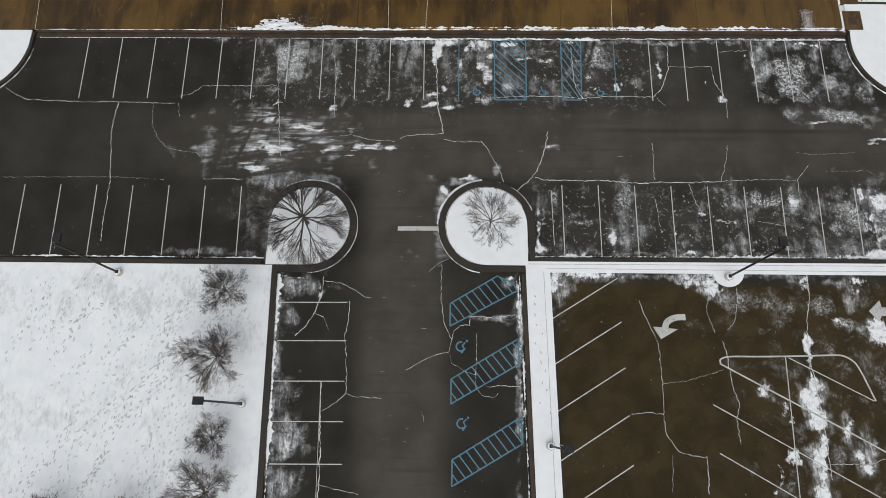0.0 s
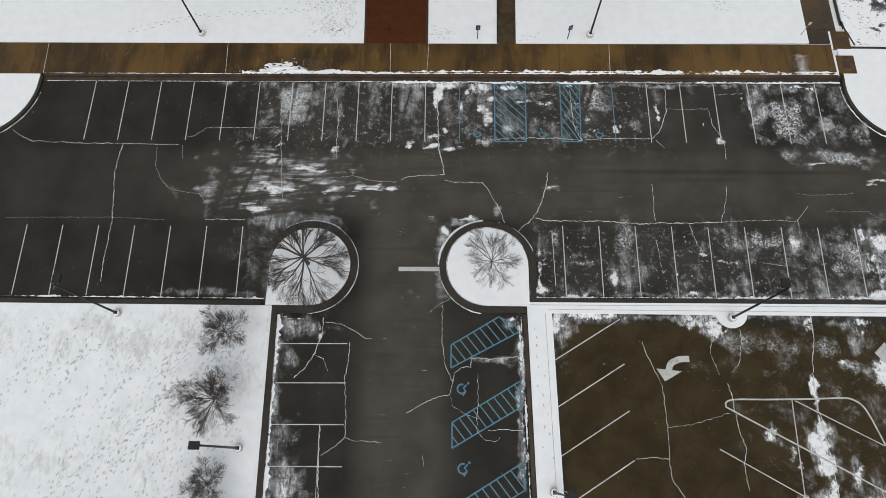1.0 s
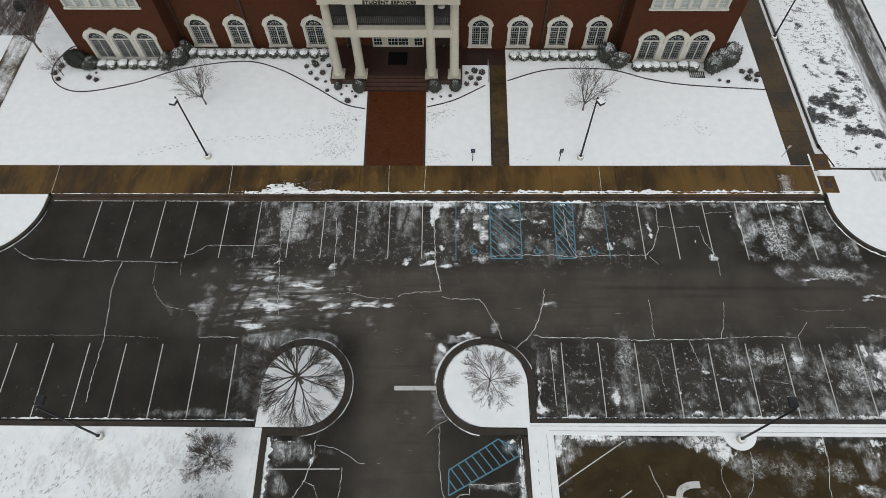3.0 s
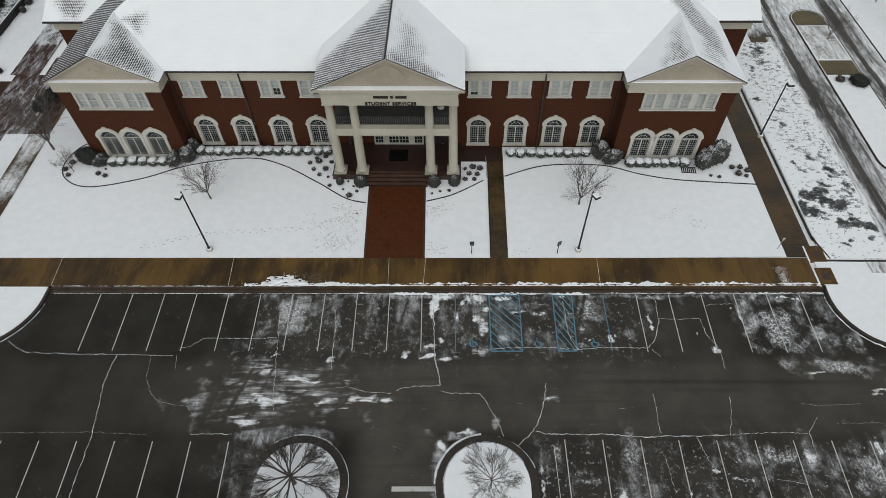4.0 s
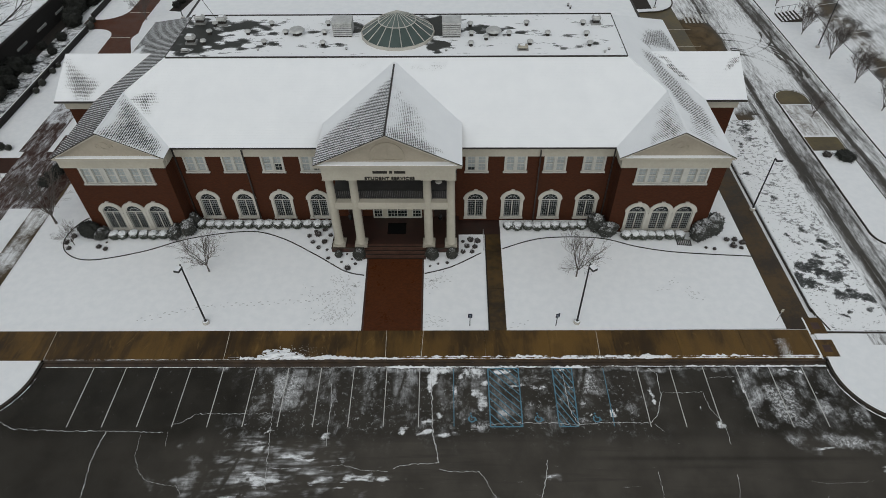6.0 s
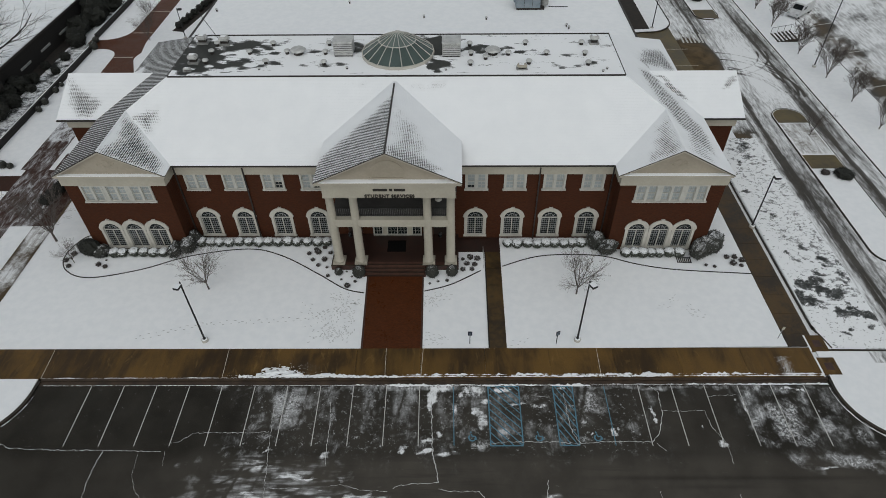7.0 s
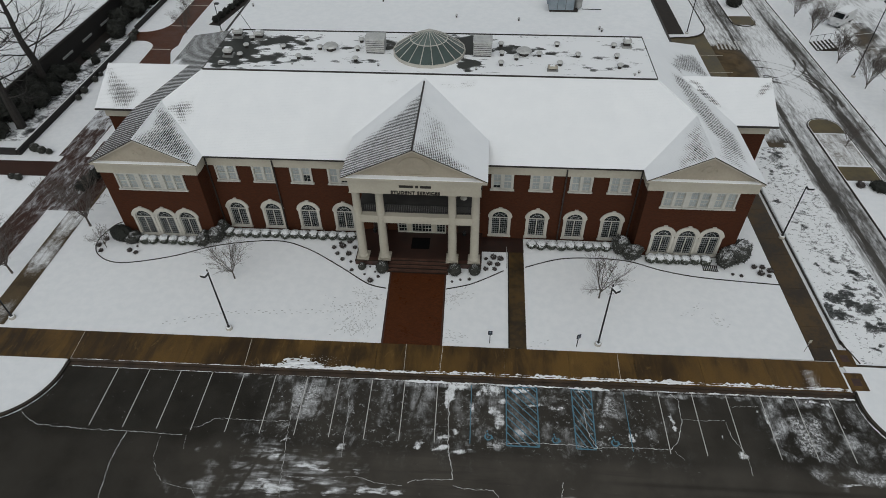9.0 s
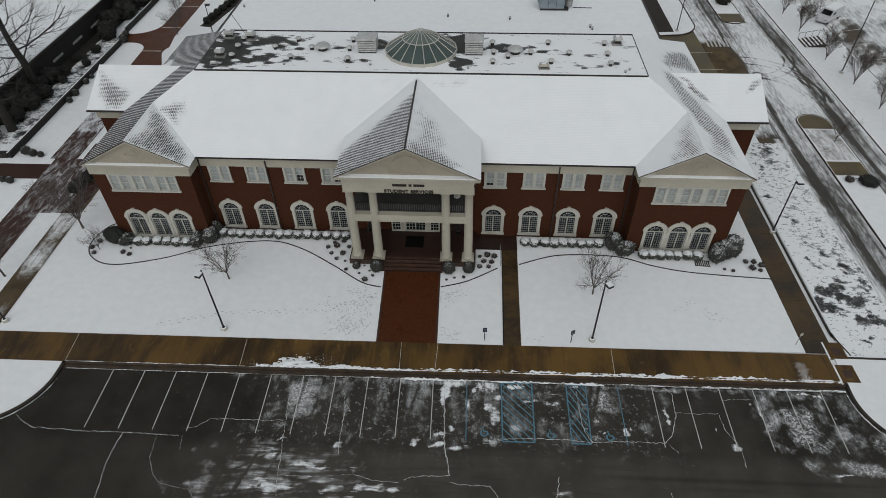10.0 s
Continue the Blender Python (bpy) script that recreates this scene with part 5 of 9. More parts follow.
CRACKS_B = [
    ([(-5.8, -5.7), (-5.5, -7.9), (-5.5, -10.0), (-5.4, -11.4)], 0.035),
    ([(2.5, -4.1), (2.7, -7.8), (2.8, -10.3), (3.3, -12.7)], 0.07),
    ([(3.3, -12.7), (0.5, -12.9), (-0.1, -13.2)], 0.05),
    ([(-4.9, -13.0), (-3.9, -12.9), (-2.3, -13.3), (-0.5, -13.4)], 0.03),
    ([(3.3, -13.2), (4.2, -13.4), (6.3, -13.4), (6.9, -14.3), (7.6, -15.6), (8.0, -16.8)], 0.045),
    ([(11.5, -12.5), (11.3, -13.7), (10.8, -15.3), (10.2, -16.4), (9.0, -17.5)], 0.05),
    ([(10.4, -16.4), (11.2, -16.6), (15.6, -16.6), (18.5, -16.8), (19.7, -16.7), (22.3, -16.7), (24.3, -16.6)], 0.055),
    ([(24.3, -16.6), (25.8, -16.5), (28.4, -16.4), (30.3, -16.5)], 0.03),
    ([(30.4, -17.4), (30.4, -16.4), (31.4, -15.2)], 0.025),
]
CRACKS_C = [
    ([(19.6, -13.4), (19.6, -14.9), (19.5, -16.2), (19.6, -16.5)], 0.03),
    ([(25.4, -13.6), (25.0, -15.5), (24.6, -16.6)], 0.03),
    ([(5.8, -10.0), (7.4, -9.6), (8.8, -9.4), (12.5, -9.4), (14.3, -9.6), (16.2, -9.4), (20.0, -9.4), (20.7, -8.7), (21.4, -6.9), (21.5, -4.8), (20.9, -4.3)], 0.045),
    ([(21.4, -6.6), (22.7, -6.7), (24.9, -6.6)], 0.03),
    ([(20.3, -9.5), (20.9, -10.2)], 0.025),
    ([(24.9, -6.7), (25.0, -8.1), (25.7, -9.5), (25.7, -11.2)], 0.035),
    ([(13.6, -4.9), (13.7, -7.4), (13.9, -8.7), (14.4, -9.6)], 0.05),
    ([(22.1, -16.8), (22.4, -18.0), (22.9, -19.2)], 0.035),
    ([(25.5, -5.3), (27.9, -5.1)], 0.025),
    ([(19.5, -18.1), (19.6, -19.9), (19.7, -20.3)], 0.025),
]
CRACKS_D = [
    ([(27.0, -19.8), (28.3, -20.0), (29.0, -20.2)], 0.025),
    ([(30.6, -14.1), (31.7, -14.3), (34.1, -14.2), (35.1, -14.1)], 0.009),
    ([(32.7, -15.7), (35.8, -15.6), (36.3, -15.9), (37.2, -16.4)], 0.012),
    ([(-5.4, -24.4), (-5.4, -25.4), (-5.8, -26.8), (-6.4, -28.0), (-7.2, -28.8)], 0.06),
    ([(-5.9, -27.1), (-5.2, -27.4), (-4.8, -28.3)], 0.025),
    ([(-5.3, -24.7), (-4.0, -24.9), (-3.0, -25.4), (-2.3, -25.9), (-1.8, -25.9)], 0.03),
    ([(-3.4, -26.2), (-3.4, -27.7), (-3.6, -28.8), (-3.4, -30.2), (-3.3, -31.6), (-3.3, -32.8)], 0.035),
    ([(-3.3, -32.8), (-2.7, -33.0), (-0.8, -33.1)], 0.03),
    ([(-3.3, -32.8), (-3.9, -33.4), (-4.9, -34.0)], 0.035),
]
CRACKS_E = [
    ([(-5.1, -32.0), (-5.0, -34.0), (-4.9, -36.0), (-4.8, -38.1), (-4.8, -39.7)], 0.06),
    ([(-4.8, -38.8), (-3.7, -39.1), (-2.1, -39.4)], 0.035),
    ([(3.3, -23.4), (3.3, -25.9), (3.5, -27.6), (4.1, -29.0), (3.9, -29.8), (2.7, -30.1), (1.6, -30.7), (0.9, -31.1)], 0.035),
    ([(4.1, -29.0), (4.2, -28.3), (4.7, -27.9), (5.4, -27.9), (5.4, -27.2), (6.8, -27.3), (8.8, -27.1)], 0.04),
    ([(3.9, -29.8), (4.1, -30.6), (5.2, -31.2), (5.9, -31.4)], 0.018),
    ([(5.9, -28.4), (5.9, -30.1), (5.8, -32.2), (6.3, -32.8), (7.1, -32.9), (7.4, -32.6)], 0.025),
    ([(6.6, -32.2), (7.4, -32.1), (9.0, -32.2)], 0.035),
    ([(3.8, -22.9), (2.8, -23.5), (2.4, -23.9)], 0.02),
]
CRACKS_F = [
    ([(2.1, -33.9), (2.2, -34.6)], 0.02),
    ([(17.7, -25.9), (17.9, -26.7), (18.2, -27.4), (18.8, -28.9), (18.9, -30.5), (18.9, -32.2), (18.8, -33.9), (18.9, -35.2), (19.6, -36.3), (20.5, -36.6), (21.5, -36.7)], 0.035),
    ([(18.8, -33.9), (17.8, -33.8), (16.6, -33.9)], 0.035),
    ([(21.5, -36.6), (21.5, -37.7), (21.4, -39.0)], 0.045),
    ([(19.2, -36.6), (19.1, -38.0), (19.0, -38.9)], 0.02),
    ([(22.8, -25.1), (22.5, -26.7), (22.9, -28.2)], 0.025),
    ([(24.8, -24.9), (24.8, -25.9), (24.4, -27.4), (23.8, -28.0)], 0.025),
    ([(23.4, -28.8), (23.6, -29.7), (23.7, -31.2), (23.8, -32.1), (24.1, -33.1), (23.8, -34.2), (23.9, -35.8)], 0.04),
    ([(19.0, -31.8), (20.7, -31.6), (22.2, -31.1), (23.3, -30.8)], 0.018),
]
CRACKS_G = [
    ([(30.0, -23.7), (30.0, -25.6), (29.6, -27.1), (29.4, -28.6), (29.4, -29.9), (29.5, -31.3), (29.6, -32.5), (29.7, -34.9), (29.7, -36.7), (29.7, -38.0)], 0.06),
    ([(29.6, -37.0), (30.8, -37.0), (32.7, -36.9), (33.5, -36.6)], 0.03),
]
for i, (pts, w) in enumerate(CRACKS_A + CRACKS_B + CRACKS_C + CRACKS_D + CRACKS_E + CRACKS_F + CRACKS_G):
    crack(pts, w, i)


# ---- the building ----
CX = -1.3
MAIN_Y, WING_Y, EAVE, FLAT = 14.4, 12.6, 9.9, 14.6
FRONT_S, SIDE_S = 0.527, 0.522
# the building stands half a degree askew to the pavement
TURN = pose(-1.3, 14.4, 0) @ pose(0, 0, 0, 0, 0, -0.45) @ pose(1.3, -14.4, 0)
hall = thing("campus_building", "two-storey red brick college building with cream trim and snow-covered roofs", "building", at=TURN)


def both(fn):
    """Builds a piece on either side of the building's middle."""
    for s in (-1, 1):
        fn(s)


def span(s, a, b):
    """Two distances from the middle on side s, as an ordered pair of x."""
    return (CX - b, CX - a) if s < 0 else (CX + a, CX + b)


# walls: main front, wings, cross wings, rear block
ARCH_W, ARCH_H = 0.86, 2.32
WIN_X = (8.13, 11.93, 15.78, 19.55)
WING_WIN = (-2.34, 0.0, 2.34)


def arch_hole(x, z):
    return [(x + a, z + b) for a, b in [(ARCH_W, 0.0), (ARCH_W, ARCH_H)] + [(ARCH_W * math.cos(radians(10 * i)), ARCH_H + ARCH_W * math.sin(radians(10 * i))) for i in range(1, 18)] + [(-ARCH_W, ARCH_H), (-ARCH_W, 0.0)]]


def sash_hole(x, z):
    return [(x + a, z + b) for a, b in ((0.92, 0.0), (0.92, 1.80), (-0.92, 1.80), (-0.92, 0.0))]


holes = [fn(CX + s * d, z) for d in WIN_X for s in (-1, 1) for fn, z in ((arch_hole, 0.60), (sash_hole, 6.68))]
bm = pierced(bmesh.new(), [(CX - 21.8, -0.1), (CX + 21.8, -0.1), (CX + 21.8, 8.5), (CX - 21.8, 8.5)], holes, MAIN_Y, MAIN_Y + 0.35)
part("wall", bm, M_WALL, hall, "dark red brick front wall")
# dark sheet behind the openings stands in for the unlit rooms
part("shade_backing", boxes((CX - 21.7, CX + 21.7, MAIN_Y + 0.36, MAIN_Y + 0.5, -0.1, 8.5)), M_RECESS_SHADE, hall)


def wing_walls(s):
    a, b = span(s, 21.75, 31.6)
    wc = CX + s * 26.68
    cut = [fn(wc + d + o, z) for d in WING_WIN for fn, z, o in ((arch_hole, 0.50, 0.0), (sash_hole, 6.60, 0.0))]
    part("wall", pierced(bmesh.new(), [(a, -0.1), (b, -0.1), (b, 8.5), (a, 8.5)], cut, WING_Y, WING_Y + 0.35), M_WALL, hall)
    # the wing's openings get the same dark unlit-room sheet
    part("shade_backing", boxes((a + 0.4, b - 0.4, WING_Y + 0.36, WING_Y + 0.5, -0.1, 8.5)), M_RECESS_SHADE, hall)
    c, d = span(s, 31.25, 31.6)
    part("wall", boxes((c, d, WING_Y + 0.35, 40.3, -0.1, 9.6)), M_WALL, hall)
    c, d = span(s, 21.75, 22.1)
    part("wall", boxes((c, d, WING_Y + 0.35, MAIN_Y, -0.1, 8.5)), M_WALL, hall)
    c, d = span(s, 31.6, 35.6)
    part("wall", boxes((c, d, 23.0, 23.35, -0.1, 8.5)), M_WALL, hall)
    part("wall", boxes((c, d, 31.6, 31.95, -0.1, 8.5)), M_WALL, hall)
    e = CX + s * 35.6
    part("wall", upright(bmesh.new(), [(23.35, -0.1), (31.6, -0.1), (31.6, 9.7), (27.4, 12.2), (23.35, 9.7)], 0, 0.3), M_WALL, hall).matrix_basis = Matrix(((0, -s, 0, e), (1, 0, 0, 0), (0, 0, 1, 0), (0, 0, 0, 1)))
    a, b = span(s, 21.6, 31.75)
    part("frieze", boxes((a, b, WING_Y - 0.12, WING_Y + 0.45, 8.5, 9.62)), M_CREAM, hall)
    c, d = span(s, 21.55, 22.15)
    part("frieze", boxes((c, d, WING_Y + 0.45, MAIN_Y, 8.5, 9.62)), M_CREAM, hall)
    c, d = span(s, 31.62, 35.8)
    part("frieze", boxes((c, d, 22.85, 23.4, 8.5, 9.62)), M_CREAM, hall)


both(wing_walls)
part("wall", boxes((CX - 31.2, CX + 31.2, 39.95, 40.3, -0.1, 9.6)), M_WALL, hall)
part("frieze", boxes((CX - 21.5, CX - 6.3, MAIN_Y - 0.12, MAIN_Y + 0.3, 8.5, 9.62)), M_CREAM, hall, "cream painted frieze band")
part("frieze", boxes((CX + 6.3, CX + 21.5, MAIN_Y - 0.12, MAIN_Y + 0.3, 8.5, 9.62)), M_CREAM, hall)
# rear block with its flat snowy roof
bm = boxes((CX - 27.7, CX + 28.7, 40.4, 40.75, -0.1, 10.0), (CX - 27.7, CX - 27.35, 40.75, 84, -0.1, 10.0), (CX + 28.35, CX + 28.7, 40.75, 84, -0.1, 10.0), (CX - 27.7, CX + 28.7, 84, 84.3, -0.1, 10.0))
part("rear_wall", bm, M_WALL, hall)
part("rear_roof", boxes((CX - 27.75, CX + 28.75, 40.35, 84.4, 10.0, 10.28)), M_SNOW, hall, "flat rear roof under even snow")
part("parapet", boxes((CX - 28.0, CX - 27.75, 40.35, 84.4, 9.9, 10.36)), M_GUTTER, hall)
part("parapet", boxes((CX + 28.75, CX + 29.0, 40.35, 84.4, 9.9, 10.36)), M_GUTTER, hall)


# roof planes
def roof_plane(name, pts, eave_dir, bare, lines=0.0, parent=hall, thick=0.09, step=0.4, label="", turn=0.0, size=1.0):
    """A roof slope cut into a fine net that carries how bare of snow it is."""
    pts = [Vector(p) for p in pts]
    bm = bmesh.new()
    top = bm.faces.new([bm.verts.new(p) for p in pts])
    bm.normal_update()
    if top.normal.z < 0:
        bmesh.ops.reverse_faces(bm, faces=[top])
        bm.normal_update()
    n = top.normal.copy()
    u = Vector(eave_dir).normalized()
    v = n.cross(u).normalized()
    if v.z < 0:
        v = -v
    for ax in (u, v):
        d = [p.dot(ax) for p in pts]
        k = int((max(d) - min(d)) / step)
        for i in range(1, k + 1):
            c = ax * (min(d) + i * step)
            bmesh.ops.bisect_plane(bm, geom=bm.verts[:] + bm.edges[:] + bm.faces[:], plane_co=c, plane_no=ax)
    uv = bm.loops.layers.uv.verify()
    lb = bm.verts.layers.float.new("bare")
    ll = bm.verts.layers.float.new("lines")
    for w in bm.verts:
        w[lb] = bare(w.co.x, w.co.y, w.co.z)
        w[ll] = lines
    for f in bm.faces:
        f.smooth = True
        for l in f.loops:
            a, b = l.vert.co.dot(u) / size, l.vert.co.dot(v) / size
            l[uv].uv = (a * math.cos(turn) - b * math.sin(turn), a * math.sin(turn) + b * math.cos(turn))
    me = bpy.data.meshes.new(name)
    bm.to_mesh(me)
    bm.free()
    me.materials.append(M_ROOF)
    ob = place(name, me, parent, None, label)
    # the boards under the slope
    bm = bmesh.new()
    lo = [bm.verts.new(p - n * 0.03) for p in pts]
    hi = [bm.verts.new(p - n * thick) for p in pts]
    bm.faces.new(lo)
    bm.faces.new(hi[::-1])
    for i in range(len(pts)):
        j = (i + 1) % len(pts)
        bm.faces.new((lo[j], lo[i], hi[i], hi[j]))
    part("roof_edge", bm, M_GUTTER, ob)
    return ob


def fade(v, lo, hi):
    t = min(1.0, max(0.0, (v - lo) / (hi - lo)))
    return t * t * (3 - 2 * t)


def patch(x, y, poly, soft, ragged=0.5):
    """How far a plan point lies inside a thawed patch, 0 to 1, with an uneven soft edge."""
    x += ragged * noise.noise(Vector((x * 0.9, y * 0.9, 3.1)))
    y += ragged * noise.noise(Vector((x * 0.9, y * 0.9, 8.7)))
    inside, near = False, 1e9
    for (ax, ay), (bx, by) in zip(poly, poly[1:] + poly[:1]):
        if (ay > y) != (by > y) and x < ax + (y - ay) / (by - ay) * (bx - ax):
            inside = not inside
        k = ((x - ax) * (bx - ax) + (y - ay) * (by - ay)) / ((bx - ax) ** 2 + (by - ay) ** 2)
        k = min(1.0, max(0.0, k))
        near = min(near, math.hypot(x - ax - k * (bx - ax), y - ay - k * (by - ay)))
    return fade(near if inside else -near, -soft, soft)


def g(x, y, cx, cy, a, b):
    return math.exp(-(((x - cx) / a) ** 2 + ((y - cy) / b) ** 2))


WX = 26.55
WH = 5.36
WZ = EAVE + SIDE_S * WH
ridge_y = 13.8 + (WZ - EAVE) / FRONT_S
SX = WX + WH
fx = 23.0
fz = EAVE + SIDE_S * (SX - fx)
FLAT = fz
fy = 13.8 + (FLAT - EAVE) / FRONT_S
by = 40.8 - (FLAT - EAVE) / FRONT_S

# main front slope, between the wing ridges
in_x = WX - WH
roof_plane("roof_slope", [(CX - in_x, 13.8, EAVE), (CX + in_x, 13.8, EAVE), (CX + WX, ridge_y, WZ), (CX + fx, fy, FLAT), (CX - fx, fy, FLAT), (CX - WX, ridge_y, WZ)], (1, 0, 0),
           lambda x, y, z: max(0.62 * patch(x, y, [(-27.2, 18.3), (-26.0, 19.3), (-24.6, 19.4), (-24.6, 18.2), (-25.0, 16.7), (-25.9, 17.4)], 1.1),
                                0.30 * patch(x, y, [(-6.4, 22.2), (-3.4, 22.3), (-3.6, 21.5), (-5.7, 21.4)], 0.5), 0.34 * patch(x, y, [(-0.9, 22.0), (3.8, 22.2), (3.8, 21.3), (0.5, 20.9)], 0.6)), 0.0, label="broad front roof slope under smooth snow")


def side_roofs(s):
    def X(d):
        return CX + s * d
    west = s < 0
    # inner slope of the wing gable
    if west:
        bare_in = lambda x, y, z: 0.66 * patch(x, y, [(-27.9, 19.0), (-26.9, 18.1), (-23.3, 13.9), (-22.8, 12.0), (-28.0, 12.0), (-27.2, 14.2), (-27.4, 16.4)], 1.1, 0.4)
    else:
        bare_in = lambda x, y, z: 0.56 * patch(x, y, [(25.2, 18.4), (25.3, 12.0), (22.4, 12.0), (23.2, 14.5), (24.2, 17.4)], 1.5)
    roof_plane("roof_slope", [(X(in_x), 12.1, EAVE), (X(WX), 12.1, WZ), (X(WX), ridge_y, WZ), (X(in_x), 13.8, EAVE)], (0, 1, 0), bare_in, 0.15, turn=0.0 if west else 0.3, label="inner wing roof slope with shingles showing through snow")
    # outer slope, running along the whole side to the back hip
    if west:
        bare_out = lambda x, y, z: 0.74 + 0.08 * fade(20.0 - y, 0.0, 8.0) - 0.6 * patch(x, y, [(-33.7, 33.0), (-31.4, 32.4), (-31.0, 30.2), (-33.7, 27.4)], 0.5)
    else:
        bare_out = lambda x, y, z: max(0.52 * patch(x, y, [(23.7, 27.0), (25.9, 27.3), (28.2, 22.3), (29.9, 18.0), (29.6, 14.2), (27.6, 14.4), (25.7, 17.8), (24.3, 23.0)], 1.1),
                                       0.42 * patch(x, y, [(26.4, 17.4), (29.8, 17.6), (28.7, 11.4), (25.4, 12.3)], 1.2), 0.60 * patch(x, y, [(26.3, 33.5), (29.7, 37.0), (30.2, 31.3), (27.5, 30.2), (25.4, 28.0), (24.6, 29.5)], 1.0))
    roof_plane("roof_slope", [(X(SX), 12.1, EAVE), (X(SX), 40.8, EAVE), (X(fx), by, FLAT), (X(fx), fy, FLAT), (X(WX), ridge_y, WZ), (X(WX), 12.1, WZ)], (0, 1, 0), bare_out, 1.0 if west else 0.7, turn=0.855 if west else 1.35, size=1.0 if west else 1.6, label="long side roof slope with courses of grey shingles" if west else "long side roof slope streaked with thin snow")
    # cross gable
    ry, rz = 27.4, EAVE + 0.53 * 5.0
    xi = WX + WH - (rz - EAVE) / SIDE_S
    if west:
        bare_c = lambda x, y, z: 0.64 * patch(x, y, [(-37.8, 27.5), (-35.9, 25.8), (-33.0, 24.0), (-33.6, 22.3), (-35.3, 22.3), (-36.6, 24.2)], 1.3, 0.45)
    else:
        bare_c = lambda x, y, z: max(0.60 * patch(x, y, [(34.9, 27.2), (34.6, 26.0), (32.9, 25.0), (33.5, 26.3)], 0.4), 0.60 * patch(x, y, [(26.0, 27.2), (27.9, 25.9), (29.6, 23.8), (27.5, 24.8)], 0.25))
    roof_plane("roof_slope", [(X(36.2), 22.1, EAVE), (X(36.2), ry, rz), (X(xi), ry, rz), (X(SX), 22.1, EAVE)], (1, 0, 0), bare_c, 0.0, label="snowy front slope of the side gable")
    roof_plane("roof_slope", [(X(36.2), 32.4, EAVE), (X(36.2), ry, rz), (X(xi), ry, rz), (X(SX), 32.4, EAVE)], (1, 0, 0), lambda x, y, z: 0.1, 0.0)
    # gutters and cornices
    a, b = span(s, 31.7, 36.2)
    part("gutter", boxes((a, b, 21.96, 22.12, EAVE - 0.16, EAVE - 0.04)), M_GUTTER, hall)
    part("cornice", boxes((a, b, 22.12, 22.86, 9.62, 9.78)), M_CREAM, hall)


both(side_roofs)
roof_plane("roof_slope", [(CX - SX, 40.8, EAVE), (CX + SX, 40.8, EAVE), (CX + fx, by, FLAT), (CX - fx, by, FLAT)], (1, 0, 0), lambda x, y, z: 0.1, 0.0)
part("gutter", boxes((CX - in_x, CX - 6.7, 13.70, 13.82, EAVE - 0.13, EAVE - 0.05)), M_GUTTER, hall, "dark gutter along the eaves")
part("gutter", boxes((CX + 6.7, CX + in_x, 13.70, 13.82, EAVE - 0.13, EAVE - 0.05)), M_GUTTER, hall)
part("cornice", boxes((CX - in_x + 0.5, CX - 6.4, 13.82, 14.35, 9.62, 9.76)), M_CREAM, hall)
part("cornice", boxes((CX + 6.4, CX + in_x - 0.5, 13.82, 14.35, 9.62, 9.76)), M_CREAM, hall)
for d in (-21.3, -14.6, 14.25, 21.3):
    bm = boxes((CX + d - 0.06, CX + d + 0.06, MAIN_Y - 0.24, MAIN_Y - 0.13, 0.0, 9.66))
    part("downspout", bm, M_GUTTER, hall, "dark metal downspout")
for d, z in ((-1, 1), (1, 1)):
    bm = bmesh.new()
    rod(bm, (CX + d * WX, 12.1, WZ + 0.03), (CX + d * WX, ridge_y, WZ + 0.03), 0.07)
    rod(bm, (CX + d * WX, ridge_y, WZ + 0.03), (CX + d * fx, fy, FLAT + 0.02), 0.06)
    part("ridge_cap", bm, M_SNOW, hall)


# pediments
def pediment(cx, y, half, base, slope, face_y, label, ornament):
    """A cream gable face with its raking cornice and the ledge under it."""
    top = base + slope * half
    face = part("pediment", upright(bmesh.new(), [(cx - half + 0.5, base), (cx + half - 0.5, base), (cx, top - 0.5 * slope)], face_y, face_y + 0.3), M_TAN, hall, label)
    for d in (-1, 1):
        poly = [(cx, top - 0.05), (cx + d * half, base - 0.05), (cx + d * half, base - 0.21), (cx, top - 0.27)]
        part("raking_cornice", upright(bmesh.new(), poly if d > 0 else poly[::-1], y + 0.02, face_y), M_CREAM, face)
        edge = [(cx, top - 0.005), (cx + d * half, base - 0.005), (cx + d * half, base - 0.05), (cx, top - 0.05)]
        part("drip_edge", upright(bmesh.new(), edge if d > 0 else edge[::-1], y - 0.03, y + 0.3), M_GUTTER, face)
    part("ledge", boxes((cx - half + 0.1, cx + half - 0.1, y + 0.05, face_y, base - 0.28, base - 0.06)), M_CREAM, face)
    part("ledge_snow", boxes((cx - half + 0.45, cx + half - 0.45, y + 0.07, face_y, base - 0.06, base + 0.015)), M_SNOW, face, "strip of snow lying on the ledge")
    bm = bmesh.new()
    ornament(bm, cx, base, face_y)
    part("ornament", bm, M_TAN, face)


def scroll(bm, cx, base, y):
    rim(bm, [(cx + a, base + 1.15 + b) for a, b in arc(0, 0, 0.42, 0, 360, 16)], [(cx + a, base + 1.15 + b) for a, b in arc(0, 0, 0.28, 0, 360, 16)], y - 0.05, y)
    for d in (-1, 1):
        rim(bm, [(cx + d * 0.62 + a, base + 1.1 + b) for a, b in arc(0, 0, 0.24, 0, 360, 12)], [(cx + d * 0.62 + a, base + 1.1 + b) for a, b in arc(0, 0, 0.14, 0, 360, 12)], y - 0.05, y)


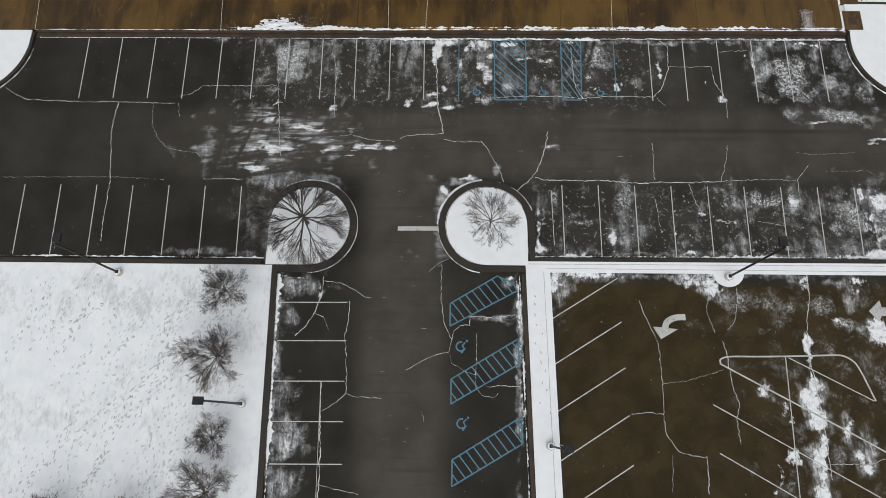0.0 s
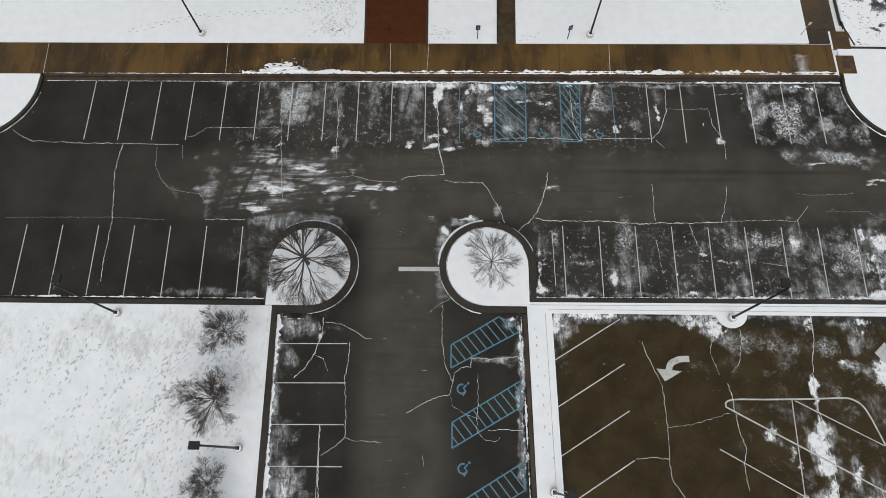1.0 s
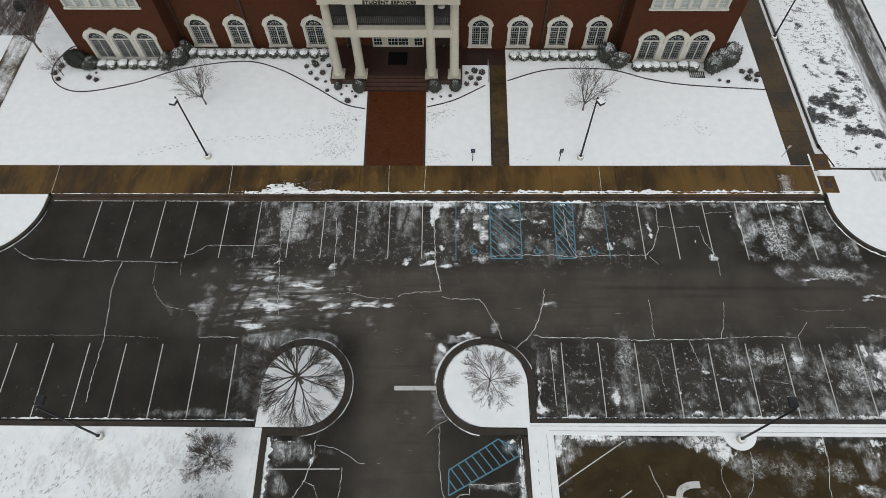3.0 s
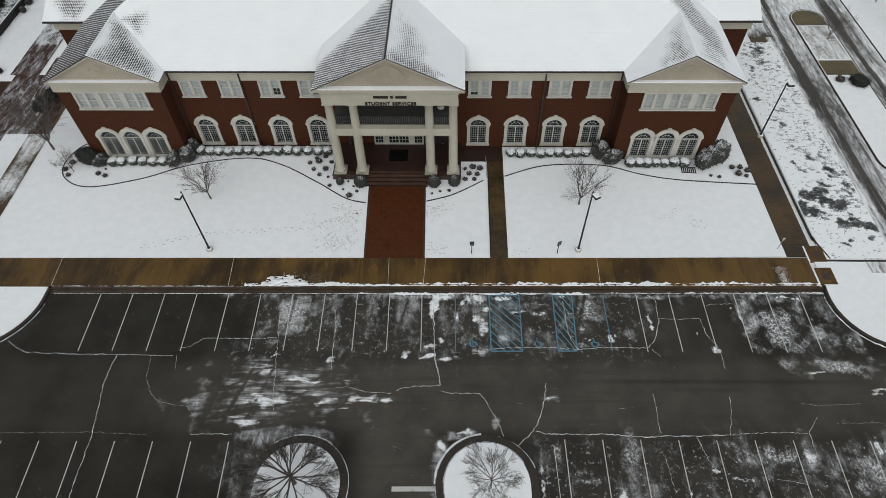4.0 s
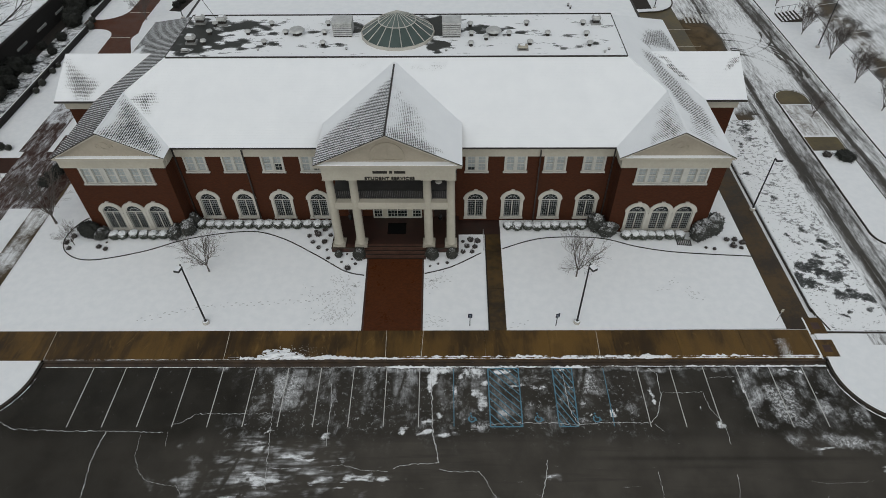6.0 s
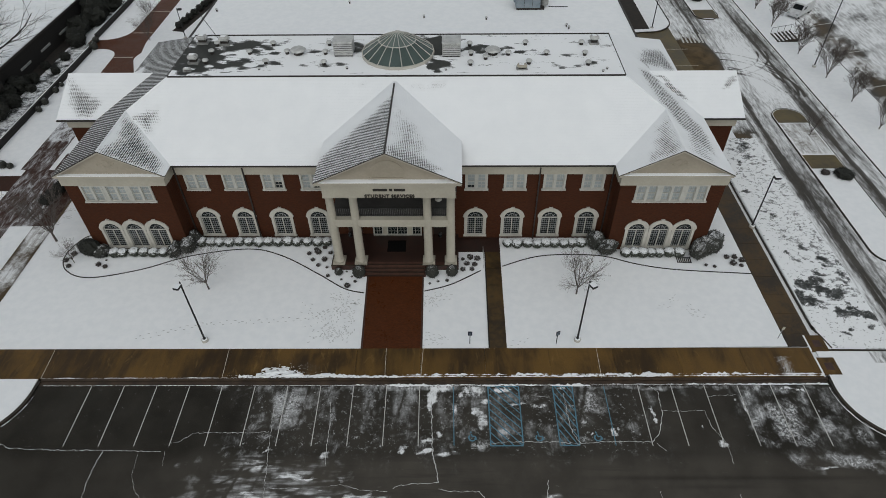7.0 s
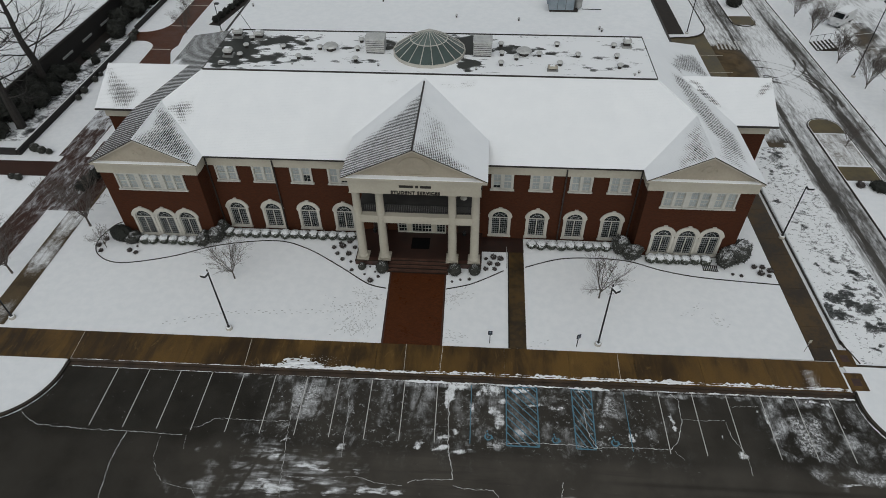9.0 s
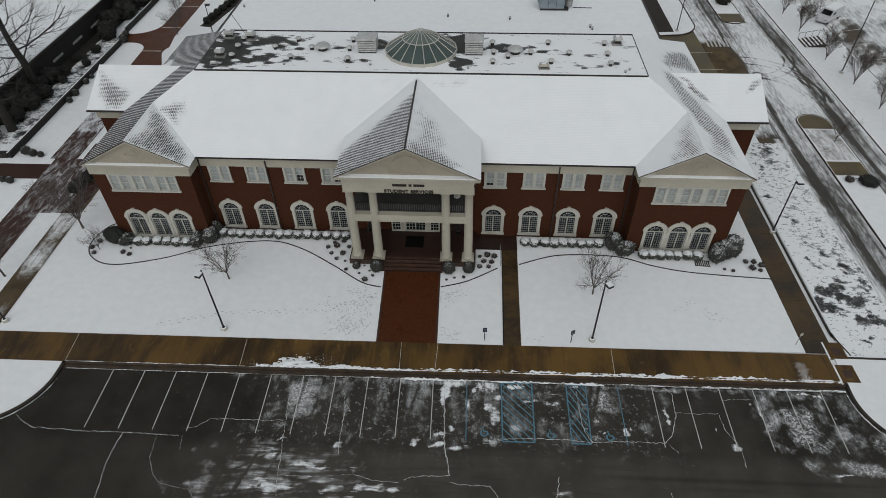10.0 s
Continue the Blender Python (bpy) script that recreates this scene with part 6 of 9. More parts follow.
def half_round(bm, cx, base, y):
    out = [(cx + 1.55, base + 0.25)] + [(cx + a, base + 0.55 + b) for a, b in arc(0, 0, 1.55, 0, 180, 20)] + [(cx - 1.55, base + 0.25)]
    inn = [(cx + 1.38, base + 0.25)] + [(cx + a, base + 0.55 + b) for a, b in arc(0, 0, 1.38, 0, 180, 20)] + [(cx - 1.38, base + 0.25)]
    rim(bm, out, inn, y - 0.08, y)
    box(bm, cx - 1.6, cx + 1.6, y - 0.1, y, base + 0.17, base + 0.27)
    box(bm, cx - 0.04, cx + 0.04, y - 0.04, y, base + 0.27, base + 1.9)


both(lambda s: pediment(CX + s * WX, 12.1, WH, EAVE, SIDE_S, 12.5, "cream wing pediment with a small scroll ornament", scroll))

# ---- portico ----
PX, PZ, PS = 6.65, 11.12, 0.482
ptop = PZ + PS * PX
pb = 13.8 + (ptop - EAVE) / FRONT_S
pe = 13.8 + (PZ - EAVE) / FRONT_S
roof_plane("roof_slope", [(CX - PX, 9.4, PZ), (CX, 9.4, ptop), (CX, pb, ptop), (CX - PX, pe, PZ)], (0, 1, 0),
           lambda x, y, z: 0.62 * fade(pe + (x - CX + PX) * (pb - pe) / PX - y + 0.6 * noise.noise(Vector((x, y, 0))), 0.5, 5.2), 0.4, label="portico roof slope with shingles showing through snow", turn=0.855)
roof_plane("roof_slope", [(CX + PX, 9.4, PZ), (CX, 9.4, ptop), (CX, pb, ptop), (CX + PX, pe, PZ)], (0, 1, 0),
           lambda x, y, z: max(0.47 * patch(x, y, [(-1.2, 18.5), (1.4, 15.5), (2.6, 12.1), (2.0, 9.5), (-1.2, 9.5)], 2.2, 0.9), 0.58 * patch(x, y, [(-1.3, 10.9), (0.2, 11.4), (3.6, 10.6), (3.2, 9.0), (-1.3, 9.0)], 0.9)), 0.0, label="portico roof slope mostly under snow")
bm = bmesh.new()
rod(bm, (CX, 9.4, ptop + 0.05), (CX, pb - 0.8, ptop + 0.05), 0.09)
part("ridge_cap", bm, M_GUTTER, hall)
pediment(CX, 9.4, PX, PZ, PS, 9.95, "cream portico pediment with a half-round louvre panel", half_round)

FLOOR = 0.68
part("porch_floor", boxes((CX - 6.4, CX + 6.4, 10.12, MAIN_Y, -0.1, FLOOR)), M_PORCH, hall, "wet red brick porch floor, darkened in colour for its shade")
for i in range(4):
    st = part("step", boxes((CX - 2.95, CX + 2.95, 8.62 + 0.38 * i, 10.12, 0.0, FLOOR / 4 * (i + 1) - 0.003 * (3 - i))), M_RISER, hall, "wide wet brick step")
    part("tread", boxes((CX - 2.95, CX + 2.95, 8.59 + 0.38 * i, 8.62 + 0.38 * i + 0.09, FLOOR / 4 * (i + 1) - 0.035, FLOOR / 4 * (i + 1) + 0.004)), M_NOSE, st)
for d in (-1, 1):
    a, b = sorted((CX + d * 2.95, CX + d * 3.12))
    part("step_cheek", boxes((a, b, 8.56, 10.12, -0.05, 0.40)), M_STEP, hall)
    a, b = sorted((CX + d * 3.12, CX + d * 6.4))
    part("porch_ledge", boxes((a, b, 9.55, 10.12, -0.05, FLOOR - 0.004)), M_STEP, hall)
    part("ledge_cap", boxes((a, b, 9.50, 9.62, FLOOR - 0.004, FLOOR + 0.05)), M_KERB, hall)
part("entablature", boxes((CX - 6.05, CX + 6.05, 9.75, 10.7, 9.2, PZ - 0.28)), M_CREAM, hall, "cream entablature carrying raised letters")
for d in (-1, 1):
    a, b = sorted((CX + d * 5.2, CX + d * 6.05))
    part("entablature", boxes((a, b, 10.7, MAIN_Y, 9.2, PZ - 0.28)), M_CREAM, hall)
    a, b = sorted((CX + d * 6.05, CX + d * 6.6))
    part("soffit", boxes((a, b, 9.5, pe - 0.4, PZ - 0.40, PZ - 0.28)), M_CREAM, hall)
part("architrave", boxes((CX - 6.12, CX + 6.12, 9.68, 9.75, 9.72 + 0.75, 9.72 + 1.05)), M_CREAM, hall)
part("balcony_ceiling", boxes((CX - 5.2, CX + 5.2, 10.7, MAIN_Y, 9.3, 9.45)), M_CREAM, hall)
part("balcony_beam", boxes((CX - 5.75, CX + 5.75, 9.95, 10.55, 5.5, 6.35)), M_CREAM, hall, "cream balcony beam between the columns")
part("balcony_floor", boxes((CX - 5.75, CX + 5.75, 10.55, MAIN_Y, 6.0, 6.3)), M_FLOORGREY, hall)
# added dark panel over the brick carries the balcony's shade
part("balcony_shade_panel", boxes((CX - 6.2, CX + 6.2, MAIN_Y - 0.10, MAIN_Y - 0.005, 6.3, 9.3)), M_RECESS_SHADE, hall, "balcony wall panel with its shade painted dark")

prof = [(0.52, 0.0), (0.55, 0.06), (0.55, 0.16), (0.49, 0.22), (0.46, 0.30), (0.44, 0.36)] + [(0.44 - 0.07 * (k / 8) ** 1.6, 0.36 + 7.6 * k / 8) for k in range(1, 9)] + [(0.41, 8.00), (0.41, 8.08), (0.46, 8.18), (0.47, 8.26)]
shaft = mesh_of("column", lathe(bmesh.new(), prof, 24), M_CREAM, True)
plinth = mesh_of("plinth", boxes((-0.62, 0.62, -0.62, 0.62, -0.22, 0.0)), M_CREAM)
cap = mesh_of("capital", boxes((-0.50, 0.50, -0.50, 0.50, 8.26, 8.32)), M_CREAM)
for d in (-5.62, -3.42, 3.42, 5.62):
    col = place("column", shaft, hall, pose(CX + d, 10.27, FLOOR + 0.2), "tall smooth cream column")
    place("plinth", plinth, col)
    place("capital", cap, col)


def railing(x0, x1):
    root = part("railing", boxes((x0, x1, 10.62, 10.68, 7.22, 7.28)), M_DARK, hall, "thin black balcony railing")
    part("bottom_rail", boxes((x0, x1, 10.63, 10.67, 6.44, 6.48)), M_DARK, root)
    k = int((x1 - x0) / 0.17)
    me = mesh_of("baluster", boxes((-0.018, 0.018, -0.018, 0.018, 6.35, 7.25)), M_BALUSTER)
    for i in range(k + 1):
        place("baluster", me, root, pose(x0 + (x1 - x0) * i / k, 10.65, 0))


railing(CX - 3.0, CX + 3.0)
railing(CX - 5.2, CX - 3.85)
railing(CX + 3.85, CX + 5.2)

# entrance doors and their side lights
entry = part("entrance", boxes((CX - 2.55, CX - 2.42, 14.1, 14.4, FLOOR, 3.6), (CX + 2.42, CX + 2.55, 14.1, 14.4, FLOOR, 3.6), (CX - 2.55, CX + 2.55, 14.1, 14.4, 3.4, 3.7),
                               (CX - 2.55, CX + 2.55, 14.1, 14.4, FLOOR, FLOOR + 0.12)), M_WHITE, hall, "cream-framed entrance with glazed doors and side lights")
for a, b in ((-2.42, -1.62), (-1.0, -0.04), (0.04, 1.0), (1.62, 2.42)):
    part("pane", boxes((CX + a, CX + b, 14.26, 14.30, FLOOR + 0.12, 3.4)), M_GLASS, entry)
    bm = bmesh.new()
    w = (b - a) / 3
    for k in (1, 2):
        box(bm, CX + a + w * k - 0.015, CX + a + w * k + 0.015, 14.23, 14.26, FLOOR + 0.12, 3.4)
    for k in range(1, 7):
        box(bm, CX + a, CX + b, 14.232, 14.258, FLOOR + 0.12 + 0.4 * k - 0.015, FLOOR + 0.12 + 0.4 * k + 0.015)
    part("muntin", bm, M_WHITE, entry)
for d in (-1, 1):
    a, b = sorted((CX + d * 1.08, CX + d * 1.54))
    part("panel", boxes((a, b, 14.12, 14.4, FLOOR + 0.12, 3.4)), M_CREAM, entry, "cream panel between door and side light")
    for e in (1.0, 1.54):
        a, b = sorted((CX + d * e, CX + d * (e + 0.08)))
        part("frame_post", boxes((a, b, 14.1, 14.4, FLOOR + 0.12, 3.4)), M_WHITE, entry)
part("door_stile", boxes((CX - 0.04, CX + 0.04, 14.2, 14.3, FLOOR + 0.12, 3.4)), M_WHITE, entry)
for d, wreathed in ((-4.45, False), (4.45, True)):
    door = part("side_door", boxes((CX + d - 0.62, CX + d + 0.62, MAIN_Y - 0.10, MAIN_Y - 0.01, FLOOR, 3.35)), M_DOOR, hall, "dark wooden porch door")
    part("door_frame", boxes((CX + d - 0.74, CX + d - 0.62, MAIN_Y - 0.14, MAIN_Y - 0.01, FLOOR, 3.47), (CX + d + 0.62, CX + d + 0.74, MAIN_Y - 0.14, MAIN_Y - 0.01, FLOOR, 3.47), (CX + d - 0.62, CX + d + 0.62, MAIN_Y - 0.14, MAIN_Y - 0.01, 3.35, 3.47)), M_STEP, door)
    part("door_panel", boxes((CX + d - 0.45, CX + d + 0.45, MAIN_Y - 0.125, MAIN_Y - 0.10, FLOOR + 0.25, FLOOR + 1.1), (CX + d - 0.45, CX + d + 0.45, MAIN_Y - 0.125, MAIN_Y - 0.10, FLOOR + 1.3, 3.15)), M_DOOR, door)
    if wreathed:
        bm = bmesh.new()
        rim(bm, [(CX + d + a, 2.45 + b) for a, b in arc(0, 0, 0.42, 0, 360, 20)], [(CX + d + a, 2.45 + b) for a, b in arc(0, 0, 0.22, 0, 360, 20)], MAIN_Y - 0.26, MAIN_Y - 0.125)
        part("wreath", bm, M_DARKBUSH, door, "dark evergreen wreath hung on the door")
tagged(solo("door_mat", boxes((CX - 0.95, CX + 0.95, 11.6, 13.3, FLOOR, FLOOR + 0.02)), M_MAT, "large black mat on the porch floor", "mat"))


def lantern(x):
    root = thing("hanging_lantern", "dark hanging lantern under the balcony", "lantern", "porch lanterns", TURN @ pose(x, 12.0, 0))
    bm = bmesh.new()
    rod(bm, (0, 0, 3.0), (0, 0, 6.0), 0.015)
    part("chain", bm, M_DARK, root)
    part("body", lathe(bmesh.new(), [(0.05, 2.35), (0.17, 2.45), (0.20, 2.85), (0.08, 3.0)], 8), M_DARK, root)
    part("glass", lathe(bmesh.new(), [(0.205, 2.52), (0.21, 2.78)], 8), M_GLASS, root)


globe = thing("balcony_lamp", "pale oval ceiling lamp over the balcony", "lamp", at=TURN @ pose(CX + 4.45, 11.6, 9.3))
bm = bmesh.new()
rod(bm, (0, 0, 0), (0, 0, -1.6), 0.02)
part("stem", bm, M_DARK, globe)
part("bowl", lathe(bmesh.new(), [(0.05, -1.58), (0.28, -1.64), (0.34, -1.76), (0.22, -1.88), (0.02, -1.92)], 16), M_WHITE, globe, smooth=True)
lantern(CX - 4.55)
lantern(CX + 4.55)

# lettering on the entablature: the lower line, and plain bars for the name above it
txt = bpy.data.curves.new("lettering", "FONT")
txt.body = "STUDENT SERVICES"
txt.align_x = "CENTER"
txt.size = 0.46
txt.space_character = 1.10
txt.extrude = 0.03
txt.offset = 0.017
txt.materials.append(M_LETTER)
tob = new("lettering", txt)
tob.parent = hall
tob.matrix_basis = pose(CX + 0.08, 9.72, 9.27, 90, 0, 0)
tob.scale = (1.04, 1.0, 1.0)
for a, b in ((-1.40, -0.10), (0.10, 0.36), (0.54, 1.54)):
    part("name_bar", boxes((CX + a, CX + b, 9.70, 9.76, 9.99, 10.24)), M_LETTER, hall, "plain dark bar in place of a name")


# ---- windows ----
def outline(w, h, r, n=18):
    """Half width, springing height and radius of a round-headed opening, from foot to foot."""
    return [(w, 0.0), (w, h)] + [(r * math.cos(radians(180 * i / n)), h + r * math.sin(radians(180 * i / n))) for i in range(1, n)] + [(-w, h), (-w, 0.0)]


def arched_meshes():
    hw, hs = ARCH_W, ARCH_H
    out = [(hw + 0.27, 0.0), (hw + 0.27, hs)] + [((hw + 0.42) * math.cos(radians(180 * i / 18)), hs + (hw + 0.42) * math.sin(radians(180 * i / 18))) for i in range(1, 18)] + [(-hw - 0.27, hs), (-hw - 0.27, 0.0)]
    sur = mesh_of("surround", rim(bmesh.new(), out, outline(hw, hs, hw), -0.09, 0.12), M_STONE)
    fra = mesh_of("window_frame", rim(rim(bmesh.new(), outline(hw, hs, hw), outline(hw - 0.07, hs, hw - 0.07), 0.03, 0.1), [(-hw, hs + 0.05), (hw, hs + 0.05)], [(-hw, hs - 0.05), (hw, hs - 0.05)], 0.02, 0.1), M_WHITE)
    bm = bmesh.new()
    box(bm, -0.05, 0.05, 0.02, 0.1, 0.0, hs)
    box(bm, -hw, hw, 0.03, 0.1, 0.0, 0.09)
    mul = mesh_of("mullion", bm, M_WHITE)
    bm = bmesh.new()
    for k in (-3, -2, -1, 1, 2, 3):
        x = k * (hw / 4) + (0.03 if k > 0 else -0.03)
        box(bm, x - 0.010, x + 0.010, 0.07, 0.1, 0.0, hs)
    for k in range(1, 8):
        z = hs * k / 8
        box(bm, -hw, hw, 0.073, 0.099, z - 0.010, z + 0.010)
    for a in (36, 72, 108, 144):
        rod(bm, (0.2 * math.cos(radians(a)), 0.085, hs + 0.2 * math.sin(radians(a))), (hw * math.cos(radians(a)), 0.085, hs + hw * math.sin(radians(a))), 0.013, 0.013, 4)
    rim(bm, [(a, hs + b) for a, b in arc(0, 0, 0.48, 0, 180, 12)], [(a, hs + b) for a, b in arc(0, 0, 0.45, 0, 180, 12)], 0.07, 0.1)
    mun = mesh_of("muntin", bm, M_MUNTIN)
    pane = mesh_of("pane", upright(bmesh.new(), outline(hw, hs, hw), 0.11, 0.14), M_GLASS)
    key = mesh_of("keystone", upright(bmesh.new(), [(-0.13, hs + hw + 0.30), (0.13, hs + hw + 0.30), (0.18, hs + hw + 0.55), (-0.18, hs + hw + 0.55)], -0.14, 0.1), M_STONE)
    sill = mesh_of("sill", boxes((-hw - 0.34, hw + 0.34, -0.16, 0.1, -0.16, 0.0)), M_STONE)
    return sur, (("window_frame", fra), ("mullion", mul), ("muntin", mun), ("pane", pane), ("keystone", key), ("sill", sill))


ARCHED = arched_meshes()


def window(meshes, x, y, z, label):
    w = place("window", meshes[0], hall, pose(x, y, z), label)
    for name, me in meshes[1]:
        place(name, me, w)
    return w


for d in WIN_X:
    for s in (-1, 1):
        window(ARCHED, CX + s * d, MAIN_Y - 0.02, 0.60, "round-headed window with a cream surround and dark gridded glass")
for d in (-2.34, 0, 2.34):
    for s in (-1, 1):
        window(ARCHED, CX + s * 26.68 + d, WING_Y - 0.02, 0.50, "round-headed window with a cream surround and dark gridded glass")


def sash_meshes():
    w, h = 1.10, 1.94
    bm = bmesh.new()
    for r in ((-w, -w + 0.20, -0.09, 0.1, 0, h), (w - 0.20, w, -0.09, 0.1, 0, h), (-0.13, 0.13, -0.07, 0.1, 0, h), (-w + 0.20, -0.13, -0.08, 0.1, h - 0.16, h), (0.13, w - 0.20, -0.08, 0.1, h - 0.16, h)):
        box(bm, *r)
    sur = mesh_of("surround", bm, M_WHITE)
    bm = bmesh.new()
    pn = bmesh.new()
    mt = bmesh.new()
    for s in (-1, 1):
        a, b = sorted((s * 0.13, s * (w - 0.20)))
        for r in ((a, a + 0.06, 0.02, 0.08, 0, h - 0.16), (b - 0.06, b, 0.02, 0.08, 0, h - 0.16), (a + 0.06, b - 0.06, 0.02, 0.08, 0, 0.10), (a + 0.06, b - 0.06, 0.01, 0.08, 0.86, 0.96), (a + 0.06, b - 0.06, 0.02, 0.08, h - 0.22, h - 0.16)):
            box(bm, *r)
        box(pn, a, b, 0.10, 0.13, 0, h - 0.16)
        c = (a + b) / 2
        box(mt, c - 0.012, c + 0.012, 0.06, 0.09, 0.1, h - 0.22)
        for z in (0.47, 1.34):
            box(mt, a + 0.06, b - 0.06, 0.062, 0.088, z - 0.012, z + 0.012)
    fra = mesh_of("window_frame", bm, M_WHITE)
    pane = mesh_of("pane", pn, M_BLIND)
    mun = mesh_of("muntin", mt, M_WHITE)
    sill = mesh_of("sill", boxes((-w - 0.10, w + 0.10, -0.16, 0.1, -0.16, 0.0)), M_WHITE)
    return sur, (("window_frame", fra), ("pane", pane), ("muntin", mun), ("sill", sill))


SASH = sash_meshes()
for d in WIN_X:
    for s in (-1, 1):
        w = window(SASH, CX + s * d, MAIN_Y - 0.02, 6.68, "white paired sash window with pale blinds drawn")
        if d in WIN_X[:2] and s < 0:
            part("open_pane", boxes((0.20, 0.84, 0.092, 0.099, 0.1, 0.86)), M_GLASS, w, "dark pane where the blind is up")
        if d == WIN_X[0] and s > 0:
            part("open_pane", boxes((-0.84, -0.20, 0.092, 0.099, 0.1, 0.38)), M_GLASS, w, "dark pane where the blind is up")
for d in (-2.36, 0, 2.36):
    for s in (-1, 1):
        window(SASH, CX + s * 26.68 + d, WING_Y - 0.02, 6.60, "white paired sash window with pale blinds drawn")
for s in (-1, 1):
    for d in (-1.18, 1.18):
        x = CX + s * 26.68 + d
        part("mullion_panel", boxes((x - 0.078, x + 0.078, WING_Y - 0.10, WING_Y + 0.02, 6.60, 8.54)), M_WHITE, hall, "cream panel between paired windows")
        x = CX + s * 26.68 + d * 0.992
        part("pier", boxes((x - 0.16, x + 0.16, WING_Y - 0.07, WING_Y + 0.02, 0.50, 2.60)), M_STONE, hall, "pale stone pier between round-headed windows")

# ---- flat roof deck with its skylight ----
def deck_snow(X, Y):
    s = np.full_like(X, 1.0)
    for x, y, a, b, k in ((-22.5, 27.0, 2.6, 3.6, 1.0), (-18.0, 29.5, 2.5, 1.2, 0.9), (-19.5, 25.2, 4.0, 1.3, 0.75), (-15.5, 28.0, 2.5, 1.0, 0.6), (-11.0, 28.0, 2.2, 0.8, 0.55), (-13.5, 25.2, 1.8, 0.7, 0.6),
                          (-8.8, 25.0, 2.5, 0.7, 0.55), (2.8, 29.5, 1.8, 2.2, 1.0), (2.9, 25.0, 1.2, 1.5, 0.9), (7.6, 28.4, 3.0, 1.0, 0.75), (11.2, 27.6, 2.4, 0.7, 0.6), (15.4, 27.0, 1.8, 0.5, 0.55), (15.8, 24.5, 2.0, 0.7, 0.5),
                          (18.9, 25.2, 1.2, 0.6, 0.5), (-5.8, 29.0, 1.4, 1.2, 0.8), (20.0, 29.6, 1.5, 0.6, 0.5)):
        s = np.minimum(s, 1.0 - 1.15 * k * np.exp(-(((X - x) / (1.5 * a)) ** 2 + ((Y - y) / (1.4 * b)) ** 2)))
    s = s + 0.30 * np.sin(2.3 * X + 1.1 * np.sin(1.7 * Y)) * np.sin(3.1 * Y + 0.6 * X) * (s < 0.95)
    return 4.0 * np.clip(s, 0, 1) ** 1.8


deck = sheet("roof_deck", CX - fx, CX + fx, fy, by, 0.35, FLAT + 0.05, M_MEMBRANE, deck_snow)
deck.parent = hall
tagged(deck, "flat roof deck with dark membrane showing between snow patches")
part("deck_slab", boxes((CX - fx + 0.02, CX + fx - 0.02, fy + 0.02, by - 0.02, FLAT - 0.4, FLAT + 0.045)), M_GUTTER, hall)
part("deck_edge", boxes((CX - fx - 0.05, CX + fx + 0.05, fy - 0.10, fy, FLAT - 0.05, FLAT + 0.09)), M_GUTTER, hall, "dark metal edge of the flat roof")
part("deck_edge", boxes((CX - fx - 0.05, CX + fx + 0.05, by, by + 0.10, FLAT - 0.05, FLAT + 0.16)), M_GUTTER, hall)
for d in (-1, 1):
    a, b = sorted((CX + d * fx, CX + d * (fx + 0.09)))
    part("deck_edge", boxes((a, b, fy, by, FLAT - 0.05, FLAT + 0.07)), M_GUTTER, hall)


# ---- things on the roofs ----
def skylight(x, y, z):
    root = thing("skylight", "conical glass skylight with white ribs", "skylight", at=TURN @ pose(x, y, z))
    n, r, h, rt, zt = 18, 3.75, 0.32, 1.95, 1.50
    bm = bmesh.new()
    lathe(bm, [(r + 0.10, 0.0), (r + 0.12, h - 0.08), (r + 0.12, h), (r - 0.05, h)], n)
    part("kerb_ring", bm, M_STONE, root)
    top = 2.5
    for k in range(n):
        a0, a1 = 2 * math.pi * k / n, 2 * math.pi * (k + 1) / n
        ring = lambda rr, zz, a: (rr * math.cos(a), rr * math.sin(a), zz)
        bm = bmesh.new()
        q = [ring(r, h, a0), ring(r, h, a1), ring(rt, zt, a1), ring(rt, zt, a0)]
        v = [bm.verts.new(p) for p in q] + [bm.verts.new((p[0] * 0.98, p[1] * 0.98, p[2] - 0.05)) for p in q]
        for f in ((0, 1, 2, 3), (7, 6, 5, 4), (0, 4, 5, 1), (1, 5, 6, 2), (2, 6, 7, 3), (3, 7, 4, 0)):
            bm.faces.new([v[i] for i in f])
        part("pane", bm, M_SKYLIGHT, root)
        bm = bmesh.new()
        rod(bm, ring(r + 0.02, h, a0), ring(rt, zt + 0.02, a0), 0.055, 0.045, 4)
        rod(bm, ring(rt, zt + 0.02, a0), (0, 0, top), 0.045, 0.03, 4)
        part("rib", bm, M_WHITE, root)
    bm = bmesh.new()
    lathe(bm, [(rt, zt - 0.02), (rt * 0.5, zt + 0.46), (0.05, top - 0.03)], n)
    part("cap_glass", bm, M_CAPGLASS, root)
    bm = bmesh.new()
    for k in range(n):
        a0, a1 = 2 * math.pi * k / n, 2 * math.pi * (k + 1) / n
        rod(bm, (rt * math.cos(a0), rt * math.sin(a0), zt + 0.02), (rt * math.cos(a1), rt * math.sin(a1), zt + 0.02), 0.06, None, 4)
    part("ring", bm, M_WHITE, root)


DZ = FLAT + 0.05
skylight(CX, 27.5, DZ)


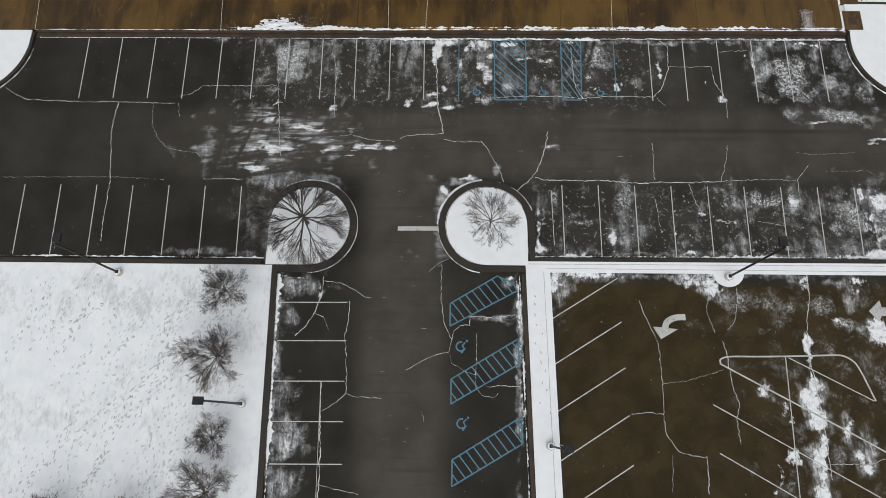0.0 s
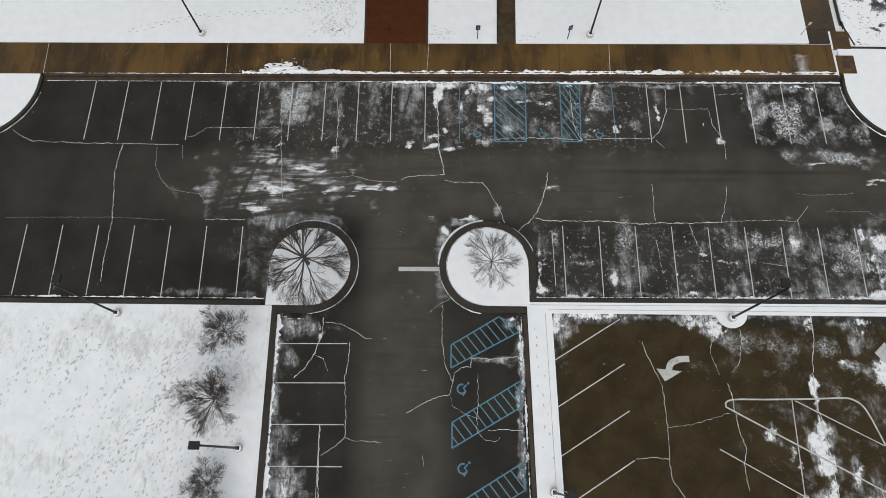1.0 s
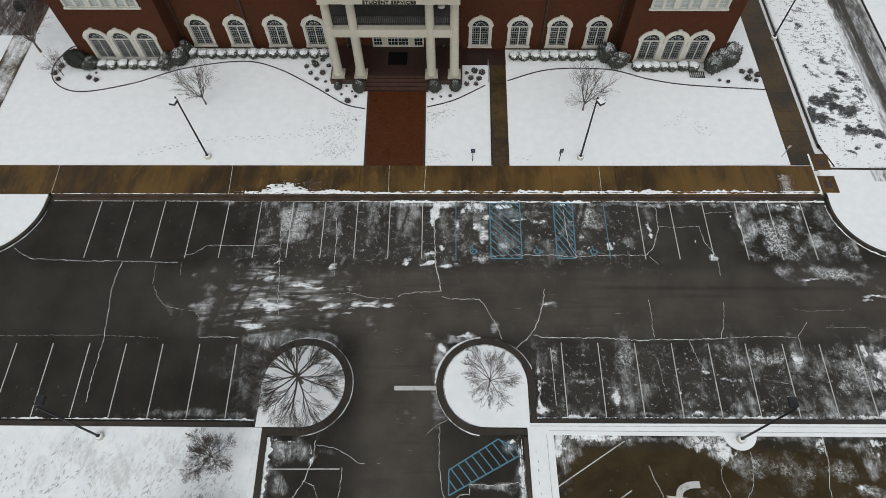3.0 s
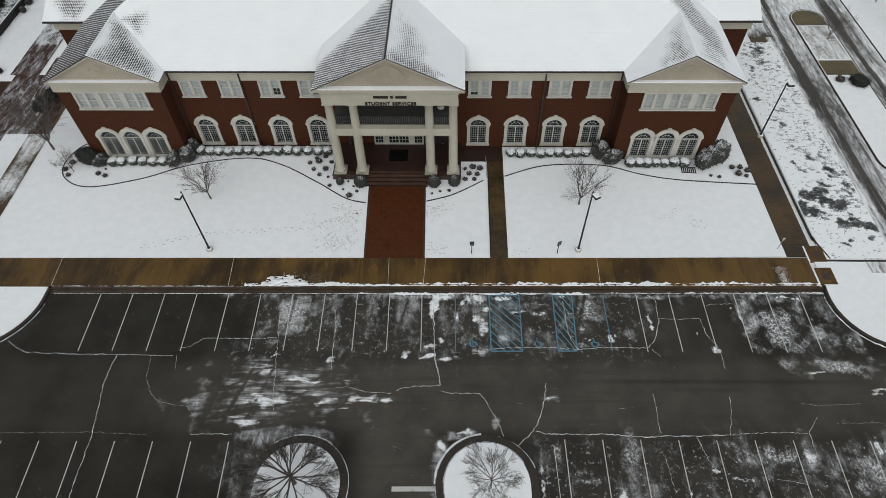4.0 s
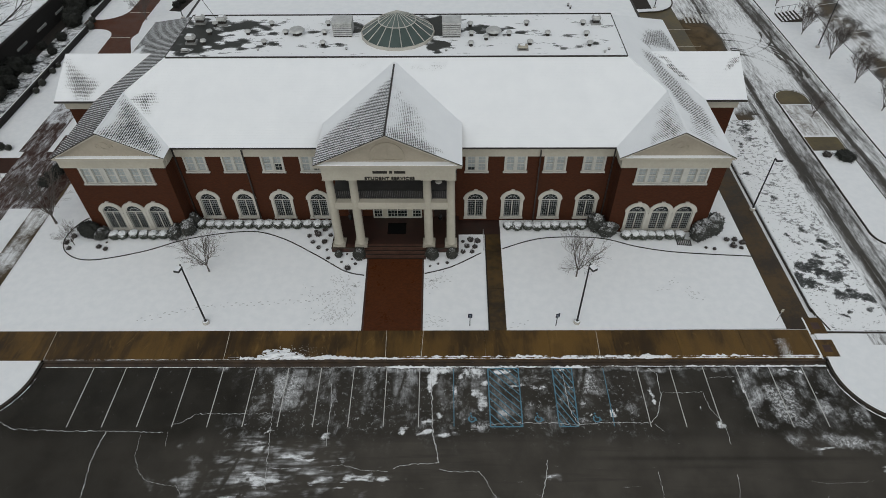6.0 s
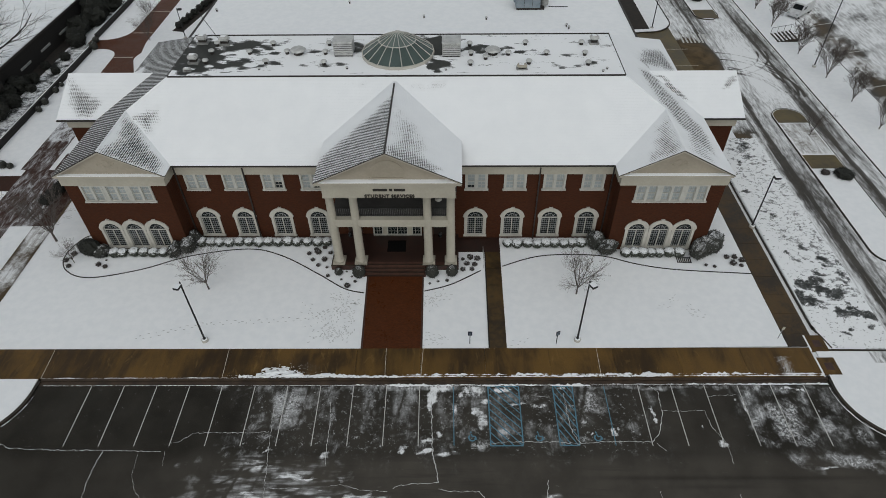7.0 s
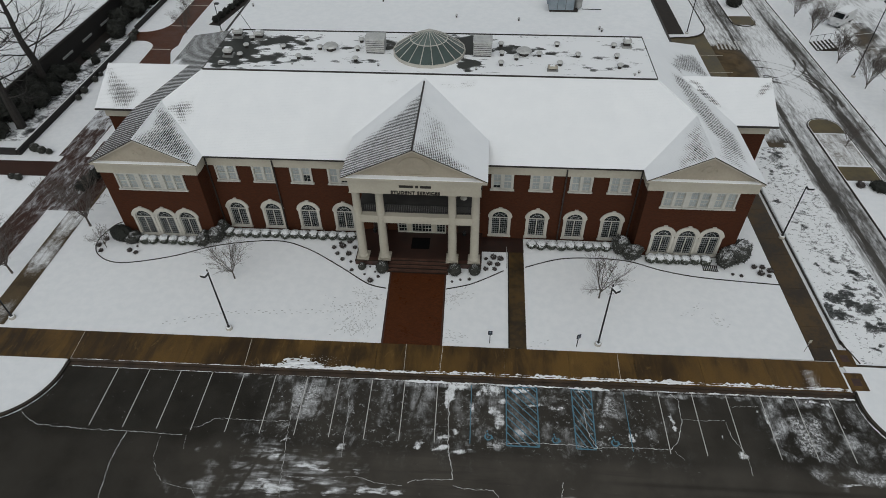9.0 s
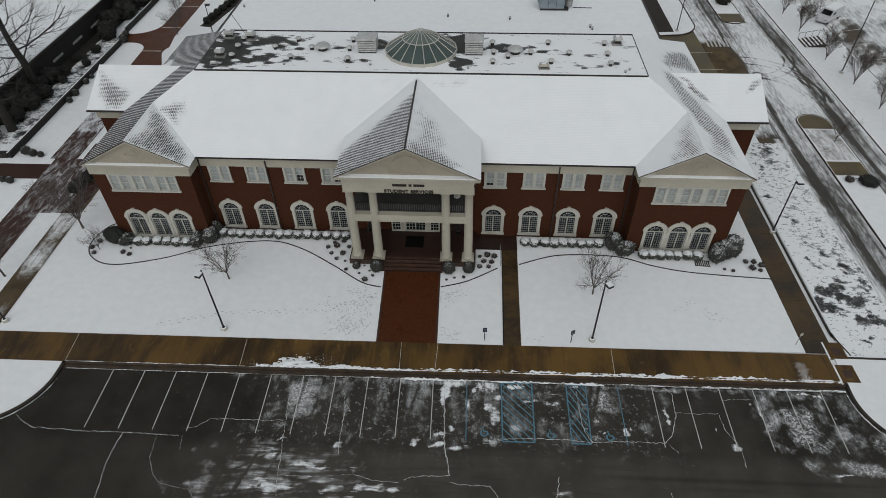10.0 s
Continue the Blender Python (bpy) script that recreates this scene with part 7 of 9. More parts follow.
def louvred_hood(x, y, w, d, h):
    root = thing("roof_hood", "pale louvred metal ventilator hood on the flat roof", "ventilator", "roof hoods", TURN @ pose(x, y, DZ))
    part("body", boxes((-w / 2 + 0.06, w / 2 - 0.06, -d / 2 + 0.06, d / 2 - 0.06, 0, h)), M_GUTTER, root)
    me = mesh_of("louvre", boxes((-w / 2, w / 2, -d / 2, d / 2, 0, 0.13)), M_VENT)
    n = int(h / 0.2)
    for k in range(n):
        place("louvre", me, root, pose(0, 0, 0.15 + 0.2 * k))
    part("lid", boxes((-w / 2 - 0.05, w / 2 + 0.05, -d / 2 - 0.05, d / 2 + 0.05, h, h + 0.10)), M_VENT, root, "pale grey metal lid")


louvred_hood(-7.0, 27.6, 2.0, 1.7, 1.5)
louvred_hood(4.35, 27.4, 1.9, 1.7, 1.5)


def mushroom_vent(x, y, r, h, z=None):
    root = thing("roof_vent", "small round metal roof vent with a snowy cap", "roof vent", "roof vents", TURN @ pose(x, y, DZ if z is None else z))
    part("pipe", lathe(bmesh.new(), [(r * 0.62, 0), (r * 0.55, h * 0.6)], 10), M_GUTTER, root)
    part("cap", lathe(bmesh.new(), [(r * 0.9, h * 0.55), (r, h * 0.62), (r * 0.8, h * 0.88), (r * 0.3, h)], 12), M_VENT, root)


def box_unit(x, y, w, d, h, z=None, material=None):
    root = thing("roof_unit", "grey hooded metal roof ventilation unit dusted with snow", "roof unit", "roof units", TURN @ pose(x, y, DZ if z is None else z))
    part("base", boxes((-w * 0.46, w * 0.46, -d * 0.46, d * 0.46, 0, h * 0.22)), M_METAL, root)
    part("neck", boxes((-w * 0.30, w * 0.30, -d * 0.30, d * 0.30, h * 0.22, h * 0.5)), M_GUTTER, root)
    bm = boxes((-w * 0.42, w * 0.42, -d * 0.42, d * 0.42, h * 0.45, h))
    bmesh.ops.bevel(bm, geom=bm.edges[:], offset=h * 0.16, segments=3, affect="EDGES")
    hood = part("hood", bm, material or M_VENT, root)
    part("snow_cap", boxes((-w * 0.24, w * 0.16, -d * 0.2, d * 0.24, h, h + 0.02)), M_SNOW, hood)


for x, y in ((-21.1, 29.5), (-21.2, 27.6), (-17.1, 27.5), (-15.0, 29.5), (-13.1, 27.5), (-21.2, 25.4), (-14.9, 25.3), (-8.9, 29.5), (-9.0, 27.4), (-8.8, 25.0),
             (6.3, 29.2), (6.4, 27.0), (6.3, 24.8), (10.3, 27.0), (7.9, 26.1), (12.3, 29.4), (14.3, 27.0), (18.3, 29.4), (18.3, 26.9), (18.3, 24.7), (12.3, 25.0)):
    mushroom_vent(x, y, 0.34, 0.55)
for x, y in ((-11.9, 27.5), (8.7, 27.3)):
    mushroom_vent(x, y, 0.85, 0.7)
for x, y, w in ((-22.9, 30.2, 1.3), (-20.4, 29.9, 1.3), (-22.5, 25.6, 1.2), (19.7, 29.7, 1.1)):
    box_unit(x, y, w, 1.0, 0.9)
box_unit(-22.6, 23.7, 0.9, 0.5, 0.35)
box_unit(11.5, 23.9, 1.2, 0.7, 0.5, None, M_CREAM)
for x, y in ((-15.3, 24.0), (-6.3, 24.1), (3.8, 23.7), (19.6, 23.3), (20.1, 23.8)):
    mushroom_vent(x, y, 0.16, 0.22)

BZ = 10.28
for x, y in ((0.6, 47.0), (8.9, 46.3), (19.2, 44.0), (19.4, 43.3), (-28.0, 49.5), (-10.0, 52.0)):
    mushroom_vent(x, y, 0.18, 0.45, BZ)
ac = thing("rooftop_air_handler", "large blue-grey rooftop air handling unit", "air handler", at=TURN @ pose(15.0, 50.4, BZ))
part("skid", boxes((-1.9, 1.9, -1.0, 1.0, 0, 0.3)), M_GUTTER, ac)
part("housing", boxes((-2.0, 1.3, -1.1, 1.1, 0.3, 2.0)), M_GREYBOX, ac)
part("intake_hood", boxes((-2.3, -2.0, -0.9, 0.9, 1.0, 2.1)), M_GREYBOX, ac)
part("fan_drum", lathe(bmesh.new(), [(0.55, 0.3), (0.55, 1.5), (0.62, 1.55), (0.5, 1.75)], 16, 2.0, 0.2), M_METAL, ac)
part("snow_cap", boxes((-1.9, 1.2, -1.0, 1.0, 2.0, 2.06)), M_SNOW, ac)
part("seam", boxes((-0.9, -0.86, -1.13, -1.1, 0.35, 1.95), (0.2, 0.24, -1.13, -1.1, 0.35, 1.95)), M_GUTTER, ac)
cable = bmesh.new()
rod(cable, (2.6, 0, 0.05), (5.2, -0.1, 0.05), 0.05)
part("conduit", cable, M_DARK, ac)
bm = bmesh.new()
rod(bm, (-20.9, 30.6, DZ), (-23.0, 31.8, DZ + 2.9), 0.03)
solo("antenna_mast", bm, M_DARK, "thin dark mast leaning on the flat roof", "mast")


# ---- lamp posts and bollards ----
def lamp_post(x, y, turn, h=7.75, z=LAWN_Z, capped=False, label="tall dark lamp post with square head on snowy footing"):
    root = thing("lamp_post", label, "lamp post", "lamp posts", pose(x, y, z - 0.02, 0, 0, turn))
    part("footing", lathe(bmesh.new(), [(0.30, 0.0), (0.30, 0.28), (0.26, 0.32)], 8), M_STONE, root)
    part("footing_snow", lathe(bmesh.new(), [(0.26, 0.32), (0.24, 0.36), (0.08, 0.37)], 8), M_SNOW, root)
    part("base_plate", boxes((-0.12, 0.12, -0.12, 0.12, 0.36, 0.40)), M_DARK, root)
    bm = bmesh.new()
    rod(bm, (0, 0, 0.34), (0, 0, h), 0.085, 0.06, 8)
    part("pole", bm, M_DARK, root)
    part("arm", boxes((-0.04, 0.04, -0.3, 0.06, h - 0.18, h - 0.10)), M_DARK, root)
    head = part("lamp_head", boxes((-0.24, 0.24, -0.72, -0.12, h - 0.26, h - 0.06)), M_DARK, root)
    part("lens", boxes((-0.19, 0.19, -0.67, -0.19, h - 0.275, h - 0.26)), M_BLIND, head)
    if capped:
        part("snow_cap", boxes((-0.22, 0.22, -0.69, -0.16, h - 0.06, h - 0.02)), M_SNOW, head)
    return root


lamp_post(-18.0, 0.58, -12, capped=True)
lamp_post(15.6, 0.52, 30, capped=True)
lamp_post(-38.9, 0.8, -30)
lamp_post(36.65, 15.8, 90, 6.8, capped=True)
lamp_post(-20.67, -24.28, 180)
lamp_post(24.25, -24.14, 180, 8.0, 0.17)
lamp_post(-10.5, -33.6, -90, 6.9)
lamp_post(10.92, -36.09, 90, 4.6, 0.15, label="short dark lamp post on the snowy walk")
lamp_post(59.0, 52.2, 180, 11.0)
lamp_post(38.1, 66.2, 0, 7.75)
lamp_post(-39.6, 64.0, 90, 5.0)


def bay_sign(x, y, turn):
    root = thing("bay_sign", "dark blue parking sign on a short dark post", "sign", "bay signs", pose(x, y, LAWN_Z, 0, 0, turn))
    bm = bmesh.new()
    rod(bm, (0, 0, 0), (0, 0, 1.62), 0.04)
    part("post", bm, M_DARK, root)
    plate = part("plate", boxes((-0.17, 0.17, -0.075, -0.045, 1.22, 1.72)), M_SIGN, root, "dark blue sign plate")
    part("rim", boxes((-0.19, 0.19, -0.045, -0.03, 1.20, 1.74)), M_DARK, plate)
    for z in (1.32, 1.52):
        part("mark", boxes((-0.10, 0.10, -0.08, -0.075, z, z + 0.09)), M_GREYBOX, plate, "plain grey-blue bar in place of writing")


bay_sign(5.95, 0.2, 0)
bay_sign(13.68, 0.2, 20)
bm = bmesh.new()
sign = thing("sign_post", "small pale sign on a thin post beside the sidewalk", "sign", at=pose(33.6, 0.7, LAWN_Z))
rod(bm, (0, 0, 0), (0, 0, 1.5), 0.03)
part("post", bm, M_METAL, sign)
part("panel", boxes((-0.11, 0.11, -0.03, 0.0, 1.25, 1.6)), M_CREAM, sign)
bm = bmesh.new()
sign = thing("sign_post", "small sign on a thin post beside the snowy walk", "sign", at=pose(skew(11.25, -36), -36.0, 0.12))
rod(bm, (0, 0, 0), (0, 0, 1.9), 0.03)
part("post", bm, M_METAL, sign)
part("panel", boxes((-0.15, 0.15, -0.03, 0.0, 1.45, 1.9)), M_METAL, sign)

# iron drain grate on the bed
gr = thing("drain_grate", "dark slotted drain grate lying in the snow", "grate", at=pose(28.0, 10.8, LAWN_Z, 0, 0, -4))
part("grate_frame", boxes((-0.75, 0.75, -0.42, -0.36, 0, 0.05), (-0.75, 0.75, 0.36, 0.42, 0, 0.05)), M_DARK, gr)
for k in range(8):
    part("slat", boxes((-0.72 + 0.19 * k, -0.62 + 0.19 * k, -0.36, 0.36, 0, 0.045)), M_DARK, gr)

# low hand rail beside the concrete path
# edging whose near-black colour also holds the path's shadow edge
bm = bmesh.new()
ribbon(bm, [(7.66, -0.3), (7.80, 12.1)], 0.06, 0.04, 0.0, 0.19)
tagged(solo("path_edging", bm, M_SHADE_DARK, "raised edging beside the concrete path, near-black to hold its shadow", "edging"), kind="structure")
rail = thing("hand_rail", "short thin metal hand rail beside the path", "rail", at=pose(7.6, 9.8, LAWN_Z))
bm = bmesh.new()
rod(bm, (0, 0, 0), (0, 0, 0.9), 0.025)
rod(bm, (0, 2.2, 0), (0, 2.2, 0.9), 0.025)
part("post", bm, M_METAL, rail)
bm = bmesh.new()
rod(bm, (0, 0, 0.9), (0, 2.2, 0.9), 0.025)
part("top_rail", bm, M_METAL, rail)


# ---- planting ----
def edging(pts):
    bm = bmesh.new()
    ribbon(bm, smooth_line(pts, 8), 0.05, 0.05, 0.0, LAWN_Z + 0.05)
    tagged(solo("bed_edging", bm, M_GUTTER, "thin dark curved edging of a planting bed", "edging"), kind="structure")


edging([(-33.2, 15.2), (-35.0, 14.6), (-35.9, 11.9), (-34.9, 9.7), (-32.1, 8.6), (-27.3, 9.7), (-22.7, 11.7), (-17.0, 12.7), (-13.3, 11.7), (-9.3, 9.2), (-6.2, 7.0), (-4.2, 6.4)])
edging([(1.7, 6.6), (4.3, 7.5), (7.3, 9.4)])
edging([(9.5, 10.0), (13.7, 11.5), (19.4, 11.5), (23.2, 10.2), (27.0, 9.4), (34.2, 8.8)])


def clump_mesh(name, seed, rx, ry, rz, material, leaves=500, lumps=0.18, leaf=0.07):
    """A dense shrub: a lumpy core under a coat of small leaves."""
    rnd = random.Random(seed)
    bm = bmesh.new()
    bmesh.ops.create_icosphere(bm, subdivisions=3, radius=1.0)
    for v in bm.verts:
        d = v.co.normalized()
        k = 1 + lumps * noise.noise(d * 2.1 + Vector((seed, 0, 0))) + lumps * 0.5 * noise.noise(d * 5.3 + Vector((0, seed, 0)))
        v.co = Vector((d.x * rx * k, d.y * ry * k, rz + d.z * rz * k))
        if v.co.z < 0.05 * rz:
            v.co.z = 0.0
    pts = [v.co.copy() for v in bm.verts if v.co.z > 0.05]
    for _ in range(leaves):
        p = rnd.choice(pts) + Vector((rnd.uniform(-1, 1), rnd.uniform(-1, 1), rnd.uniform(-1, 1))) * leaf
        d = (p - Vector((0, 0, rz * 0.8))).normalized()
        p += d * leaf * rnd.uniform(0, 0.8)
        a = Vector((rnd.uniform(-1, 1), rnd.uniform(-1, 1), rnd.uniform(-1, 1))).cross(d).normalized() * leaf * rnd.uniform(0.6, 1.2)
        b = (d * 0.9 + Vector((rnd.uniform(-1, 1), rnd.uniform(-1, 1), rnd.uniform(-1, 1))) * 0.5).normalized() * leaf * rnd.uniform(0.8, 1.5)
        bm.faces.new([bm.verts.new(q) for q in (p - a, p + a, p + b)])
    return mesh_of(name, bm, material)


ROUND = [clump_mesh("round_shrub", 10 + k, 0.54, 0.54, 0.44, M_SHRUB, 420, 0.12, 0.03) for k in range(4)]
SMALL = [clump_mesh("low_plant", 30 + k, 0.28, 0.28, 0.20, M_DRY, 160, 0.3, 0.05) for k in range(3)]
rnd = random.Random(5)


def plant(name, me, x, y, s, label, category, group, sz=1.0):
    ob = place(name, me, None, pose(x, y, LAWN_Z - 0.03, 0, 0, rnd.uniform(0, 360)) @ Matrix.Diagonal((s, s, s * sz, 1)))
    return tagged(ob, label, category, group)


rows = [(-22.0 + 1.02 * k, 13.35) for k in range(14)] + [(x, 12.95) for x in (10.2, 11.2, 12.25, 13.2, 14.2, 15.1, 16.0, 17.0, 17.9)]
rows += [(x, 11.85) for x in (-30.6, -29.7, -28.5, -27.6, -26.5, -25.5)] + [(x, 11.5) for x in (22.2, 23.0, 23.8, 24.7, 25.6, 26.6, 27.5)]
for x, y in rows:
    plant("round_shrub", rnd.choice(ROUND), x + rnd.uniform(-0.08, 0.08), y + rnd.uniform(-0.08, 0.08), rnd.uniform(0.98, 1.14), "clipped round evergreen shrub capped with snow by the wall", "shrub", "foundation shrubs")
URN = [clump_mesh("porch_shrub", 50 + k, 0.64, 0.64, 0.62, M_PORCHBUSH, 900, 0.10, 0.035) for k in range(2)]
for x, y, s in ((-6.95, 9.0, 0.62), (-4.85, 8.75, 1.0), (2.4, 8.7, 1.02), (4.4, 8.85, 0.92)):
    plant("porch_shrub", rnd.choice(URN), x, y, s, "dark rounded shrub in front of a porch column", "shrub", "porch shrubs")
for k, (x, y, rx, ry, rz, mt) in enumerate(((-33.2, 12.2, 1.1, 0.9, 0.9, M_DARKBUSH), (-31.9, 11.9, 0.8, 0.7, 0.6, M_HEDGE), (-24.2, 12.0, 1.1, 0.65, 0.75, M_HEDGE), (-23.0, 12.6, 1.0, 0.8, 0.85, M_HEDGE), (-22.6, 13.6, 0.6, 0.7, 0.9, M_HEDGE),
                                           (19.3, 12.9, 1.0, 0.9, 0.95, M_HEDGE), (20.4, 12.0, 1.1, 0.8, 0.8, M_HEDGE), (29.6, 11.6, 1.4, 0.9, 0.9, M_HEDGE), (31.0, 12.3, 1.1, 1.4, 1.15, M_HEDGE), (30.3, 12.0, 1.2, 1.0, 1.05, M_HEDGE))):
    me = clump_mesh("evergreen_hedge", 70 + k, rx, ry, rz, mt, 2200, 0.2, 0.04)
    plant("evergreen_hedge", me, x, y, 1.0, "dense dark hedge dusted with snow at the building's corner", "hedge", "corner hedges")
dots = [(-10.4, 11.9), (-9.9, 11.0), (-9.2, 10.2), (-8.7, 11.0), (-9.5, 12.1), (-9.8, 12.6), (-8.2, 12.0), (-8.9, 12.8), (-5.9, 7.3), (5.5, 11.0), (6.3, 11.2), (7.0, 11.0), (5.9, 10.3), (6.7, 10.2), (6.4, 9.5), (5.5, 9.5),
        (32.4, 11.1), (33.2, 11.1), (32.8, 10.2), (33.8, 10.6), (33.5, 9.9), (-35.4, 11.0), (-34.8, 10.2), (-31.8, 10.4), (-31.0, 10.1), (-35.0, 12.0)]
for x, y in dots:
    plant("low_plant", rnd.choice(SMALL), x, y, rnd.uniform(0.6, 1.05), "small brown winter plant poking out of snow", "plant", "bed plants")
for x, y in ((-8.3, 9.9), (-8.0, 8.7), (-6.6, 8.2), (-5.2, 7.9), (-5.6, 8.6), (-6.2, 9.3), (2.2, 7.6), (3.0, 7.9), (3.9, 8.0), (30.0, 10.0), (30.8, 9.8), (-31.3, 11.1)):
    plant("low_plant", rnd.choice(SMALL), x, y, rnd.uniform(0.35, 0.6), "tiny dry stalks poking out of snow", "plant", "bed plants")


# ---- bare trees ----
def tree_mesh(seed, height, spread, trunk, levels=4, kids=(6, 5, 5, 4), r0=0.12, rise=0.35, wild=0.25, twig=0.006, leader=False, tilt=(0.35, 1.0), fork=(0.40, 0.80), lean=(0.0, 0.0)):
    """The trunk and the crown of a leafless tree as two meshes' raw data."""
    rnd = random.Random(seed)
    trunk_g, crown_g = ([], []), ([], [])

    def tube(pts, ra, rb, k, store):
        vs, fs = store
        base = len(vs)
        n = len(pts)
        for i, p in enumerate(pts):
            d = (pts[min(i + 1, n - 1)] - pts[max(i - 1, 0)]).normalized()
            s = d.cross(Vector((0.3, 0.5, 0.8))).normalized()
            t = d.cross(s)
            r = ra + (rb - ra) * i / (n - 1)
            for j in range(k):
                a = 2 * math.pi * j / k
                q = p + (s * math.cos(a) + t * math.sin(a)) * r
                vs.append((q.x, q.y, q.z))
        for i in range(n - 1):
            for j in range(k):
                a, b = base + i * k + j, base + i * k + (j + 1) % k
                fs.append((a, b, b + k, a + k))

    def grow(p, d, length, r, level):
        n = 5 if level < 2 else 3
        pts = [p]
        q, e = p, d
        for _ in range(n):
            e = (e + Vector((rnd.uniform(-1, 1), rnd.uniform(-1, 1), rnd.uniform(-0.6, 1))) * wild * 0.55 + Vector((0, 0, rise * 0.16))).normalized()
            q = q + e * (length / n)
            pts.append(q)
        rb = max(twig, r * 0.42)
        tube(pts, r, rb, 5 if level == 0 else (4 if level == 1 else 3), crown_g)
        if level + 1 >= levels:
            return
        for i in range(kids[level]):
            f = 0.25 + 0.75 * (i + rnd.uniform(0.1, 0.9)) / kids[level]
            x = f * n
            j = min(int(x), n - 1)
            s = pts[j].lerp(pts[j + 1], x - j)
            along = (pts[j + 1] - pts[j]).normalized()
            side = along.cross(Vector((rnd.uniform(-1, 1), rnd.uniform(-1, 1), rnd.uniform(-1, 1)))).normalized()
            dd = (along + side * rnd.uniform(*fork)).normalized()
            grow(s, dd, length * rnd.uniform(0.45, 0.65) * (1.2 - 0.5 * f), max(twig, (r + (rb - r) * f) * 0.62), level + 1)

    top = Vector((rnd.uniform(-0.05, 0.05), rnd.uniform(-0.05, 0.05), trunk))
    tube([Vector((0, 0, -0.15)), Vector((0, 0, 0.08)), top * 0.5, top], r0 * 1.25, r0 * 0.8, 8, trunk_g)
    n = kids[0] + 3
    if leader:
        pts = [top]
        for k in range(6):
            pts.append(pts[-1] + Vector((rnd.uniform(-0.35, 0.35), rnd.uniform(-0.35, 0.35), (height - trunk) / 6)))
        tube(pts, r0 * 0.8, r0 * 0.18, 7, trunk_g)
        for i in range(n + 4):
            f = (i + rnd.uniform(0, 0.6)) / (n + 4) * 5.6
            k = int(f)
            a = 2.4 * i + rnd.uniform(-0.4, 0.4)
            d = Vector((math.cos(a), math.sin(a), rnd.uniform(0.05, 0.5))).normalized()
            grow(pts[k].lerp(pts[k + 1], f - k), d, spread * rnd.uniform(0.6, 1.0) * (1 - 0.09 * f), r0 * (0.20 - 0.022 * f), 1)
        return trunk_g, crown_g
    for i in range(n):
        a = 2 * math.pi * (i + rnd.uniform(-0.3, 0.3)) / n
        reach = rnd.uniform(*tilt) * spread * (1 + lean[0] * math.cos(a - math.radians(lean[1])))
        d = Vector((math.cos(a) * reach, math.sin(a) * reach, height - trunk))
        L = d.length * rnd.uniform(0.75, 1.0)
        grow(top * rnd.uniform(0.75, 1.0), d.normalized(), L * 0.85, r0 * rnd.uniform(0.40, 0.6), 0)
    return trunk_g, crown_g


def tree_thing(name, data, bark, label, group, m):
    root = thing(name, label, "tree", group, m)
    for nm, (vs, fs) in zip(("trunk", "crown"), data):
        me = bpy.data.meshes.new(nm)
        me.from_pydata(vs, [], fs)
        me.materials.append(bark)
        place(nm, me, root)
    return root


big = tree_mesh(3, 2.7, 4.1, 1.7, 4, (10, 8, 6, 4), 0.135, 0.02, 0.13, 0.006, tilt=(0.7, 1.0), fork=(0.30, 0.62), lean=(0.32, 262))
tree_thing("bare_tree", big, M_BARK, "wide-spreading leafless shade tree on a snowy island", "island trees", pose(-6.88, -20.28, 0.12))
mid = tree_mesh(8, 3.9, 2.45, 1.4, 4, (8, 6, 5, 3), 0.060, 0.05, 0.11, 0.005, tilt=(0.55, 1.0), fork=(0.28, 0.58))
tree_thing("bare_tree", mid, M_BARK_MID, "young leafless tree on a snowy island", "island trees", pose(6.9, -20.42, 0.12))
dense = tree_mesh(15, 2.5, 2.5, 0.6, 4, (10, 8, 6, 4), 0.075, 0.04, 0.16, 0.0055, tilt=(0.35, 1.0), fork=(0.40, 0.85))
for x, y, s, turn in ((-12.45, -30.3, 0.90, 0), (-12.45, -25.6, 0.74, 70), (-12.25, -35.9, 0.60, 140), (-12.2, -39.4, 0.85, 220), (-22.6, -41.2, 0.8, 20), (-18.0, -41.6, 0.8, 100)):
    tree_thing("bare_tree", dense, M_BARK_MID, "small dense leafless tree on the trodden snowy lawn", "lawn trees", pose(x, y, LAWN_Z, 0, 0, turn) @ Matrix.Scale(s, 4))
slim = tree_mesh(21, 4.5, 2.9, 1.0, 4, (6, 5, 4, 3), 0.075, 0.16, 0.18, 0.005, fork=(0.4, 0.9))
for x, y, s, turn in ((-19.5, 7.0, 1.0, 0), (16.4, 6.2, 1.05, 80), (-37.9, 14.1, 1.45, 160), (-42.4, 6.6, 1.3, 40), (50.3, 33.4, 0.8, 200), (-34.5, 10.8, 0.55, 60), (-45.4, 63.4, 0.9, 20), (-47.4, 70.1, 0.85, 110)):
    tree_thing("bare_tree", slim, M_BARK_MID, "slender young leafless tree standing in snow", "young trees", pose(x, y, LAWN_Z, 0, 0, turn) @ Matrix.Scale(s, 4))
vase = tree_mesh(34, 5.6, 2.6, 0.5, 4, (6, 5, 4, 3), 0.09, 0.35, 0.14, 0.013)
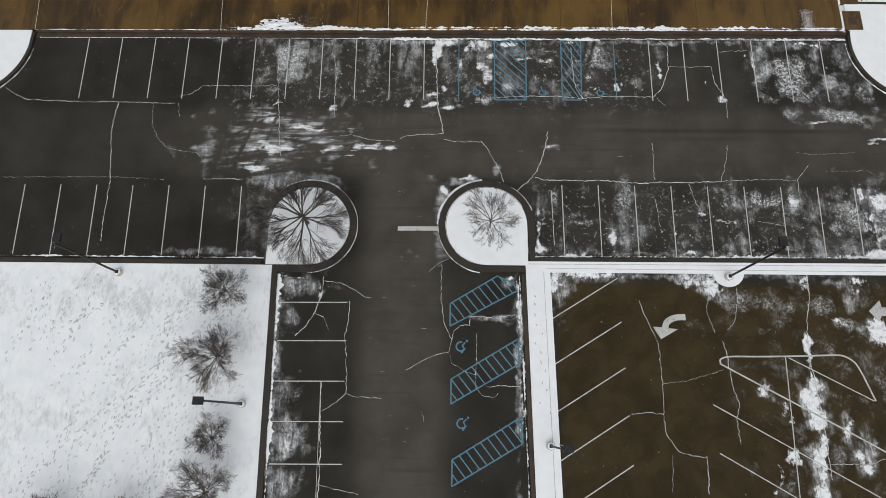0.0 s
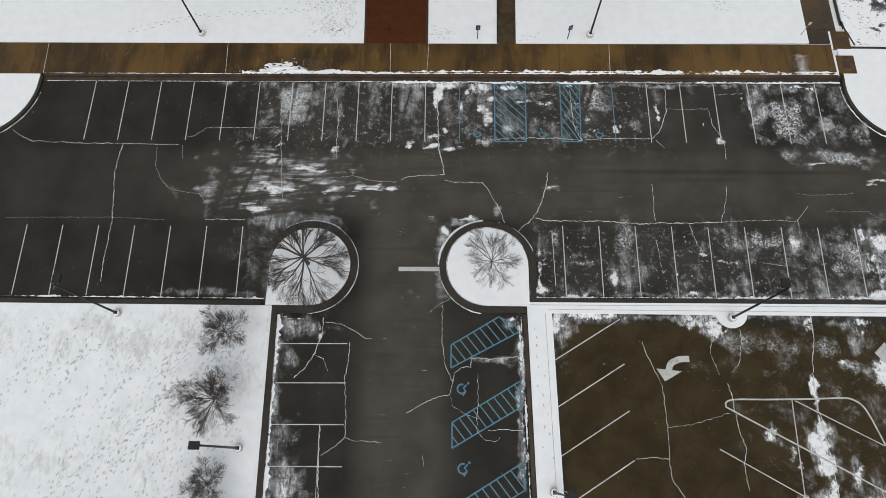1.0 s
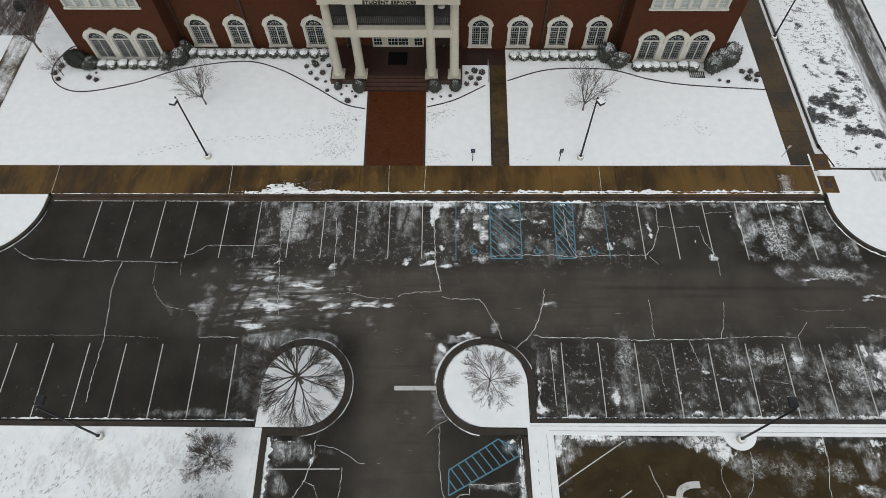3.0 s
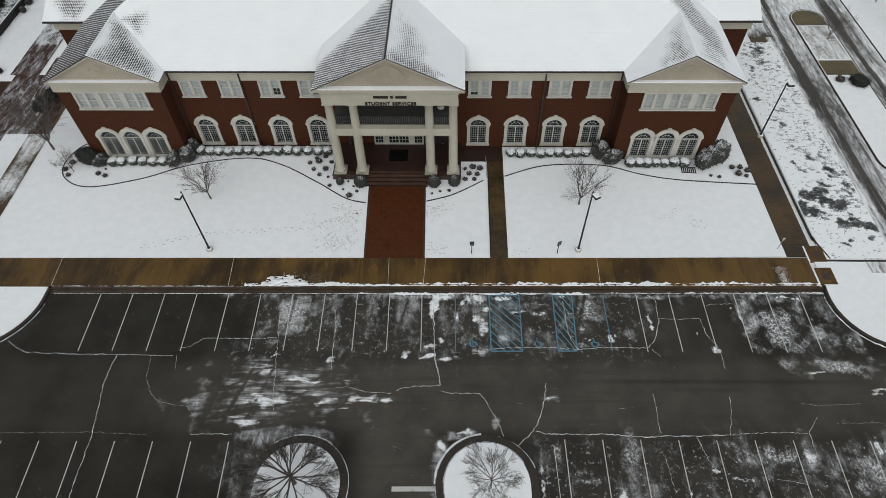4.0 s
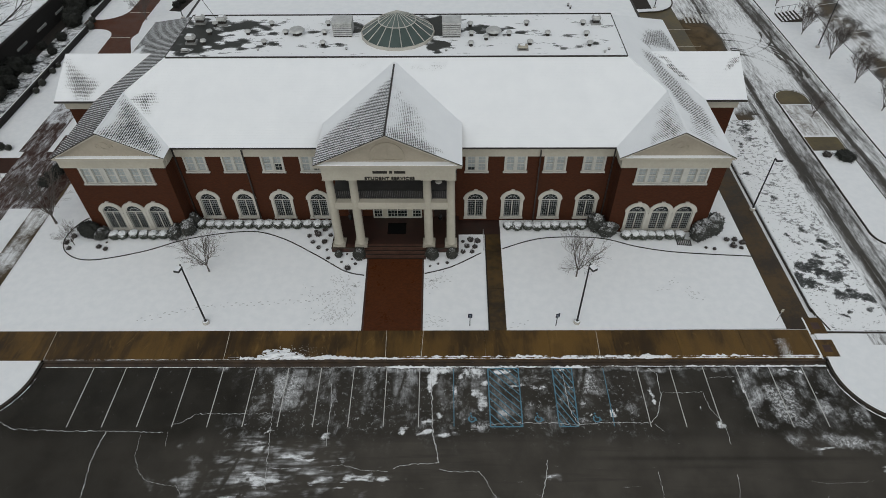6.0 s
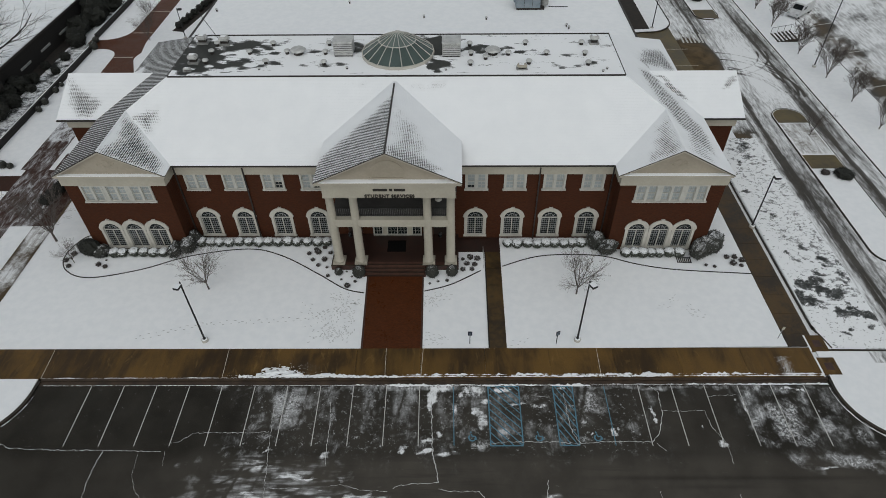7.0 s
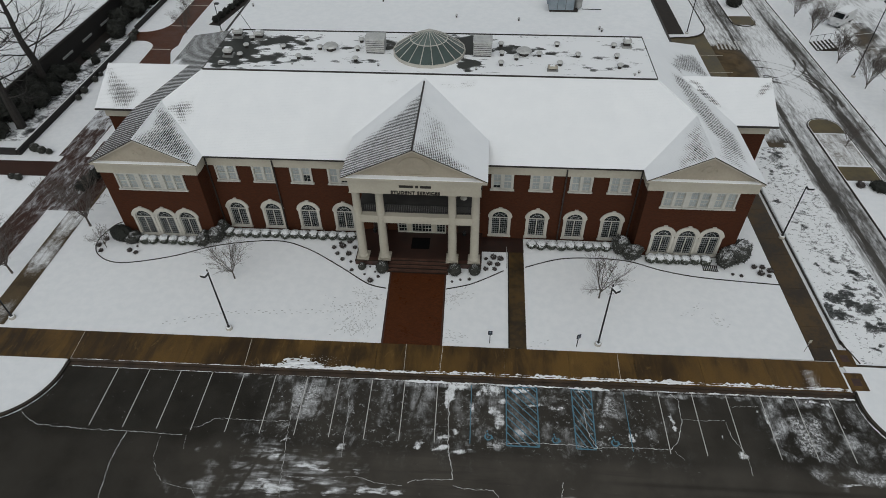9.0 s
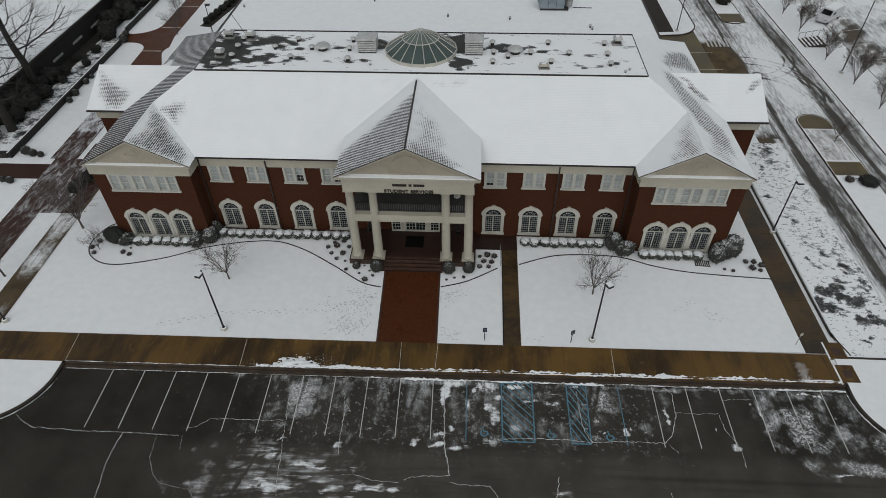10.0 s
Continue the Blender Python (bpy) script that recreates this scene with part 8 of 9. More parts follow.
for x, y, s, turn in ((58.2, 66.7, 0.95, 0), (58.4, 56.5, 0.9, 70), (59.3, 48.8, 1.0, 140), (59.8, 42.0, 0.9, 200), (58.1, 74.0, 0.95, 260), (60.0, 35.0, 0.9, 300), (57.5, 83.0, 1.0, 30)):
    tree_thing("bare_tree", vase, M_BARK_MID, "leafless multi-stemmed tree on the snowy verge", "verge trees", pose(x, y, LAWN_Z, 0, 0, turn) @ Matrix.Scale(0.86 * s, 4))
tall = tree_mesh(41, 17.0, 10.5, 4.5, 4, (9, 7, 6, 4), 0.62, 0.10, 0.42, 0.010, True)
for x, y, s, turn in ((-56.9, 33.4, 0.95, 0), (-59.1, 43.9, 1.0, 120)):
    tree_thing("bare_tree", tall, M_BARK_DARK, "tall leafless tree with a thick dark trunk", "tall trees", pose(x, y, LAWN_Z, 0, 0, turn) @ Matrix.Scale(s, 4))


# ---- west side: brick walks, garden wall, neighbour ----
def west_snow(X, Y):
    s = np.full_like(X, 0.55)
    s = np.where(Y > 50, 0.02, s)
    s = np.where((Y > 33) & (Y <= 50), 0.95, s)
    s = np.where(Y < 16, 0.44, s)
    s = np.maximum(s, 0.9 * np.exp(-((Y - 27.5) / 4.0) ** 2 * 0.5) * 0.6)
    return s


bw = sheet("brick_walk", -47.7, -44.2, -3.0, 27.0, 0.5, PAVE_Z + 0.004, M_PAVER_SNOW, west_snow)
tagged(bw, "red brick campus walk half hidden by snow", "walkway", kind="structure")
bw = sheet("brick_walk", -48.4, -44.9, 27.0, 50.0, 0.5, PAVE_Z + 0.004, M_PAVER_SNOW, west_snow)
tagged(bw, "red brick campus walk half hidden by snow", "walkway", kind="structure")
plaza = tagged(thing("brick_plaza", "wet orange-red brick walk with rounded corners", "walkway"), kind="structure")
bm = bmesh.new()
prism(bm, [(-49.3, 130), (-49.3, 67.5)] + arc(-53.3, 67.5, 4.0, 0, -90, 8) + [(-55.2, 63.5), (-55.2, 60.2), (-52.0, 60.2)] + arc(-52.0, 57.2, 3.0, 90, 0, 8) + [(-48.8, 50.0), (-43.0, 50.0)] + arc(-42.2, 57.0, 3.3, 200, 150, 6) + [(-45.7, 62.5), (-45.7, 130)], -0.04, PAVE_Z + 0.004)
part("paving", bm, M_PAVER_WARM, plaza)
for y in (66.0, 75.0, 57.0):
    part("band", boxes((-49.2 if y > 60 else -48.9, -45.8, y, y + 0.25, PAVE_Z, PAVE_Z + 0.010)), M_JOINT, plaza)
bw = sheet("brick_walk", -56.0, -47.7, 22.8, 25.8, 0.5, PAVE_Z + 0.004, M_PAVER_SNOW, lambda X, Y: np.full_like(X, 0.22))
tagged(bw, "red brick side walk with patches of snow", "walkway", kind="structure")
def strip_snow(X, Y):
    edge = np.minimum(X + 41.6, -39.3 - X)
    return 0.44 + 0.40 * np.clip(edge / 0.5, 0, 1) - 0.5 * np.exp(-((Y - 3.0) / 5.0) ** 2) + 0.2 * np.sin(0.9 * Y) - 0.25 * (Y > 17)


sw = sheet("pavement", -41.6, -39.3, 0.0, 28.0, 0.2, PAVE_Z, M_ROAD, strip_snow, lambda X, Y: np.full_like(X, 0.75), lambda X, Y: np.ones_like(X))
tagged(sw, "brown concrete walk streaked with blown snow", "pavement", kind="structure")
# snow thinned towards the building also carries the roof overhang's shade
bw = sheet("brick_walk", -44.2, -39.6, 16.5, 30.5, 0.5, PAVE_Z + 0.002, M_PAVER_SNOW, lambda X, Y: np.where(X < -41.6, 0.62, 0.40) - 0.15 * (Y > 27))
tagged(bw, "trampled snowy brick paving, darker for the overhang's shade beside the building", "walkway", kind="structure")
gw = tagged(thing("garden_wall", "long low dark brick garden wall capped with snow", "wall"), kind="structure")
for x0, x1, y0, y1 in ((-53.65, -53.3, 27.0, 59.5), (-54.7, -54.3, 64.2, 130.0), (-75.0, -53.8, 27.0, 27.4)):
    part("wall", boxes((x0, x1, y0, y1, -0.1, 0.8)), M_SHADE_DARK, gw)
    part("coping", boxes((x0 - 0.06, x1 + 0.06, y0 - 0.06, y1 + 0.06, 0.8, 0.88)), M_SHADE_DARK, gw)
    part("cap_snow", boxes((x0 - 0.04, x0 + 0.12, y0 - 0.03, y1, 0.88, 0.92)), M_SNOW, gw)

# dark ground strip added to widen the shaded band under the wall
bm = bmesh.new()
prism(bm, [(-60.6, 36.0), (-57.6, 36.0), (-57.0, 48), (-57.8, 60), (-56.6, 72), (-57.0, 130), (-60.6, 130)], 0.0, LAWN_Z + 0.03)
tagged(solo("mulch_strip", bm, M_MULCH, "dark strip below the neighbouring wall, standing in for its shade", "bed"), kind="structure")
nb = thing("neighbour_building", "low building, walls painted near-black for shade, with a flat snow-covered roof", "building")
# the near-black here is this wall's shade, painted in
part("wall", boxes((-90.0, -59.6, 37.0, 130.0, -0.1, 3.7)), M_SHADE_DARK, nb)
part("roof", boxes((-90.2, -59.2, 36.8, 130.2, 3.7, 3.95)), M_GUTTER, nb)
part("roof_snow", boxes((-90.0, -59.35, 36.95, 130.0, 3.95, 4.05)), M_TRODDEN, nb)
for k in range(9):
    w = part("window", boxes((-59.6, -59.52, 50.4 + 6.2 * k, 53.3 + 6.2 * k, 1.30, 1.62)), M_WHITE, nb)
    part("pane", boxes((-59.52, -59.50, 50.5 + 6.2 * k, 53.2 + 6.2 * k, 1.36, 1.56)), M_BLIND, w)
def strip_rough(X, Y):
    r = np.vectorize(lambda x, y: noise.fractal(Vector((x * 0.6, y * 0.6, 9.0)), 1.0, 2.0, 5))(X, Y)
    return 3.0 - 2.95 * np.clip(0.66 + 0.5 * r, 0, 1.05)


sr = sheet("garden_strip", -57.6, -53.7, 30.0, 62.0, 0.25, LAWN_Z + 0.035, M_SCRUB, strip_rough, None, lambda X, Y: np.ones_like(X))
tagged(sr, "snowy strip with low dark ground cover behind the wall", "bed", kind="structure")
bush_me = [clump_mesh("dark_bush", 100 + k, 1.5, 1.5, 1.2, M_DARKBUSH, 900, 0.35, 0.12) for k in range(3)]
for x, y, s in ((-57.0, 42.2, 0.75), (-58.4, 40.5, 1.1), (-59.0, 37.5, 1.2), (-57.6, 35.6, 0.8), (-58.4, 46.6, 0.9), (-57.5, 49.0, 0.6), (-57.9, 53.6, 0.45), (-56.4, 61.4, 0.9), (-57.4, 63.6, 0.9), (-58.0, 66.5, 1.1), (-57.0, 70.0, 1.2), (-58.2, 73.0, 1.6),
                (-56.6, 76.0, 1.3), (-61.0, 32.0, 1.2), (-58.5, 31.0, 0.9), (-59.6, 35.4, 1.3), (-58.9, 44.6, 0.8), (-57.2, 39.0, 0.9), (-60.0, 41.5, 1.3), (-56.6, 46.5, 0.45), (-55.6, 52.0, 0.4), (-56.2, 56.5, 0.5)):
    plant("dark_bush", rnd.choice(bush_me), x, y, s, "large dark evergreen bush behind the garden wall", "bush", "garden bushes")
for x, y, s in ((-52.9, 48.0, 0.55), (-52.9, 46.2, 0.7), (-52.8, 42.8, 0.8), (-52.7, 40.8, 0.65), (-53.2, 60.2, 1.0), (-53.9, 62.6, 0.8), (-50.8, 27.6, 0.8), (-51.9, 28.0, 0.9), (-49.8, 27.5, 0.6), (-50.6, 22.0, 0.7), (-51.6, 22.2, 0.6)):
    plant("low_bush", rnd.choice(URN), x, y, s, "low dark bush along the garden wall", "bush", "wall bushes")
for k in range(12):
    plant("round_shrub", rnd.choice(bush_me), -41.9 + 0.34 * k, 68.2 + 1.8 * k, 0.42, "dark clipped shrub in a row along the rear wall", "shrub", "rear shrubs")
bm = bmesh.new()
ribbon(bm, [(-41.7, 66.6), (-37.8, 88.0)], 0.9, 1.1, 0.0, LAWN_Z + 0.03)
tagged(solo("mulch_strip", bm, M_MULCH, "dark mulch bed under the rear shrubs", "bed"), kind="structure")
for x, y in ((-42.3, 20.5), (-42.0, 21.6), (-41.8, 22.7), (-41.6, 23.8)):
    plant("dark_bush", rnd.choice(bush_me), x + 0.4, y, 0.46, "dark evergreen bush beside the wing", "bush", "wing bushes")


# ---- east side: drive, islands, lot beyond ----
def east_snow(X, Y):
    """Thin snow, rubbed away by wheels in soft ragged bands."""
    w = lambda c, a: np.exp(-((X - c + 0.10 * np.sin(0.21 * Y)) / a) ** 2)
    s = np.full_like(X, 0.98) + 0.10 * np.sin(0.23 * Y + 0.4 * X) + 0.08 * np.sin(0.9 * X + 0.11 * Y)
    lane = np.maximum.reduce([0.34 * w(45.9, 1.5), 0.52 * w(45.1, 0.35), 0.46 * w(46.7, 0.32), 0.34 * w(53.6, 1.3), 0.54 * w(52.8, 0.32), 0.48 * w(54.3, 0.32)])
    rubbed = np.maximum(tyre_tracks(X, Y, 21, 34, (43.6, 45.6, 0.0, 64.0), (90, 0.7), 34.0, 0.13), tyre_tracks(X, Y, 22, 26, (51.9, 53.2, 0.0, 64.0), (90, 0.6), 34.0, 0.13))
    s = s - lane - 0.42 * rubbed
    s = np.where((X > 48.0) & (X < 51.9), 1.3, s)
    s = np.where((X < 43.5) & (Y < 42), np.maximum(s, 0.9), s)
    s = s + 0.5 * np.exp(-(((X - 48.5) / 3.2) ** 4 + ((Y - 52.0) / 9.0) ** 4))
    s = s + 0.6 * np.exp(-((X - 43.3) / 0.5) ** 2) * (Y < 34)
    arcs = np.zeros_like(X)
    for cx, cy, r, a0, a1 in ((45.0, 48.5, 8.6, 5, 85), (45.2, 47.8, 7.0, 5, 85), (45.0, 46.0, 6.2, 5, 80), (44.6, 46.8, 9.2, -20, 60), (46.0, 57.5, 6.2, -90, 0), (46.0, 57.5, 7.6, -75, 0), (44.0, 43.0, 8.0, 10, 70), (44.5, 44.0, 6.6, 10, 75), (44.8, 47.2, 7.8, 0, 70), (44.2, 45.0, 9.9, -10, 50), (44.9, 46.4, 5.3, 10, 80)):
        d, a = np.hypot(X - cx, Y - cy), np.degrees(np.arctan2(Y - cy, X - cx))
        arcs = np.maximum(arcs, np.exp(-((d - r) / 0.11) ** 2) * (a > a0) * (a < a1))
    s = s - 1.0 * arcs
    dry = 1 / (1 + np.exp((np.hypot((X - 42.5) / 3.0, (Y - 55.5) / 6.5) ** 3 - 1) * 4))
    muddy = np.exp(-(((X - 41.0 - 0.35 * (Y - 31.5)) / 1.9) ** 2 + ((Y - 31.8) / 3.4) ** 2) ** 2)
    return s - 1.2 * dry - (0.95 + 0.9 * lattice_noise(X, Y, 1.4, 3, 90)) * muddy


def east_tint(X, Y):
    return 0.15 + 0.8 / (1 + np.exp((np.hypot((X - 42.0) / 3.4, (Y - 55.5) / 7.0) ** 3 - 1) * 4)) + 0.5 * np.exp(-(((X - 41.0) / 2.4) ** 2 + ((Y - 31.8) / 3.4) ** 2) ** 2)


drive = sheet("road", 40.9, 55.3, -2.0, 130.0, 1.0, LAWN_Z + 0.02, M_ROAD, east_snow, east_tint, None, None, (40.9, 55.3, -2.0, 66.0, 0.14))
tagged(drive, "snowy campus drive with dark wheel tracks", "road", kind="structure")
bm = boxes((30.6, 40.9, 40.9, 66.5, -0.05, LAWN_Z + 0.02))
pad = solo("yard", bm, M_YARD, "wet brown concrete yard behind the building", "yard")
tagged(pad, kind="structure")
for y in (52.8, 58.4):
    bm = boxes((31.0, 41.9, y - 0.05, y + 0.05, LAWN_Z + 0.021, LAWN_Z + 0.027))
    tagged(solo("yard_joint", bm, M_JOINT, "pale joint across the wet brown yard", "joint", "yard joints", "structure"))
lot2 = sheet("road", 63.5, 120.0, 10.0, 130.0, 0.5, LAWN_Z + 0.02, M_ROAD, lambda X, Y: 1.08 + 1.1 * lattice_noise(X * 0.5 + Y * 0.6, Y - X, 5.0, 4, 70) - 0.75 * np.exp(-((X - 66.5 + 2.0 * lattice_noise(X, Y, 4.0, 2, 80)) / 2.2) ** 2) * (Y < 72), lambda X, Y: 0.6 * np.exp(-((X - 66) / 2.0) ** 2))
tagged(lot2, "snow-blown car park beyond the verge", "road", kind="structure")


SCRUB_1 = [(38.9, 7.63, 0.96, 0.93, 1), (40.12, 7.12, 1.14, 1.56, 1), (40.69, 5.83, 1.03, 1.13, 1), (42.83, 8.49, 0.77, 1.08, 0.85), (41.33, 8.61, 1.36, 0.49, 0.7), (38.41, 5.29, 1.12, 1, 1), (39.39, 4.56, 0.93, 0.74, 0.95), (40.72, 3.85, 0.92, 0.85, 1), (41.77, 3.75, 1.1, 0.73, 1), (43.05, 3.41, 1.1, 0.72, 1), (42.75, 6.25, 1.13, 0.52, 0.6), (39.45, 10.67, 1, 0.85, 0.66), (41.85, 10.71, 0.89, 0.72, 0.75), (40.84, 12.59, 0.61, 0.6, 0.6)]
SCRUB_2 = [(42.81, 15.88, 1.27, 1.59, 0.5), (42.98, 14.3, 0.46, 0.5, 0.75), (39.68, 17.64, 1.08, 0.6, 0.68), (38.85, 18.31, 0.65, 0.41, 0.66), (41.21, 17.16, 1.29, 0.39, 0.5), (43.37, 11.02, 0.5, 1.15, 0.75), (38.77, 11.97, 0.5, 0.35, 0.8), (38.91, 2.63, 0.28, 0.28, 0.7), (39.83, 1.49, 1.07, 0.23, 0.8), (42.66, 2.22, 0.54, 0.69, 0.66), (38.16, 22.02, 0.68, 0.45, 0.6), (39.49, 27.27, 0.38, 0.41, 0.9), (41.61, 22.8, 1.14, 1.11, 0.42), (41.9, 20.61, 1.11, 1.41, 0.4), (41.92, 12.76, 0.81, 0.9, 0.45), (41.09, 29.16, 1.46, 0.84, 0.45)]


def verge_snow(X, Y):
    """Snow that thins over tussocks and low scrub."""
    rough = lattice_noise(X + 0.5 * Y, Y, 0.9, 4, 50)
    soft = lambda v, lo, hi: 1 / (1 + np.exp(-np.minimum(v - lo, hi - v) / 0.35))
    low = 1.30 * np.maximum(blobs(SCRUB_1)(X, Y), blobs(SCRUB_2)(X, Y))
    high = soft(X, 38.4, 44.0) * soft(Y, 6.0, 30.0)
    muddy = np.exp(-(((X - 41.0 - 0.35 * (Y - 31.5)) / 2.0) ** 2 + ((Y - 31.8) / 3.2) ** 2) ** 2)
    field = np.maximum.reduce([low * (0.92 + 1.0 * rough), high * (0.44 + 0.5 * rough), (0.72 + 0.6 * rough) * muddy])
    return 3.0 - 2.95 * np.clip(field, 0, 0.87)


vg = sheet("verge", 37.4, 43.6, -0.4, 13.0, 0.15, LAWN_Z + 0.024, M_SCRUB, verge_snow, None, lambda X, Y: np.ones_like(X))
tagged(vg, "snowy verge with dark scrub showing through", "verge", kind="structure")
vg = sheet("verge", 37.4, 43.4, 13.0, 33.0, 0.2, LAWN_Z + 0.024, M_SCRUB, verge_snow, None, lambda X, Y: np.ones_like(X))
tagged(vg, "snowy verge with dark scrub showing through", "verge", kind="structure")
bm = bmesh.new()
ribbon(bm, smooth_line([(37.9, -0.4), (37.6, 0.6), (37.25, 2.0), (37.1, 6.0), (37.0, 44.0)], 6), 0.07, 0.06, 0.0, 0.15)
tagged(solo("kerb", bm, M_KERB, "dark kerb beside the side walk", "kerb"), kind="structure")
for x, w in ((55.4, 0.06), (63.4, 0.03)):
    bm = bmesh.new()
    ribbon(bm, [(x, -2.0), (x, 130.0)], w, w, 0.0, 0.18)
    tagged(solo("kerb", bm, M_KERB if x < 60 else M_METAL, "long concrete kerb along the snowy drive", "kerb"), kind="structure")


def drive_island(cx, y0, y1, w, brown, label):
    root = tagged(thing("drive_island", label, "island", "drive islands"), kind="structure")
    line = arc(cx, y1 - w, w, 0, 180, 16) + arc(cx, y0 + w, w, 180, 360, 16)
    bm = bmesh.new()
    ribbon(bm, line, 0.06, 0.06, 0.0, 0.26, True)
    part("kerb", bm, M_KERB, root)
    bm = bmesh.new()
    prism(bm, line, 0.0, 0.24)
    part("snow_bed", bm, M_SNOW, root)
    for a, b in brown:
        ws = []
        cut = [(cx - w + 0.15, a), (cx + w - 0.15, a), (cx + w - 0.15, b), (cx - w + 0.15, b)]
        if b > y1 - w:
            cut = [(cx - w + 0.15, a), (cx + w - 0.15, a)] + arc(cx, y1 - w, w - 0.15, 0, 180, 14)
        bm = bmesh.new()
        prism(bm, cut, 0.2, 0.25)
        part("bare_patch", bm, M_YARD, root, "bare wet brown patch")


drive_island(49.5, 10.0, 40.0, 2.15, ((36.4, 39.9), (26.2, 29.0)), "kerbed drive island with snow and bare brown patches")
bed = sheet("island_bed", 47.6, 51.4, 29.3, 36.2, 0.25, 0.252, M_ROAD, lambda X, Y: 0.86 + 0.15 * np.sin(2.1 * X + 0.7 * Y), lambda X, Y: np.full_like(X, 0.9), lambda X, Y: np.ones_like(X))
tagged(bed, "patchy snow over brown ground on the island", "bed", kind="structure")
drive_island(48.6, 69.4, 95.0, 2.0, ((69.8, 73.4),), "kerbed drive island with snow and a bare brown patch")
plant("dark_bush", bush_me[0], 50.6, 24.8, 0.7, "low dark hedge on the drive island", "hedge", "island hedges", 0.5)
plant("low_plant", SMALL[0], 48.6, 25.2, 1.6, "small brown winter plant on the drive island", "plant", "island plants")
plant("dark_bush", bush_me[1], 48.8, 78.0, 0.8, "dark evergreen bush on the drive island", "bush", "island hedges")

# round-cornered snowy planting behind the yard
bm = bmesh.new()
prism(bm, [(34.6, 64.5)] + arc(37.2, 69.0, 4.3, -90, 0, 14) + [(41.5, 130), (37.6, 130), (37.6, 65.8), (34.6, 65.6)], 0.0, 0.22)
tagged(solo("planting_bed", bm, M_SNOW, "round-cornered snowy planting bed behind a kerb", "bed"), kind="structure")
bm = bmesh.new()
ribbon(bm, [(34.4, 64.2), (36.0, 64.5)] + arc(37.2, 69.0, 4.4, -90, 0, 14) + [(41.6, 130)], 0.1, 0.1, 0.0, 0.26)
tagged(solo("kerb", bm, M_KERB, "curved dark kerb of the planting bed", "kerb"), kind="structure")
bm = boxes((28.0, 37.6, 65.7, 130.0, 0.0, 0.21))
tagged(solo("mulch_strip", bm, M_MULCH, "dark mulch strip along the rear wall", "bed"), kind="structure")
for k in range(7):
    bm = bmesh.new()
    ribbon(bm, [(41.9 + 0.62 * k, 60.6), (42.1 + 0.62 * k, 63.8)], 0.14, 0.14, LAWN_Z + 0.021, LAWN_Z + 0.028)
    solo("crossing_bar", bm, M_LINE, "worn white bar of a crossing", "road marking", "crossing bars")

# outdoor steps with rails on the verge
st = thing("outdoor_steps", "short flight of concrete steps with metal rails on a snowy bank", "steps", at=pose(56.9, 62.2, LAWN_Z))
for k in range(6):
    part("tread", boxes((0.55 * k, 0.55 * k + 0.5, -1.5, 1.5, 0, 0.10 + 0.10 * k)), M_KERB, st)
    part("tread_snow", boxes((0.55 * k + 0.2, 0.55 * k + 0.48, -1.45, 1.45, 0.10 + 0.10 * k, 0.13 + 0.10 * k)), M_SNOW, st)
for y in (-1.55, 1.55):
    bm = bmesh.new()
    for k in range(4):
        rod(bm, (1.0 * k, y, 0.0), (1.0 * k, y, 1.0 + 0.18 * k), 0.03)
    rod(bm, (0, y, 1.0), (3.0, y, 1.54), 0.03)
    part("rail", bm, M_DARK, st)


def parked_van(x, y, turn):
    root = thing("parked_van", "snow-dusted white cargo van parked in the far lot", "van", at=pose(x, y, LAWN_Z + 0.03, 0, 0, turn))
    bm = bmesh.new()
    upright(bm, [(-2.75, 0.40), (2.75, 0.40), (2.8, 0.95), (2.6, 1.15), (1.7, 1.28), (0.95, 2.05), (-2.65, 2.12), (-2.78, 1.2)], -0.98, 0.98)
    bmesh.ops.bevel(bm, geom=bm.edges[:], offset=0.08, segments=2, affect="EDGES")
    body = part("body", bm, M_CARPAINT, root)
    part("roof_snow", boxes((-2.55, 0.75, -0.85, 0.85, 2.09, 2.17)), M_SNOW, root)
    bm = bmesh.new()
    v = [bm.verts.new(p) for p in ((1.66, -0.82, 1.34), (1.66, 0.82, 1.34), (1.05, 0.76, 1.98), (1.05, -0.76, 1.98))]
    bm.faces.new(v)
    bmesh.ops.solidify(bm, geom=bm.faces[:], thickness=0.03)
    part("windscreen", bm, M_GLASS, root)
    for s in (-1, 1):
        a, b = sorted((s * 0.96, s * 0.99))
        part("side_window", boxes((0.2, 1.15, a, b, 1.35, 1.80)), M_GLASS, root)
        for wx in (-1.75, 1.75):
            bm = bmesh.new()
            rod(bm, (wx, s * 0.75, 0.36), (wx, s * 0.97, 0.36), 0.36, None, 16)
            w = part("wheel", bm, M_TYRE, root)
            bm = bmesh.new()
            rod(bm, (wx, s * 0.97, 0.36), (wx, s * 0.985, 0.36), 0.2, None, 12)
            part("rim", bm, M_METAL, w)
        part("headlight", boxes((2.70, 2.80, *sorted((s * 0.55, s * 0.92)), 0.80, 1.0)), M_BLIND, root)


parked_van(64.6, 71.3, 221)
for k in range(9):
    bm = bmesh.new()
    y = 30.0 + 5.2 * k
    ribbon(bm, [(63.8, y), (69.0, y + 1.4)], 0.07, 0.07, LAWN_Z + 0.021, LAWN_Z + 0.028)
    solo("parking_stripe", bm, M_LINE, "white stripe showing through thin snow", "road marking", "parking stripes")


